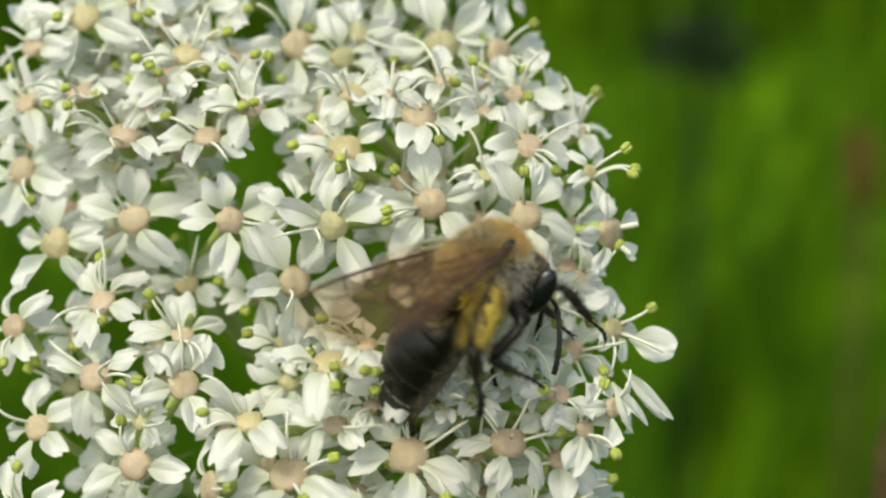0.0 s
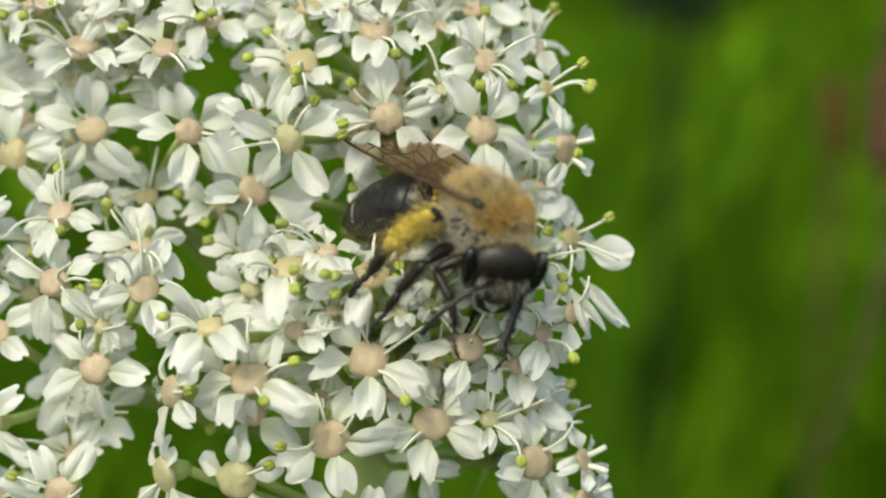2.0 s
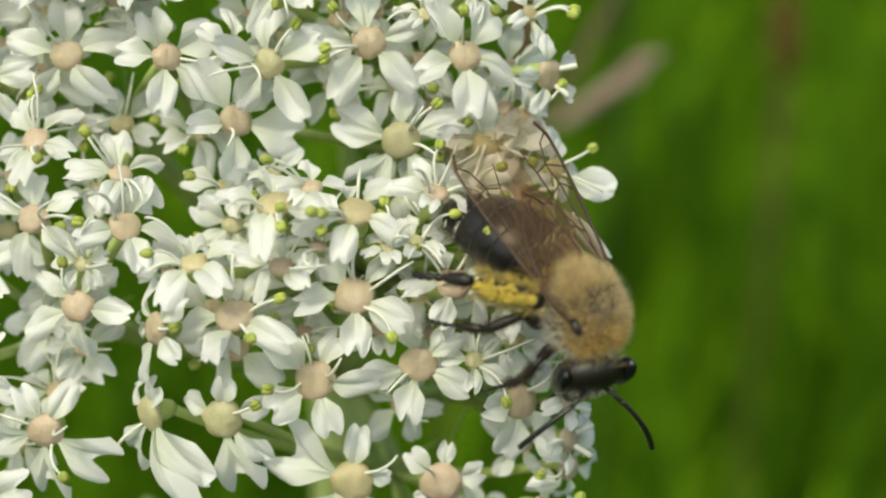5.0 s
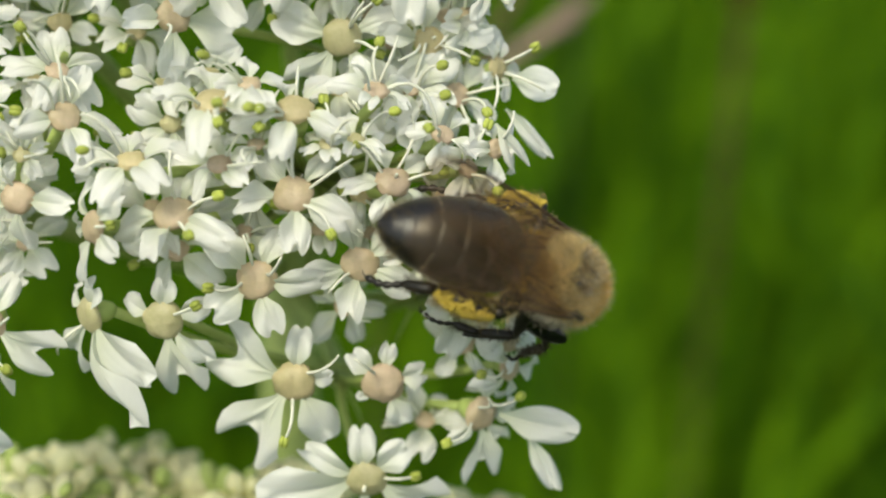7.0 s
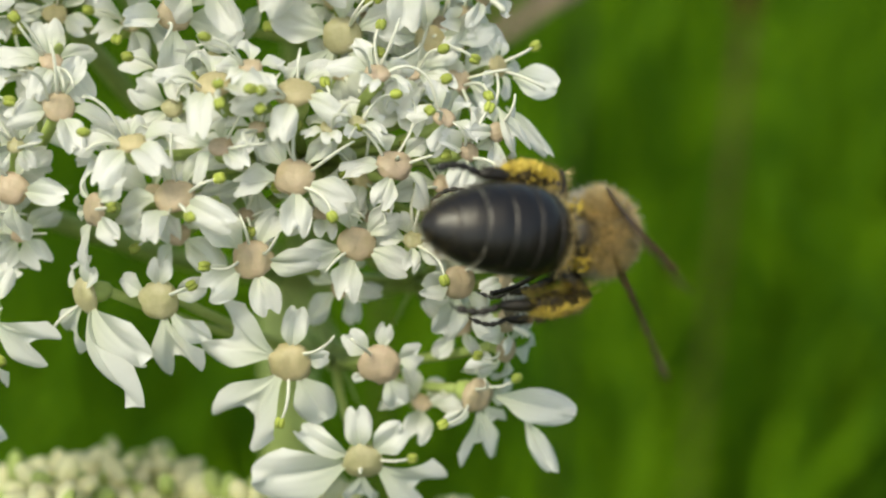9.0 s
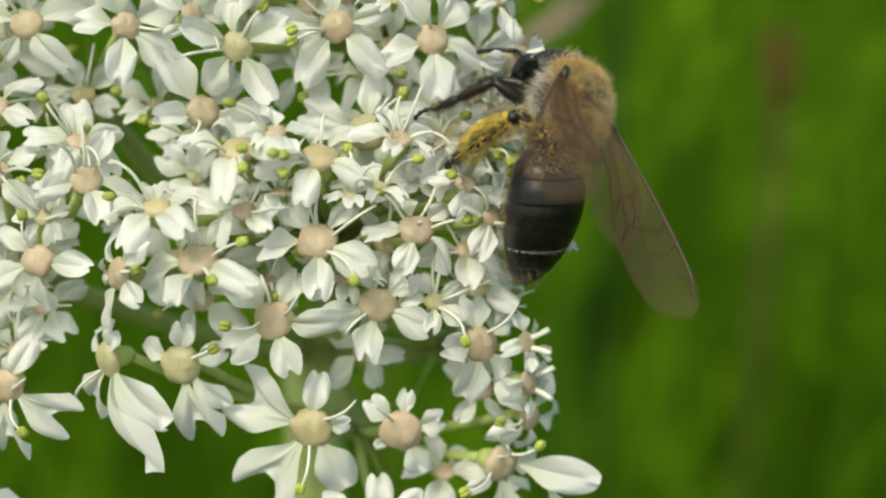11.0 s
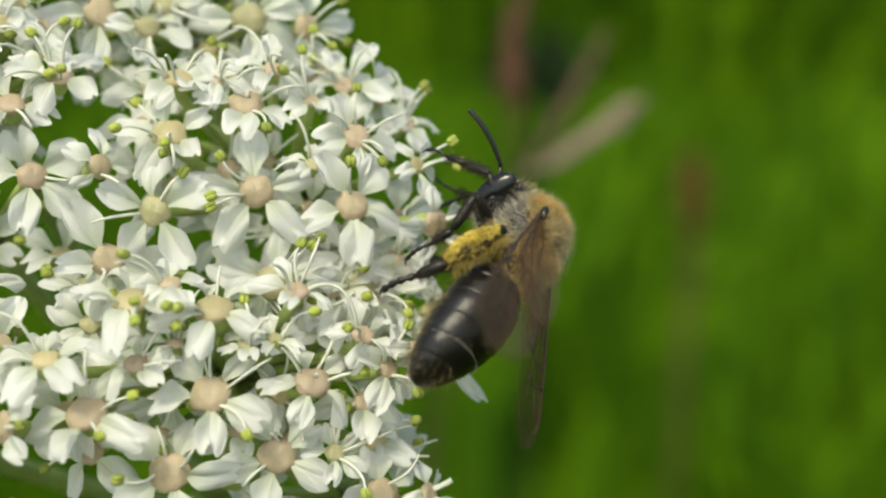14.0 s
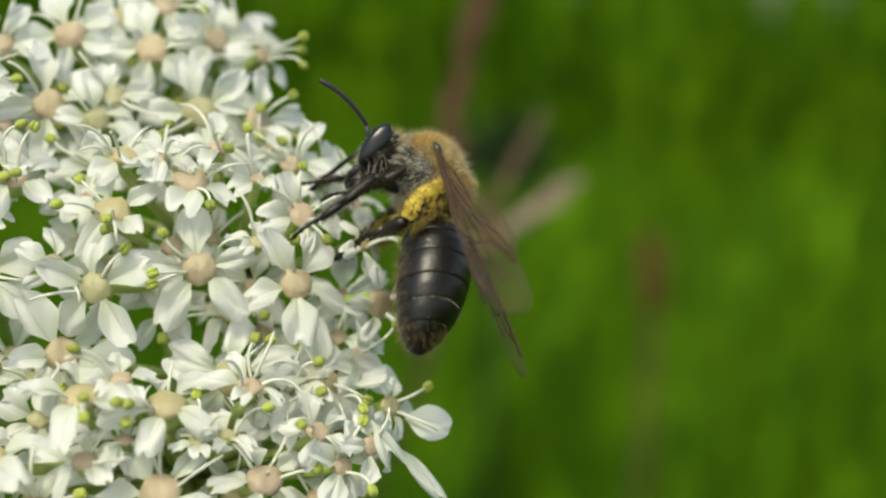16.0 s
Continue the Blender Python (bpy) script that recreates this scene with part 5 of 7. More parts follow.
    walk(bee, [
        (0, on_head(-1.72, 5.51, 2.60, -61.5, 23.7, 40.3)), (0.5, on_head(-2.97, 5.37, 2.60, -64.8, 25.8, 36.2)),
        (1, on_head(-0.92, 5.36, 2.60, -83.8, -14.2, -14.4)), (1.5, on_head(-0.68, 5.04, 2.60, -74.8, -20.6, -17.9)),
        (2, on_head(-0.79, 5.56, 2.60, -65.9, -33.9, -38.8)), (2.5, on_head(-1.13, 5.91, 2.60, -56.3, -24.4, -40.7)),
        (3, on_head(-0.15, 5.53, 2.60, -55.4, -16.5, -38.0)), (3.2, on_head(0.26, 2.75, 2.60, -55.3, -19.2, -48.1)),
        (5.3, on_head(6.19, -2.93, 2.20, -42.6, -8.0, -68.4)), (5.5, on_head(6.14, -3.35, 2.20, -42.8, -8.4, -68.4)),
        (6, on_head(6.29, -4.82, 2.20, -40.6, 14.0, -65.2)), (6.5, on_head(6.67, -4.09, 2.20, -36.9, 32.3, -40.8)),
        (7, on_head(6.92, -4.29, 2.20, -35.3, 27.1, -36.0)), (7.5, on_head(6.79, -4.65, 2.20, -42.5, 24.0, -47.2)),
        (8, on_head(6.49, -7.04, 2.20, -45.5, 14.7, -56.0)), (8.2, on_head(7.97, -4.94, 2.20, -45.4, 21.8, -39.0)),
        (8.9, on_head(8.20, -2.20, 2.60, -20.4, 60.8, -10.0)), (9.6, on_head(6.90, 2.20, 2.40, 84.1, 53.2, 98.8)),
        (10.3, on_head(4.57, 4.37, 0.30, 101.7, 7.0, 121.5)), (10.5, on_head(4.01, 5.85, 0.30, 94.3, 6.0, 122.9)),
        (11, on_head(5.63, 8.73, 0.30, 44.8, 22.0, 76.0)), (11.5, on_head(7.11, 7.11, 0.30, 66.9, 4.2, 63.0)),
        (12, on_head(7.57, 6.62, 0.30, 70.7, 8.3, 54.7)), (12.5, on_head(6.88, 6.00, 0.30, 65.2, 4.4, 49.4)),
        (13, on_head(6.69, 7.97, 0.30, 59.6, -1.2, 57.5)), (13.5, on_head(7.01, 7.92, 0.30, 54.2, 4.7, 62.4)),
        (14, on_head(7.52, 8.32, 0.30, 67.4, 17.9, 67.7)), (14.5, on_head(6.53, 9.87, 0.30, 61.7, 9.4, 79.0)),
        (15, on_head(6.55, 12.15, 0.30, 66.2, 16.3, 90.3)), (15.5, on_head(6.28, 14.15, 0.30, 80.9, 2.2, 124.0)),
        (16, on_head(4.68, 15.12, 0.30, 83.8, 8.3, 113.3))])
    walk(head, [
        (0, posed(1.45, 0.00, -0.05, 10, 55, -14)), (0.5, posed(1.45, 0.00, -0.05, 13, 50, -15)), (1, posed(1.45, 0.00, -0.05, 20, 34, 2)), (1.5, posed(1.45, 0.00, -0.05, 8, 27, -13)),
        (2, posed(1.45, 0.00, -0.05, 15, 24, -26)), (2.5, posed(1.45, 0.00, -0.05, 5, 12, -11)), (3, posed(1.45, 0.00, -0.05, -7, 9, -8)), (3.2, posed(1.45, 0.00, -0.05, 0, 16, -4)),
        (5.3, posed(1.45, 0.00, -0.05, 22, -0, -12)), (5.5, posed(1.45, 0.00, -0.05, 22, -0, -12)), (6, posed(1.45, 0.00, -0.05, 18, -7, -15)), (6.5, posed(1.45, 0.00, -0.05, 0, 68, 0)),
        (7, posed(1.45, 0.00, -0.05, 0, 68, 0)), (7.5, posed(1.45, 0.00, -0.05, 0, 68, 0)), (8, posed(1.45, 0.00, -0.05, 11, 6, -27)), (8.2, posed(1.45, 0.00, -0.05, 0, 68, 0)),
        (8.9, posed(1.45, 0.00, -0.05, -5, 57, -4)), (9.6, posed(1.45, 0.00, -0.05, -8, 45, -6)), (10.3, posed(1.45, 0.00, -0.05, -10, 34, -7)), (10.5, posed(1.45, 0.00, -0.05, -7, 20, -3)),
        (11, posed(1.45, 0.00, -0.05, -12, 30, 28)), (11.5, posed(1.45, 0.00, -0.05, 9, 55, 9)), (12, posed(1.45, 0.00, -0.05, 1, 53, 13)), (12.5, posed(1.45, 0.00, -0.05, -1, 57, 12)),
        (13, posed(1.45, 0.00, -0.05, -4, 48, 6)), (13.5, posed(1.45, 0.00, -0.05, 2, 56, 6)), (14, posed(1.45, 0.00, -0.05, -7, 46, 11)), (14.5, posed(1.45, 0.00, -0.05, -10, 44, 9)),
        (15, posed(1.45, 0.00, -0.05, -14, 30, 13)), (15.5, posed(1.45, 0.00, -0.05, -5, 15, 4)), (16, posed(1.45, 0.00, -0.05, -3, 35, 0))])
    walk(abdomen, [
        (0, posed(-1.95, 0.00, -0.45, 0, -27, -43)), (0.5, posed(-1.95, 0.00, -0.45, 0, -25, -54)), (1, posed(-1.95, 0.00, -0.45, 0, -39, -14)), (1.5, posed(-1.95, 0.00, -0.45, 0, -24, 7)),
        (2, posed(-1.95, 0.00, -0.45, 0, -25, 2)), (2.5, posed(-1.95, 0.00, -0.45, 0, -31, 3)), (3, posed(-1.95, 0.00, -0.45, 0, -35, 9)), (3.2, posed(-1.95, 0.00, -0.45, 0, -38, 9)),
        (5.3, posed(-1.95, 0.00, -0.45, 0, -29, 6)), (5.5, posed(-1.95, 0.00, -0.45, 0, -29, 6)), (6, posed(-1.95, 0.00, -0.45, 0, -49, -11)), (6.5, posed(-1.95, 0.00, -0.45, 0, -36, -13)),
        (7, posed(-1.95, 0.00, -0.45, 0, -11, 11)), (7.5, posed(-1.95, 0.00, -0.45, 0, -29, 9)), (8, posed(-1.95, 0.00, -0.45, 0, -16, 3)), (8.2, posed(-1.95, 0.00, -0.45, 0, -40, -29)),
        (8.9, posed(-1.95, 0.00, -0.45, -2, -33, -18)), (9.6, posed(-1.95, 0.00, -0.45, -2, -24, -6)), (10.3, posed(-1.95, 0.00, -0.45, 0, -16, 5)), (10.5, posed(-1.95, 0.00, -0.45, 0, -22, 4)),
        (11, posed(-1.95, 0.00, -0.45, 0, -16, 35)), (11.5, posed(-1.95, 0.00, -0.45, 0, 1, 29)), (12, posed(-1.95, 0.00, -0.45, 0, -6, 41)), (12.5, posed(-1.95, 0.00, -0.45, 0, -4, 40)),
        (13, posed(-1.95, 0.00, -0.45, 0, -2, 17)), (13.5, posed(-1.95, 0.00, -0.45, 0, -14, 23)), (14, posed(-1.95, 0.00, -0.45, 0, -6, -5)), (14.5, posed(-1.95, 0.00, -0.45, 0, -20, 7)),
        (15, posed(-1.95, 0.00, -0.45, 0, -34, 6)), (15.5, posed(-1.95, 0.00, -0.45, 0, -36, -13)), (16, posed(-1.95, 0.00, -0.45, 0, -20, -13))])
    walk(wing_left, [
        (0, posed(0.50, 1.90, 1.15, -46, -16, -163)), (0.5, posed(0.50, 1.90, 1.15, -45, -16, -155)), (1, posed(0.50, 1.90, 1.15, 9, 3, -156)), (1.5, posed(0.50, 1.90, 1.15, 10, 1, -171)),
        (2, posed(0.50, 1.90, 1.15, -31, 3, -172)), (2.5, posed(0.50, 1.90, 1.15, -23, 13, 169)), (3, posed(0.50, 1.90, 1.15, -26, 16, 175)), (3.2, posed(0.50, 1.90, 1.15, -24, 10, 173)),
        (5.3, posed(0.50, 1.90, 1.15, -3, 3, -175)), (5.5, posed(0.50, 1.90, 1.15, -3, 2, 179)), (6, posed(0.50, 1.90, 1.15, -1, 12, 179)), (6.5, posed(0.50, 1.90, 1.15, 5, 7, -171)),
        (7, posed(0.50, 1.90, 1.15, 5, -5, -166)), (7.5, posed(0.50, 1.90, 1.15, 3, -3, -165)), (8, posed(0.50, 1.90, 1.15, -1, -13, -167)), (8.2, posed(0.50, 1.90, 1.15, 2, -17, -160)),
        (8.9, posed(0.50, 1.90, 1.15, 23, -23, -156)), (9.6, posed(0.50, 1.90, 1.15, 86, -31, -149)), (10.3, posed(0.50, 1.90, 1.15, 67, -38, -143)), (10.5, posed(0.50, 1.90, 1.15, 54, -28, -128)),
        (11, posed(0.50, 1.90, 1.15, 50, -22, 157)), (11.5, posed(0.50, 1.90, 1.15, 51, -17, 147)), (12, posed(0.50, 1.90, 1.15, 50, -13, 146)), (12.5, posed(0.50, 1.90, 1.15, 54, -21, 143)),
        (13.5, posed(0.50, 1.90, 1.15, 54, -28, 144)), (14, posed(0.50, 1.90, 1.15, 46, -7, 150)), (14.5, posed(0.50, 1.90, 1.15, 49, -13, 163)),
        (15, posed(0.50, 1.90, 1.15, 49, -12, 155)), (15.5, posed(0.50, 1.90, 1.15, 44, 3, -137)), (16, posed(0.50, 1.90, 1.15, 48, 4, 153))])
    walk(wing_right, [
        (0, posed(0.50, -1.90, 1.15, -50, -13, -161)), (0.5, posed(0.50, -1.90, 1.15, -48, -10, -156)), (1, posed(0.50, -1.90, 1.15, -22, 8, 178)), (1.5, posed(0.50, -1.90, 1.15, -21, 2, -179)),
        (2, posed(0.50, -1.90, 1.15, -30, 5, 175)), (2.5, posed(0.50, -1.90, 1.15, -28, 10, 169)), (3, posed(0.50, -1.90, 1.15, -30, 15, 176)), (3.2, posed(0.50, -1.90, 1.15, -29, 9, 176)),
        (5.3, posed(0.50, -1.90, 1.15, -26, 15, 178)), (5.5, posed(0.50, -1.90, 1.15, -26, 15, 177)), (6, posed(0.50, -1.90, 1.15, -22, 1, -168)), (6.5, posed(0.50, -1.90, 1.15, -19, 4, -173)),
        (7, posed(0.50, -1.90, 1.15, -18, -7, -165)), (7.5, posed(0.50, -1.90, 1.15, -21, -6, -163)), (8, posed(0.50, -1.90, 1.15, -24, -13, -162)), (8.2, posed(0.50, -1.90, 1.15, -23, -17, -159)),
        (8.9, posed(0.50, -1.90, 1.15, -7, -19, -157)), (9.6, posed(0.50, -1.90, 1.15, 59, -23, -154)), (10.3, posed(0.50, -1.90, 1.15, -130, -26, -151)), (10.5, posed(0.50, -1.90, 1.15, -132, -25, -164)),
        (11, posed(0.50, -1.90, 1.15, 19, -22, -158)), (11.5, posed(0.50, -1.90, 1.15, 8, -35, -179)), (12, posed(0.50, -1.90, 1.15, 9, -29, 177)), (12.5, posed(0.50, -1.90, 1.15, 7, -28, 162)),
        (13, posed(0.50, -1.90, 1.15, 1, -12, -150)), (13.5, posed(0.50, -1.90, 1.15, 2, -21, 167)), (14, posed(0.50, -1.90, 1.15, 5, -13, 172)), (14.5, posed(0.50, -1.90, 1.15, 4, -17, 175)),
        (15, posed(0.50, -1.90, 1.15, 4, -13, 175)), (15.5, posed(0.50, -1.90, 1.15, 9, 9, -179)), (16, posed(0.50, -1.90, 1.15, 11, 2, -176))])
    walk(antenna_left, [
        (0, posed(2.10, 0.42, -0.55, -1, 47, 34)), (0.5, posed(2.10, 0.42, -0.55, -3, 51, 31)), (1, posed(2.10, 0.42, -0.55, -8, 50, 20)), (1.5, posed(2.10, 0.42, -0.55, 1, 62, 39)),
        (2, posed(2.10, 0.42, -0.55, -21, 8, -16)), (2.5, posed(2.10, 0.42, -0.55, 18, 45, 77)), (3, posed(2.10, 0.42, -0.55, 16, 55, 69)), (3.2, posed(2.10, 0.42, -0.55, -1, 46, 35)),
        (5.3, posed(2.10, 0.42, -0.55, 1, 20, 40)), (5.5, posed(2.10, 0.42, -0.55, 6, 55, 49)), (6, posed(2.10, 0.42, -0.55, -4, 50, 28)), (6.5, posed(2.10, 0.42, -0.55, -5, 45, 26)),
        (7, posed(2.10, 0.42, -0.55, -6, 38, 23)), (7.5, posed(2.10, 0.42, -0.55, -1, 45, 34)), (8, posed(2.10, 0.42, -0.55, 12, 24, 65)), (8.2, posed(2.10, 0.42, -0.55, -2, 48, 32)),
        (8.9, posed(2.10, 0.42, -0.55, -2, 49, 32)), (9.6, posed(2.10, 0.42, -0.55, -3, 43, 30)), (10.3, posed(2.10, 0.42, -0.55, -16, 17, -2)), (10.5, posed(2.10, 0.42, -0.55, -2, 24, 33)),
        (11, posed(2.10, 0.42, -0.55, -3, 40, 31)), (11.5, posed(2.10, 0.42, -0.55, -25, 35, -26)), (12, posed(2.10, 0.42, -0.55, -6, 21, 24)), (12.5, posed(2.10, 0.42, -0.55, -9, -21, 23)),
        (13, posed(2.10, 0.42, -0.55, -1, 3, 34)), (13.5, posed(2.10, 0.42, -0.55, -7, 50, 22)), (14, posed(2.10, 0.42, -0.55, -5, -15, 29)), (14.5, posed(2.10, 0.42, -0.55, -4, -7, 30)),
        (15, posed(2.10, 0.42, -0.55, -27, 51, -22)), (15.5, posed(2.10, 0.42, -0.55, -16, 59, 6)), (16, posed(2.10, 0.42, -0.55, -11, -21, 20))])
    walk(antenna_right, [
        (0, posed(2.10, -0.42, -0.55, -2, 52, -42)), (0.5, posed(2.10, -0.42, -0.55, -6, 56, -48)), (1, posed(2.10, -0.42, -0.55, -15, 20, -73)), (1.5, posed(2.10, -0.42, -0.55, -12, 29, -64)),
        (2, posed(2.10, -0.42, -0.55, -11, 32, -61)), (2.5, posed(2.10, -0.42, -0.55, -8, 47, -54)), (3, posed(2.10, -0.42, -0.55, -1, 55, -38)), (3.2, posed(2.10, -0.42, -0.55, -6, 45, -49)),
        (5.3, posed(2.10, -0.42, -0.55, -9, 21, -58)), (5.5, posed(2.10, -0.42, -0.55, 13, 8, -7)), (6, posed(2.10, -0.42, -0.55, 1, 33, -35)), (6.5, posed(2.10, -0.42, -0.55, 2, 47, -32)),
        (7, posed(2.10, -0.42, -0.55, -0, 50, -38)), (7.5, posed(2.10, -0.42, -0.55, -11, -8, -59)), (8, posed(2.10, -0.42, -0.55, 2, 12, -32)), (8.2, posed(2.10, -0.42, -0.55, 5, -25, -30)),
        (8.9, posed(2.10, -0.42, -0.55, 1, 56, -35)), (9.6, posed(2.10, -0.42, -0.55, 1, 49, -36)), (10.3, posed(2.10, -0.42, -0.55, -6, 9, -49)), (10.5, posed(2.10, -0.42, -0.55, 3, 52, -31)),
        (11, posed(2.10, -0.42, -0.55, 3, 47, -30)), (11.5, posed(2.10, -0.42, -0.55, 3, 46, -31)), (12, posed(2.10, -0.42, -0.55, -1, 52, -39)), (12.5, posed(2.10, -0.42, -0.55, 1, 45, -36)),
        (13, posed(2.10, -0.42, -0.55, 4, 46, -29)), (13.5, posed(2.10, -0.42, -0.55, -0, 52, -38)), (14, posed(2.10, -0.42, -0.55, 3, 53, -32)), (14.5, posed(2.10, -0.42, -0.55, 6, 40, -24)),
        (15, posed(2.10, -0.42, -0.55, 5, 47, -26)), (15.5, posed(2.10, -0.42, -0.55, 5, 48, -26)), (16, posed(2.10, -0.42, -0.55, 1, 49, -36))])
    walk(femurs["fore_left"], [
        (0, posed(1.00, 0.90, -1.35, -45, 22, 47)), (1, posed(1.00, 0.90, -1.35, -45, 22, 47)), (2, posed(1.00, 0.90, -1.35, -45, 22, 47)), (3, posed(1.00, 0.90, -1.35, -45, 22, 47)),
        (6, posed(1.00, 0.90, -1.35, -45, 22, 47)), (7, posed(1.00, 0.90, -1.35, -45, 22, 47)), (8, posed(1.00, 0.90, -1.35, -45, 22, 47)), (8.9, posed(1.00, 0.90, -1.35, -45, 22, 47)),
        (9.6, posed(1.00, 0.90, -1.35, -45, 22, 47)), (10.5, posed(1.00, 0.90, -1.35, -45, 22, 47)), (11, posed(1.00, 0.90, -1.35, 0, 50, 85)), (11.5, posed(1.00, 0.90, -1.35, 72, 8, -170)),
        (12, posed(1.00, 0.90, -1.35, 67, 62, 158)), (12.5, posed(1.00, 0.90, -1.35, 53, 6, 119)), (13, posed(1.00, 0.90, -1.35, -45, 22, 47)), (14, posed(1.00, 0.90, -1.35, -45, 22, 47)),
        (14.5, posed(1.00, 0.90, -1.35, -45, 22, 47)), (15, posed(1.00, 0.90, -1.35, -75, -13, 28)), (15.5, posed(1.00, 0.90, -1.35, 142, -29, 92)), (16, posed(1.00, 0.90, -1.35, 86, -20, 117))])
    walk(tibias["fore_left"], [
        (0, posed(1.80, -0.00, 0.00, 24, 62, 37)), (1, posed(1.80, -0.00, 0.00, 24, 62, 37)), (2, posed(1.80, -0.00, 0.00, 24, 62, 37)), (3, posed(1.80, -0.00, 0.00, 24, 62, 37)),
        (6, posed(1.80, -0.00, 0.00, 24, 62, 37)), (7, posed(1.80, -0.00, 0.00, 24, 62, 37)), (8, posed(1.80, -0.00, 0.00, 24, 62, 37)), (8.9, posed(1.80, -0.00, 0.00, 24, 62, 37)),
        (9.6, posed(1.80, -0.00, 0.00, 24, 62, 37)), (10.5, posed(1.80, -0.00, 0.00, 24, 62, 37)), (11, posed(1.82, -0.00, 0.00, -10, 53, -23)), (11.5, posed(2.10, -0.00, 0.00, 6, -1, -21)),
        (12, posed(2.01, 0.00, 0.00, 9, 3, -70)), (12.5, posed(1.79, 0.00, 0.00, -45, 2, -117)), (13, posed(1.80, -0.00, 0.00, 24, 62, 37)), (14, posed(1.80, -0.00, 0.00, 24, 62, 37)),
        (14.5, posed(1.80, -0.00, 0.00, 24, 62, 37)), (15, posed(2.07, -0.00, -0.00, 32, 0, 60)), (15.5, posed(1.80, 0.00, 0.00, -37, -56, -144)), (16, posed(1.80, 0.00, 0.00, -60, 9, -113))])
    walk(tarsi["fore_left"], [
        (0, posed(2.44, 0.49, -1.49, 26, 54, 45)), (1, posed(2.44, 0.49, -1.49, 26, 54, 45)), (2, posed(2.44, 0.49, -1.49, 26, 54, 45)), (3, posed(2.44, 0.49, -1.49, 26, 54, 45)),
        (6, posed(2.44, 0.49, -1.49, 26, 54, 45)), (7, posed(2.44, 0.49, -1.49, 26, 54, 45)), (8, posed(2.44, 0.49, -1.49, 26, 54, 45)), (8.9, posed(2.44, 0.49, -1.49, 26, 54, 45)),
        (9.6, posed(2.44, 0.49, -1.49, 26, 54, 45)), (10.5, posed(2.44, 0.49, -1.49, 26, 54, 45)), (11, posed(2.77, -0.40, -1.35, 15, 44, 39)), (11.5, posed(3.84, -0.67, 0.05, 9, 11, -148)),
        (12, posed(2.59, -1.60, -0.09, -3, 20, 18)), (12.5, posed(1.01, -1.52, -0.06, -50, 13, -111)), (13, posed(2.44, 0.49, -1.49, 26, 54, 45)), (14, posed(2.44, 0.49, -1.49, 26, 54, 45)),
        (14.5, posed(2.44, 0.49, -1.49, 26, 54, 45)), (15, posed(2.94, 1.53, -0.00, 35, 2, 81)), (15.5, posed(0.96, -0.61, 1.52, 30, -15, 165)), (16, posed(1.08, -1.65, -0.27, -51, -3, -130))])
    walk(femurs["fore_right"], [
        (0, posed(1.00, -0.90, -1.35, 45, 22, -47)), (1, posed(1.00, -0.90, -1.35, 45, 22, -47)), (1.5, posed(1.00, -0.90, -1.35, 26, -8, -79)), (2, posed(1.00, -0.90, -1.35, -31, 37, -113)),
        (2.5, posed(1.00, -0.90, -1.35, 33, -7, -76)), (3, posed(1.00, -0.90, -1.35, 63, -8, -58)), (3.2, posed(1.00, -0.90, -1.35, 45, 22, -47)), (5.3, posed(1.00, -0.90, -1.35, 47, -10, -74)),
        (5.5, posed(1.00, -0.90, -1.35, 46, -10, -74)), (6, posed(1.00, -0.90, -1.35, 69, -3, -29)), (6.5, posed(1.00, -0.90, -1.35, 45, 22, -47)), (7, posed(1.00, -0.90, -1.35, 45, 22, -47)),
        (7.5, posed(1.00, -0.90, -1.35, 45, 22, -47)), (8, posed(1.00, -0.90, -1.35, 60, 9, -35)), (8.2, posed(1.00, -0.90, -1.35, 47, 48, -35)), (8.9, posed(1.00, -0.90, -1.35, 44, 41, -39)),
        (9.6, posed(1.00, -0.90, -1.35, 44, 31, -43)), (11, posed(1.00, -0.90, -1.35, 45, 22, -47)), (12, posed(1.00, -0.90, -1.35, 45, 22, -47)), (13, posed(1.00, -0.90, -1.35, 45, 22, -47)),
        (14, posed(1.00, -0.90, -1.35, 45, 22, -47)), (15, posed(1.00, -0.90, -1.35, 45, 22, -47)), (16, posed(1.00, -0.90, -1.35, 45, 22, -47))])
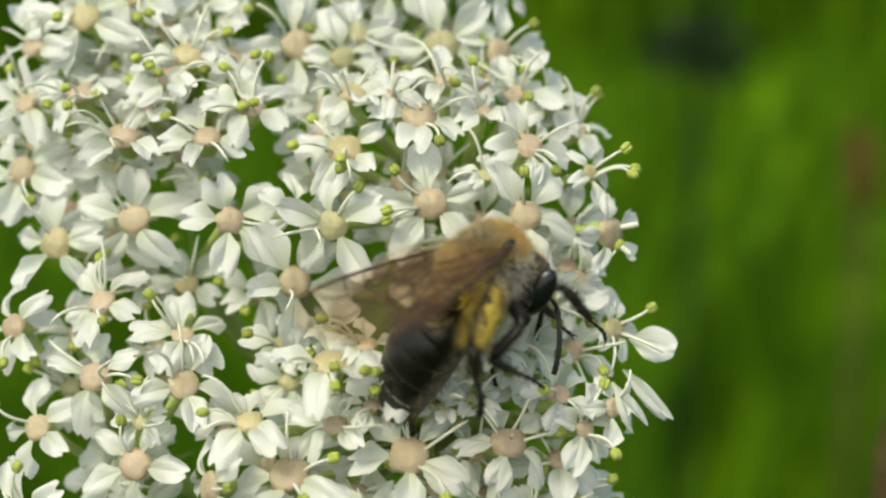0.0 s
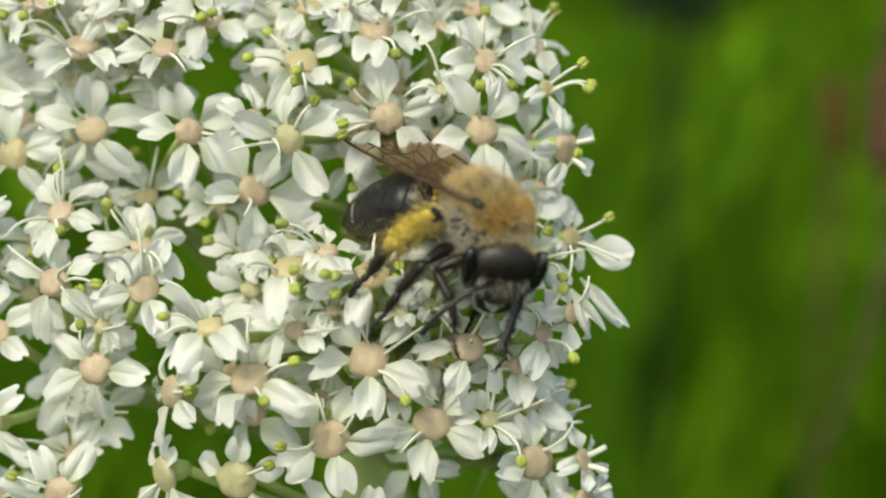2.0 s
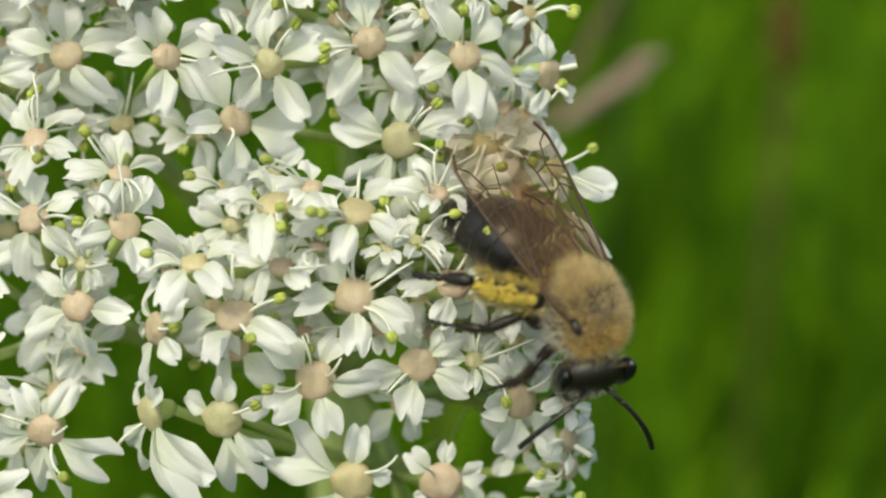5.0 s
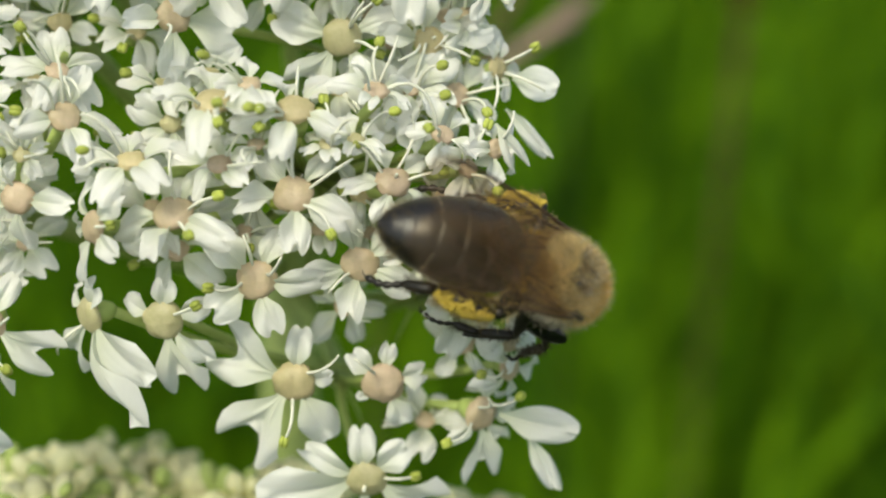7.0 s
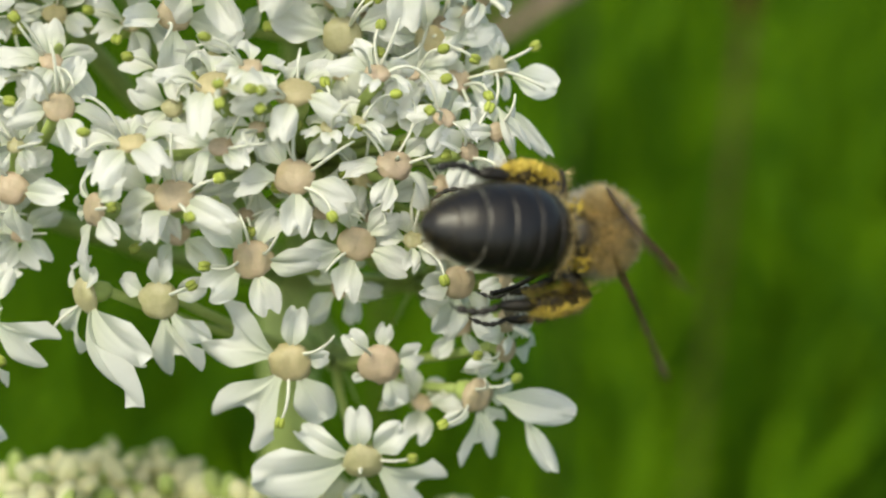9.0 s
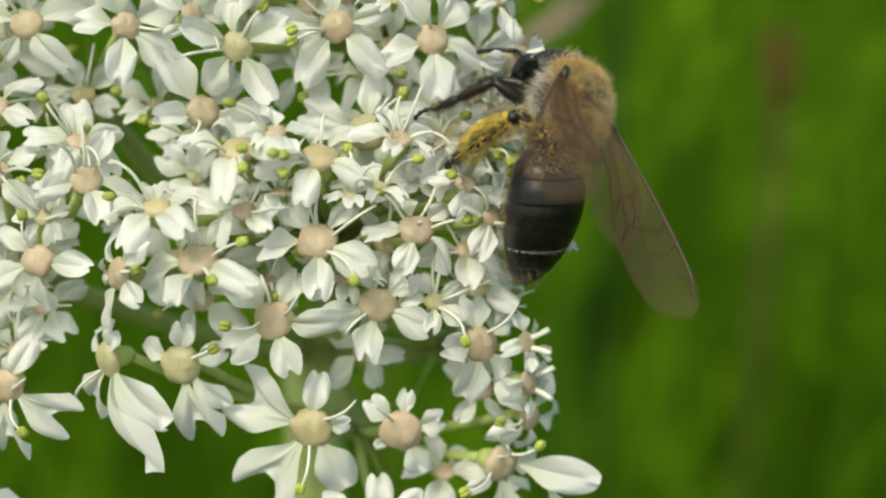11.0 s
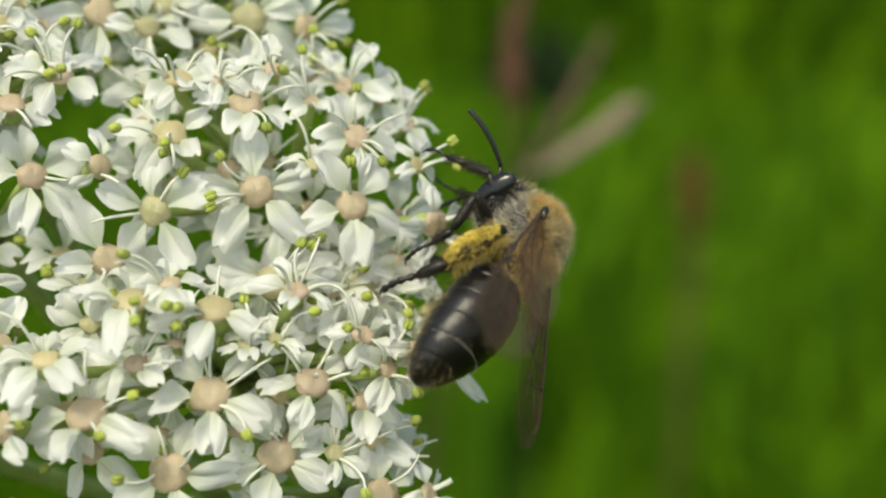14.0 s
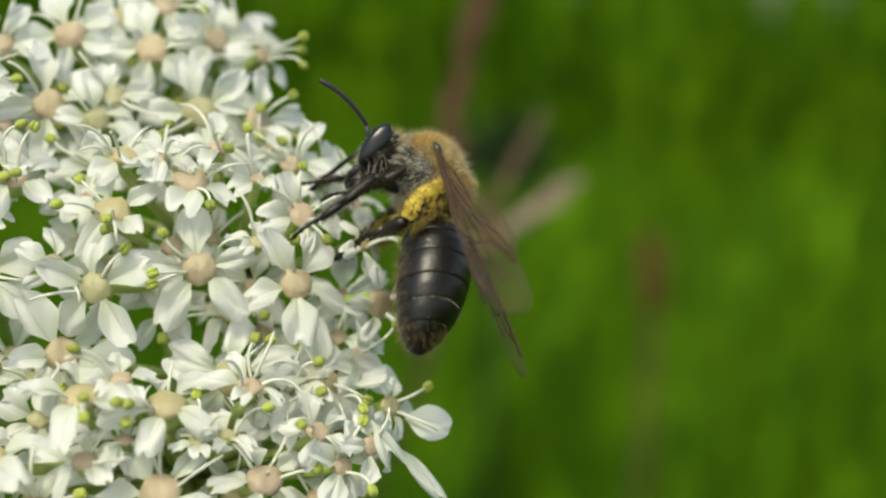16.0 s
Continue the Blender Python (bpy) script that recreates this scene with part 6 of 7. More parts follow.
    walk(tibias["fore_right"], [
        (0, posed(1.80, 0.00, 0.00, -24, 62, -37)), (1, posed(1.80, 0.00, 0.00, -24, 62, -37)), (1.5, posed(1.80, -0.00, -0.00, -89, 72, -93)), (2, posed(1.81, 0.00, 0.00, 29, 15, 96)),
        (2.5, posed(1.80, 0.00, -0.00, -36, 72, -38)), (3, posed(1.80, 0.00, -0.00, -53, 26, -64)), (3.2, posed(1.80, 0.00, 0.00, -24, 62, -37)), (5.3, posed(1.79, 0.00, 0.00, -108, 56, -120)),
        (5.5, posed(1.79, 0.00, -0.00, -108, 57, -120)), (6, posed(2.07, 0.00, -0.00, -33, -18, -55)), (6.5, posed(1.80, 0.00, 0.00, -24, 62, -37)), (7, posed(1.80, 0.00, 0.00, -24, 62, -37)),
        (7.5, posed(1.80, 0.00, 0.00, -24, 62, -37)), (8, posed(1.84, 0.00, 0.00, -33, -3, -78)), (8.2, posed(1.80, -0.00, -0.00, -7, -5, -53)), (8.9, posed(1.76, 0.00, -0.00, -12, 13, -47)),
        (9.6, posed(1.75, -0.00, 0.00, -18, 39, -41)), (11, posed(1.80, 0.00, 0.00, -24, 62, -37)), (12, posed(1.80, 0.00, 0.00, -24, 62, -37)), (13, posed(1.80, 0.00, 0.00, -24, 62, -37)),
        (14, posed(1.80, 0.00, 0.00, -24, 62, -37)), (15, posed(1.80, 0.00, 0.00, -24, 62, -37)), (16, posed(1.80, 0.00, 0.00, -24, 62, -37))])
    walk(tarsi["fore_right"], [
        (0, posed(2.44, -0.49, -1.49, -26, 54, -45)), (1, posed(2.44, -0.49, -1.49, -26, 54, -45)), (1.5, posed(1.77, -0.51, -1.63, -117, 39, -141)), (2, posed(1.63, 1.63, -0.44, 29, 35, 74)),
        (2.5, posed(2.24, -0.34, -1.70, -167, 60, -170)), (3, posed(2.51, -1.46, -0.80, -61, 10, -131)), (3.2, posed(2.44, -0.49, -1.49, -26, 54, -45)), (5.3, posed(1.32, -0.82, -1.42, -84, 35, -99)),
        (5.5, posed(1.33, -0.81, -1.43, -84, 35, -99)), (6, posed(3.07, -1.41, 0.54, -36, 38, -76)), (6.5, posed(2.44, -0.49, -1.49, -26, 54, -45)), (7, posed(2.44, -0.49, -1.49, -26, 54, -45)),
        (7.5, posed(2.44, -0.49, -1.49, -26, 54, -45)), (8, posed(2.20, -1.69, 0.08, -37, 27, -92)), (8.2, posed(2.88, -1.40, 0.16, -7, 30, -46)), (8.9, posed(2.80, -1.10, -0.35, -13, 37, -45)),
        (9.6, posed(2.64, -0.77, -0.95, -20, 46, -44)), (11, posed(2.44, -0.49, -1.49, -26, 54, -45)), (12, posed(2.44, -0.49, -1.49, -26, 54, -45)), (13, posed(2.44, -0.49, -1.49, -26, 54, -45)),
        (14, posed(2.44, -0.49, -1.49, -26, 54, -45)), (15, posed(2.44, -0.49, -1.49, -26, 54, -45)), (16, posed(2.44, -0.49, -1.49, -26, 54, -45))])
    walk(femurs["mid_left"], [
        (0, posed(-0.10, 1.10, -1.45, -9, 21, 78)), (1, posed(-0.10, 1.10, -1.45, -9, 21, 78)), (2, posed(-0.10, 1.10, -1.45, -9, 21, 78)), (3, posed(-0.10, 1.10, -1.45, -9, 21, 78)),
        (6, posed(-0.10, 1.10, -1.45, -9, 21, 78)), (7, posed(-0.10, 1.10, -1.45, -9, 21, 78)), (8, posed(-0.10, 1.10, -1.45, -9, 21, 78)), (8.9, posed(-0.10, 1.10, -1.45, -9, 21, 78)),
        (9.6, posed(-0.10, 1.10, -1.45, -9, 21, 78)), (11, posed(-0.10, 1.10, -1.45, -9, 21, 78)), (11.5, posed(-0.10, 1.10, -1.45, -9, 21, 78)), (12, posed(-0.10, 1.10, -1.45, 24, -3, 92)),
        (12.5, posed(-0.10, 1.10, -1.45, 15, 20, 95)), (13, posed(-0.10, 1.10, -1.45, -26, 5, 72)), (13.5, posed(-0.10, 1.10, -1.45, -55, 11, 41)), (14, posed(-0.10, 1.10, -1.45, -11, 13, 78)),
        (14.5, posed(-0.10, 1.10, -1.45, 9, -7, 86)), (15, posed(-0.10, 1.10, -1.45, 57, -8, 104)), (15.5, posed(-0.10, 1.10, -1.45, -9, 21, 78)), (16, posed(-0.10, 1.10, -1.45, -9, 21, 78))])
    walk(tibias["mid_left"], [
        (0, posed(2.00, 0.00, 0.00, 40, 56, 54)), (1, posed(2.00, 0.00, 0.00, 40, 56, 54)), (2, posed(2.00, 0.00, 0.00, 40, 56, 54)), (3, posed(2.00, 0.00, 0.00, 40, 56, 54)),
        (6, posed(2.00, 0.00, 0.00, 40, 56, 54)), (7, posed(2.00, 0.00, 0.00, 40, 56, 54)), (8, posed(2.00, 0.00, 0.00, 40, 56, 54)), (8.9, posed(2.00, 0.00, 0.00, 40, 56, 54)),
        (9.6, posed(2.00, 0.00, 0.00, 40, 56, 54)), (11, posed(2.00, 0.00, 0.00, 40, 56, 54)), (11.5, posed(2.00, 0.00, 0.00, 40, 56, 54)), (12, posed(2.05, 0.00, -0.00, 94, 19, 162)),
        (12.5, posed(2.00, -0.00, -0.00, 54, 26, 99)), (13, posed(2.00, -0.00, -0.00, 57, 6, 137)), (13.5, posed(2.00, -0.00, -0.00, 20, -11, 149)), (14, posed(2.00, -0.00, 0.00, 62, 18, 117)),
        (14.5, posed(2.00, 0.00, 0.00, 91, 28, 117)), (15, posed(2.00, 0.00, -0.00, -95, 34, -137)), (15.5, posed(2.00, 0.00, 0.00, 40, 56, 54)), (16, posed(2.00, 0.00, 0.00, 40, 56, 54))])
    walk(tarsi["mid_left"], [
        (0, posed(2.65, 0.89, -1.67, 38, 63, 49)), (1, posed(2.65, 0.89, -1.67, 38, 63, 49)), (2, posed(2.65, 0.89, -1.67, 38, 63, 49)), (3, posed(2.65, 0.89, -1.67, 38, 63, 49)),
        (6, posed(2.65, 0.89, -1.67, 38, 63, 49)), (7, posed(2.65, 0.89, -1.67, 38, 63, 49)), (8, posed(2.65, 0.89, -1.67, 38, 63, 49)), (8.9, posed(2.65, 0.89, -1.67, 38, 63, 49)),
        (9.6, posed(2.65, 0.89, -1.67, 38, 63, 49)), (11, posed(2.65, 0.89, -1.67, 38, 63, 49)), (11.5, posed(2.65, 0.89, -1.67, 38, 63, 49)), (12, posed(0.31, 0.57, -0.64, 149, 56, 159)),
        (12.5, posed(1.71, 1.79, -0.88, -37, 46, -51)), (13, posed(0.54, 1.35, -0.20, 56, 1, 132)), (13.5, posed(0.31, 1.02, 0.39, 41, 25, 127)), (14, posed(1.11, 1.73, -0.62, 91, 50, 124)),
        (14.5, posed(1.20, 1.58, -0.95, 137, 48, 152)), (15, posed(0.80, -1.13, -1.11, -79, 21, -135)), (15.5, posed(2.65, 0.89, -1.67, 38, 63, 49)), (16, posed(2.65, 0.89, -1.67, 38, 63, 49))])
    walk(femurs["mid_right"], [
        (0, posed(-0.10, -1.10, -1.45, -49, 11, -120)), (0.5, posed(-0.10, -1.10, -1.45, -45, 5, -110)), (1, posed(-0.10, -1.10, -1.45, 15, 6, -77)), (1.5, posed(-0.10, -1.10, -1.45, -31, -6, -93)),
        (2, posed(-0.10, -1.10, -1.45, 9, 21, -78)), (2.5, posed(-0.10, -1.10, -1.45, -52, 12, -125)), (3, posed(-0.10, -1.10, -1.45, -82, -18, -99)), (3.2, posed(-0.10, -1.10, -1.45, -98, -24, -109)),
        (5.3, posed(-0.10, -1.10, -1.45, -106, -29, -111)), (5.5, posed(-0.10, -1.10, -1.45, -106, -29, -111)), (6, posed(-0.10, -1.10, -1.45, -60, -0, -120)), (6.5, posed(-0.10, -1.10, -1.45, 46, 17, -48)),
        (7, posed(-0.10, -1.10, -1.45, 41, 48, -41)), (7.5, posed(-0.10, -1.10, -1.45, -26, 1, -95)), (8, posed(-0.10, -1.10, -1.45, -47, 27, -128)), (8.2, posed(-0.10, -1.10, -1.45, -164, -21, -85)),
        (8.9, posed(-0.10, -1.10, -1.45, 8, -9, -83)), (9.6, posed(-0.10, -1.10, -1.45, 9, 7, -80)), (11, posed(-0.10, -1.10, -1.45, 9, 21, -78)), (12, posed(-0.10, -1.10, -1.45, 9, 21, -78)),
        (13, posed(-0.10, -1.10, -1.45, 9, 21, -78)), (14, posed(-0.10, -1.10, -1.45, 9, 21, -78)), (15, posed(-0.10, -1.10, -1.45, 9, 21, -78)), (16, posed(-0.10, -1.10, -1.45, 9, 21, -78))])
    walk(tibias["mid_right"], [
        (0, posed(2.00, 0.00, 0.00, -46, 62, -64)), (0.5, posed(2.00, -0.00, 0.00, -69, 66, -83)), (1, posed(2.00, -0.00, 0.00, -46, 66, -52)), (1.5, posed(2.00, 0.00, 0.00, 120, 57, 133)),
        (2, posed(2.00, 0.00, 0.00, -40, 56, -54)), (2.5, posed(2.02, -0.00, -0.00, 45, 30, 96)), (3, posed(2.00, 0.00, -0.00, 76, -5, 80)), (3.2, posed(2.00, 0.00, 0.00, 69, -19, 86)),
        (5.3, posed(1.99, 0.00, 0.00, 67, -27, 87)), (5.5, posed(1.99, -0.00, -0.00, 67, -26, 86)), (6, posed(1.99, 0.00, 0.00, 49, 39, 73)), (6.5, posed(1.99, 0.00, -0.00, -37, 31, -71)),
        (7, posed(1.99, 0.00, -0.00, -12, 30, -59)), (7.5, posed(1.99, -0.00, -0.00, -25, 67, -28)), (8, posed(2.00, 0.00, -0.00, -18, 44, -39)), (8.2, posed(2.00, 0.00, -0.00, 90, -43, 88)),
        (8.9, posed(1.88, 0.00, 0.00, -76, 53, -80)), (9.6, posed(1.88, -0.00, -0.00, -57, 55, -68)), (11, posed(2.00, 0.00, 0.00, -40, 56, -54)), (12, posed(2.00, 0.00, 0.00, -40, 56, -54)),
        (13, posed(2.00, 0.00, 0.00, -40, 56, -54)), (14, posed(2.00, 0.00, 0.00, -40, 56, -54)), (15, posed(2.00, 0.00, 0.00, -40, 56, -54)), (16, posed(2.00, 0.00, 0.00, -40, 56, -54))])
    walk(tarsi["mid_right"], [
        (0, posed(2.44, -0.90, -1.87, 44, 10, 84)), (0.5, posed(2.11, -0.87, -2.01, 55, 18, 85)), (1, posed(2.51, -0.65, -1.84, -141, 54, -158)), (1.5, posed(1.25, 0.80, -1.66, 124, 37, 152)),
        (2, posed(2.65, -0.89, -1.67, -38, 63, -49)), (2.5, posed(1.84, 1.72, -0.98, 64, 54, 109)), (3, posed(2.35, 2.08, 0.18, 91, 26, 124)), (3.2, posed(2.12, 1.92, 0.67, 84, 26, 135)),
        (5.3, posed(2.10, 1.82, 0.91, 64, 4, 89)), (5.5, posed(2.10, 1.82, 0.91, 64, 4, 89)), (6, posed(2.45, 1.48, -1.27, 50, 19, 82)), (6.5, posed(2.56, -1.61, -1.03, -39, 6, -92)),
        (7, posed(2.88, -1.49, -0.99, -13, 19, -92)), (7.5, posed(2.70, -0.37, -1.93, 140, 64, 150)), (8, posed(3.16, -0.94, -1.45, 31, 67, 53)), (8.2, posed(2.07, 1.57, 1.48, 43, -45, 145)),
        (8.9, posed(2.09, -1.22, -1.66, -130, 62, -137)), (9.6, posed(2.31, -1.06, -1.66, -81, 70, -91)), (11, posed(2.65, -0.89, -1.67, -38, 63, -49)), (12, posed(2.65, -0.89, -1.67, -38, 63, -49)),
        (13, posed(2.65, -0.89, -1.67, -38, 63, -49)), (14, posed(2.65, -0.89, -1.67, -38, 63, -49)), (15, posed(2.65, -0.89, -1.67, -38, 63, -49)), (16, posed(2.65, -0.89, -1.67, -38, 63, -49))])
    walk(femurs["hind_left"], [
        (0, posed(-1.10, 1.00, -1.20, -3, 8, 83)), (1, posed(-1.10, 1.00, -1.20, -3, 8, 83)), (2, posed(-1.10, 1.00, -1.20, -3, 8, 83)), (3, posed(-1.10, 1.00, -1.20, -3, 8, 83)),
        (5.5, posed(-1.10, 1.00, -1.20, -3, 8, 83)), (6, posed(-1.10, 1.00, -1.20, 100, -31, 123)), (6.5, posed(-1.10, 1.00, -1.20, 95, -24, 111)), (7, posed(-1.10, 1.00, -1.20, 114, -29, 105)),
        (7.5, posed(-1.10, 1.00, -1.20, 109, -32, 114)), (8, posed(-1.10, 1.00, -1.20, -3, 8, 83)), (8.9, posed(-1.10, 1.00, -1.20, 34, -15, 87)), (9.6, posed(-1.10, 1.00, -1.20, 160, -49, 95)),
        (10.3, posed(-1.10, 1.00, -1.20, 148, -70, 111)), (10.5, posed(-1.10, 1.00, -1.20, 156, -49, 98)), (11, posed(-1.10, 1.00, -1.20, 83, -18, 118)), (11.5, posed(-1.10, 1.00, -1.20, 148, -56, 106)),
        (12, posed(-1.10, 1.00, -1.20, -155, -44, 73)), (12.5, posed(-1.10, 1.00, -1.20, -153, -58, 66)), (13, posed(-1.10, 1.00, -1.20, -149, -55, 64)), (13.5, posed(-1.10, 1.00, -1.20, -167, -46, 78)),
        (14, posed(-1.10, 1.00, -1.20, 139, -31, 95)), (14.5, posed(-1.10, 1.00, -1.20, -163, -50, 75)), (15, posed(-1.10, 1.00, -1.20, 88, -22, 121)), (15.5, posed(-1.10, 1.00, -1.20, -165, -73, 71)),
        (16, posed(-1.10, 1.00, -1.20, 173, -67, 90))])
    walk(tibias["hind_left"], [
        (0, posed(2.20, 0.00, 0.00, 117, 30, 91)), (1, posed(2.20, 0.00, 0.00, 117, 30, 91)), (2, posed(2.20, 0.00, 0.00, 66, 30, 91)), (3, posed(2.20, 0.00, 0.00, 66, 30, 91)),
        (5.5, posed(2.20, 0.00, 0.00, 66, 30, 91)), (6, posed(2.60, -0.00, -0.00, -52, 1, -107)), (6.5, posed(2.40, 0.00, -0.00, -68, 17, -101)), (7, posed(2.50, -0.00, -0.00, -69, 4, -108)),
        (7.5, posed(2.54, 0.00, 0.00, -59, 1, -108)), (8, posed(2.20, 0.00, 0.00, 66, 30, 91)), (8.9, posed(1.82, 0.00, 0.00, 96, 70, 98)), (9.6, posed(1.91, 0.00, 0.00, -56, -25, -105)),
        (10.3, posed(2.49, -0.00, 0.00, -32, -30, -118)), (10.5, posed(2.28, 0.00, 0.00, -54, -23, -108)), (11, posed(2.19, 0.00, -0.00, 1, 32, -96)), (11.5, posed(2.20, 0.00, 0.00, 11, -10, -114)),
        (12, posed(2.20, 0.00, -0.00, 27, -35, -142)), (12.5, posed(2.20, 0.00, 0.00, 16, -23, -133)), (13, posed(2.20, -0.00, 0.00, 8, -30, -130)), (13.5, posed(2.19, 0.00, 0.00, 13, -30, -130)),
        (14, posed(2.20, 0.00, -0.00, -3, 2, -116)), (14.5, posed(2.20, -0.00, 0.00, 25, -34, -141)), (15, posed(2.20, -0.00, 0.00, 4, 33, -94)), (15.5, posed(2.24, -0.00, 0.00, 53, -44, -173)),
        (16, posed(2.32, 0.00, 0.00, 37, -31, -148))])
    walk(tarsi["hind_left"], [
        (0, posed(2.17, 2.52, -1.43, 68, 39, 90)), (1, posed(2.17, 2.52, -1.43, 68, 39, 90)), (2, posed(2.17, 2.52, -1.43, 68, 39, 90)), (3, posed(2.17, 2.52, -1.43, 68, 39, 90)),
        (5.5, posed(2.17, 2.52, -1.43, 68, 39, 90)), (6, posed(1.75, -2.77, -0.07, -56, 26, -91)), (6.5, posed(1.86, -2.72, -0.84, -71, 40, -91)), (7, posed(1.62, -2.75, -0.21, -73, 21, -101)),
        (7.5, posed(1.63, -2.76, -0.03, -64, 21, -98)), (8, posed(2.17, 2.52, -1.43, 68, 39, 90)), (8.9, posed(1.68, 0.96, -2.64, 94, 76, 95)), (9.6, posed(1.27, -2.45, 1.20, -59, -31, -100)),
        (10.3, posed(1.31, -2.23, 1.43, -37, -39, -110)), (10.5, posed(1.45, -2.61, 1.16, -108, 40, -158)), (11, posed(1.95, -2.45, -1.55, -51, 11, -146)), (11.5, posed(1.00, -2.64, 0.49, -9, -6, -171)),
        (12, posed(0.28, -1.47, 1.69, -11, -28, -170)), (12.5, posed(0.34, -2.02, 1.16, -12, -19, -166)), (13, posed(0.52, -1.98, 1.49, -24, -20, -151)), (13.5, posed(0.55, -1.94, 1.46, -36, -22, -145)),
        (14, posed(0.89, -2.67, -0.13, -65, -7, -131)), (14.5, posed(0.29, -1.56, 1.69, -19, -24, -161)), (15, posed(2.03, -2.53, -1.65, -64, 33, -99)), (15.5, posed(0.15, -0.27, 2.01, 23, 30, 162)),
        (16, posed(0.15, -1.35, 1.54, 19, 19, 165))])
    walk(femurs["hind_right"], [
        (0, posed(-1.10, -1.00, -1.20, -150, -46, -100)), (0.5, posed(-1.10, -1.00, -1.20, -165, -34, -89)), (1, posed(-1.10, -1.00, -1.20, 117, -33, -60)), (1.5, posed(-1.10, -1.00, -1.20, -156, -23, -86)),
        (2, posed(-1.10, -1.00, -1.20, 139, -33, -72)), (2.5, posed(-1.10, -1.00, -1.20, 119, -42, -51)), (3, posed(-1.10, -1.00, -1.20, 171, -50, -79)), (3.2, posed(-1.10, -1.00, -1.20, 155, -46, -72)),
        (5.3, posed(-1.10, -1.00, -1.20, -170, -45, -89)), (5.5, posed(-1.10, -1.00, -1.20, -170, -45, -89)), (6, posed(-1.10, -1.00, -1.20, -86, -27, -141)), (6.5, posed(-1.10, -1.00, -1.20, -88, -23, -126)),
        (7, posed(-1.10, -1.00, -1.20, -66, -6, -120)), (7.5, posed(-1.10, -1.00, -1.20, -75, -12, -138)), (8, posed(-1.10, -1.00, -1.20, -81, -18, -128)), (8.2, posed(-1.10, -1.00, -1.20, -125, -33, -103)),
        (8.9, posed(-1.10, -1.00, -1.20, -157, -29, -89)), (9.6, posed(-1.10, -1.00, -1.20, 100, -22, -72)), (11, posed(-1.10, -1.00, -1.20, 74, -14, -59)), (12, posed(-1.10, -1.00, -1.20, 74, -14, -59)),
        (13, posed(-1.10, -1.00, -1.20, 74, -14, -59)), (14, posed(-1.10, -1.00, -1.20, 74, -14, -59)), (15, posed(-1.10, -1.00, -1.20, 74, -14, -59)), (16, posed(-1.10, -1.00, -1.20, 74, -14, -59))])
    walk(tibias["hind_right"], [
        (0, posed(2.20, 0.00, 0.00, 21, -5, 95)), (0.5, posed(2.20, -0.00, -0.00, -16, -13, 128)), (1, posed(2.20, 0.00, -0.00, -101, -25, -153)), (1.5, posed(2.20, 0.00, -0.00, 89, -30, 85)),
        (2, posed(2.19, 0.00, -0.00, -17, -61, -162)), (2.5, posed(2.19, 0.00, -0.00, -2, -72, -177)), (3, posed(2.20, -0.00, 0.00, 57, -62, 111)), (3.2, posed(2.20, -0.00, 0.00, 68, -61, 99)),
        (5.3, posed(2.20, -0.00, -0.00, 72, -42, 86)), (5.5, posed(2.20, -0.00, -0.00, 72, -41, 86)), (6, posed(2.20, 0.00, -0.00, 34, 8, 67)), (6.5, posed(2.21, 0.00, 0.00, 53, 39, 79)),
        (7, posed(2.20, 0.00, 0.00, 29, 71, 34)), (7.5, posed(2.20, 0.00, 0.00, 30, 33, 53)), (8, posed(2.21, -0.00, 0.00, 38, 50, 53)), (8.2, posed(2.21, 0.00, -0.00, 72, 17, 100)),
        (8.9, posed(2.07, 0.00, -0.00, 72, -19, 112)), (9.6, posed(2.06, -0.00, -0.00, -61, -35, -121)), (11, posed(2.20, 0.00, 0.00, -127, 3, -108)), (12, posed(2.20, 0.00, 0.00, -127, 3, -108)),
        (13, posed(2.20, 0.00, 0.00, -127, 3, -108)), (14, posed(2.20, 0.00, 0.00, -127, 3, -108)), (15, posed(2.20, 0.00, 0.00, -127, 3, -108)), (16, posed(2.20, 0.00, 0.00, -127, 3, -108))])
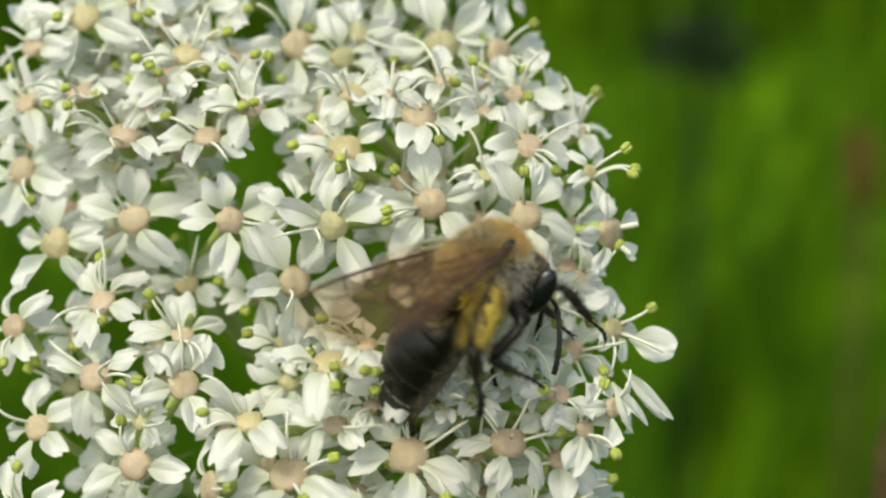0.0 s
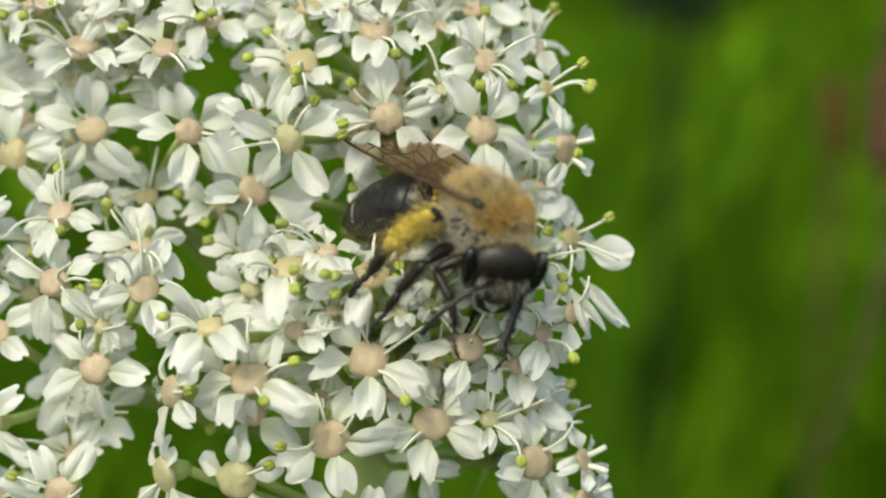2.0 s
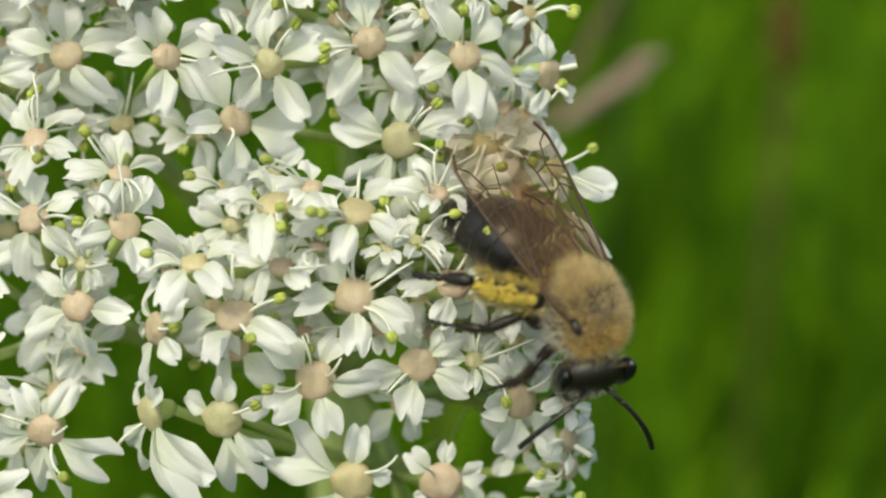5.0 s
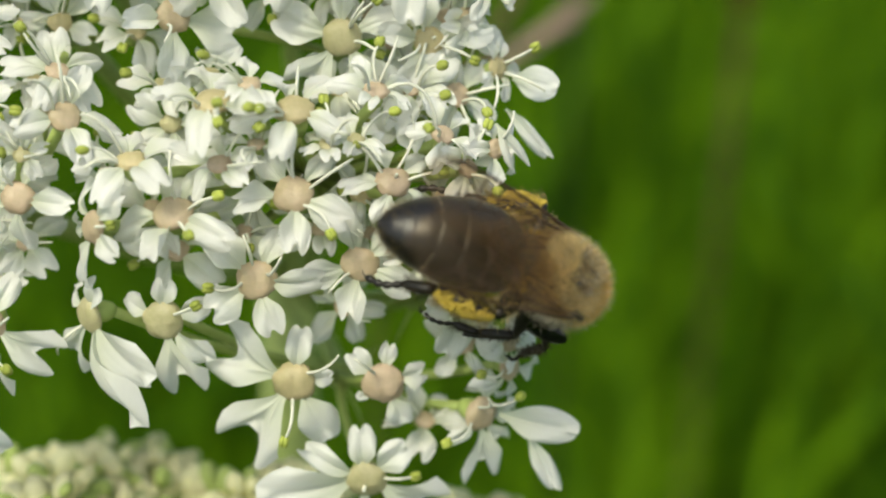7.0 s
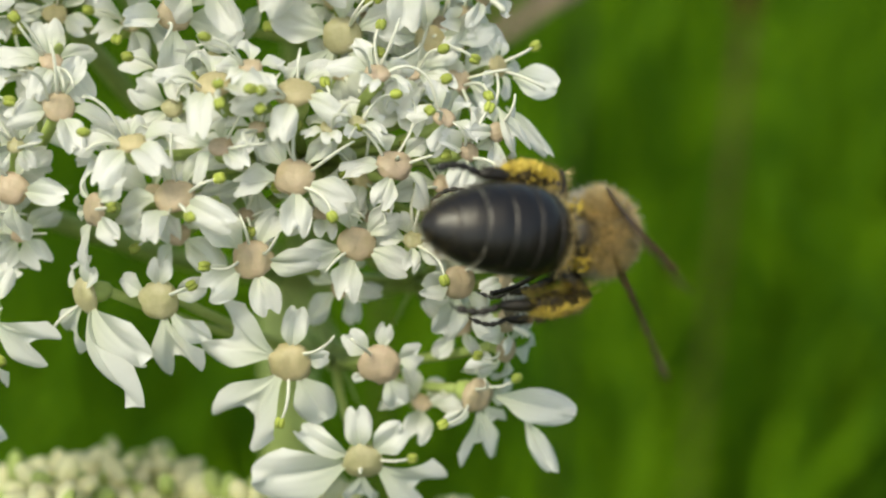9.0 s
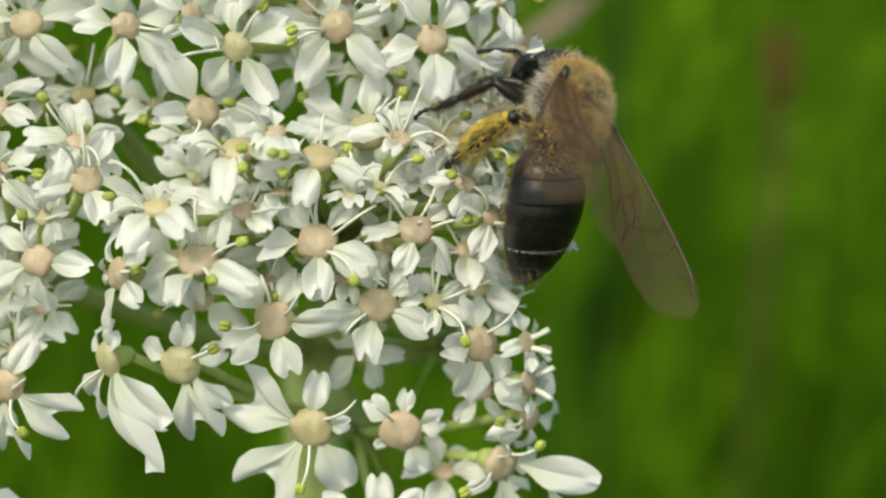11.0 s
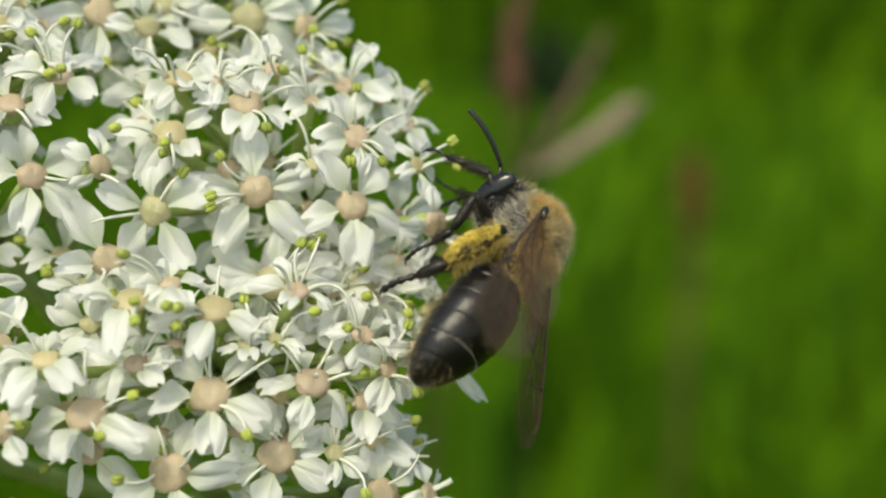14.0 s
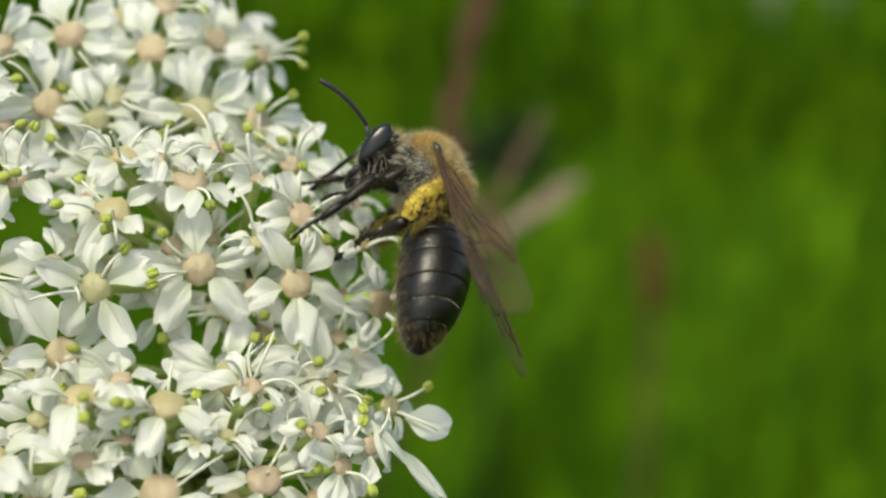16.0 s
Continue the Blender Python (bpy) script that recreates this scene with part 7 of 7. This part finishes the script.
    walk(tarsi["hind_right"], [
        (0, posed(1.95, 2.88, 0.25, 33, -15, 150)), (0.5, posed(0.46, 2.25, 0.64, 85, -29, 71)), (1, posed(-0.12, -1.19, 1.24, -56, -0, -134)), (1.5, posed(2.43, 2.58, 1.51, 70, -18, 131)),
        (2, posed(0.83, -0.44, 2.54, -28, -50, -152)), (2.5, posed(1.26, -0.04, 2.80, -31, -27, -143)), (3, posed(1.69, 1.33, 2.71, 11, -42, 168)), (3.2, posed(1.97, 1.42, 2.65, 5, -43, 175)),
        (5.3, posed(2.35, 2.32, 2.06, 39, -36, 137)), (5.5, posed(2.36, 2.32, 2.06, 39, -36, 137)), (6, posed(3.31, 2.66, -0.42, 50, 38, 127)), (6.5, posed(2.66, 2.30, -1.93, 53, 15, 105)),
        (7, posed(3.02, 0.56, -2.81, 62, 52, 85)), (7.5, posed(3.69, 1.96, -1.57, 43, 32, 91)), (8, posed(3.38, 1.59, -2.35, 49, 42, 74)), (8.2, posed(1.67, 2.90, -0.93, 69, 5, 113)),
        (8.9, posed(1.04, 2.51, 0.95, 60, -29, 127)), (9.6, posed(0.86, -1.97, 1.58, -65, -20, -124)), (11, posed(1.32, -2.76, -0.13, -69, 15, -112)), (12, posed(1.32, -2.76, -0.13, -69, 15, -112)),
        (13, posed(1.32, -2.76, -0.13, -69, 15, -112)), (14, posed(1.32, -2.76, -0.13, -69, 15, -112)), (15, posed(1.32, -2.76, -0.13, -69, 15, -112)), (16, posed(1.32, -2.76, -0.13, -69, 15, -112))])
    walk(dry_stalk, [(0, on_head(64.6, -29.9, -111)), (0.5, on_head(62.5, -20.6, -111)), (0.8, on_head(64.4, -2.3, -111)), (1, on_head(64.4, -0.4, -111)), (1.3, on_head(62.7, 2.9, -111)), (1.5, on_head(66.3, 0.9, -111)), (1.8, on_head(70.1, 1.0, -111)), (2, on_head(71.4, 24.5, -111)), (2.3, on_head(70.3, 25.0, -111)), (2.6, on_head(64.7, 27.6, -111)), (2.7, on_head(54.1, 30.3, -111)), (2.8, on_head(49.8, 32.2, -111)), (2.9, on_head(46.8, 32.5, -111)), (3, on_head(41.7, 26.9, -111)), (3.2, on_head(38.1, 16.6, -111)), (5.3, on_head(28.4, 29.0, -111)), (5.5, on_head(41.5, 24.9, -111)), (6, on_head(47.1, 36.9, -111)), (6.5, on_head(44.3, 25.3, -111)), (7, on_head(25.0, 26.2, -111)), (7.5, on_head(29.7, 28.4, -111)), (8, on_head(24.6, 24.7, -111)), (8.2, on_head(24.0, 25.7, -111)), (10.3, on_head(27.2, 37.2, -111)), (10.5, on_head(25.0, 36.6, -111)), (11, on_head(19.9, 41.2, -111)), (11.5, on_head(28.3, 40.0, -111)), (12, on_head(30.8, 42.6, -111)), (12.5, on_head(32.5, 42.4, -111)), (13, on_head(36.6, 43.6, -111)), (13.5, on_head(37.3, 41.2, -111)), (14, on_head(39.1, 44.7, -111)), (14.5, on_head(30.8, 42.4, -111)), (15, on_head(35.9, 45.9, -111)), (15.5, on_head(35.5, 41.9, -111)), (16, on_head(35.9, 44.9, -111))])


motions()
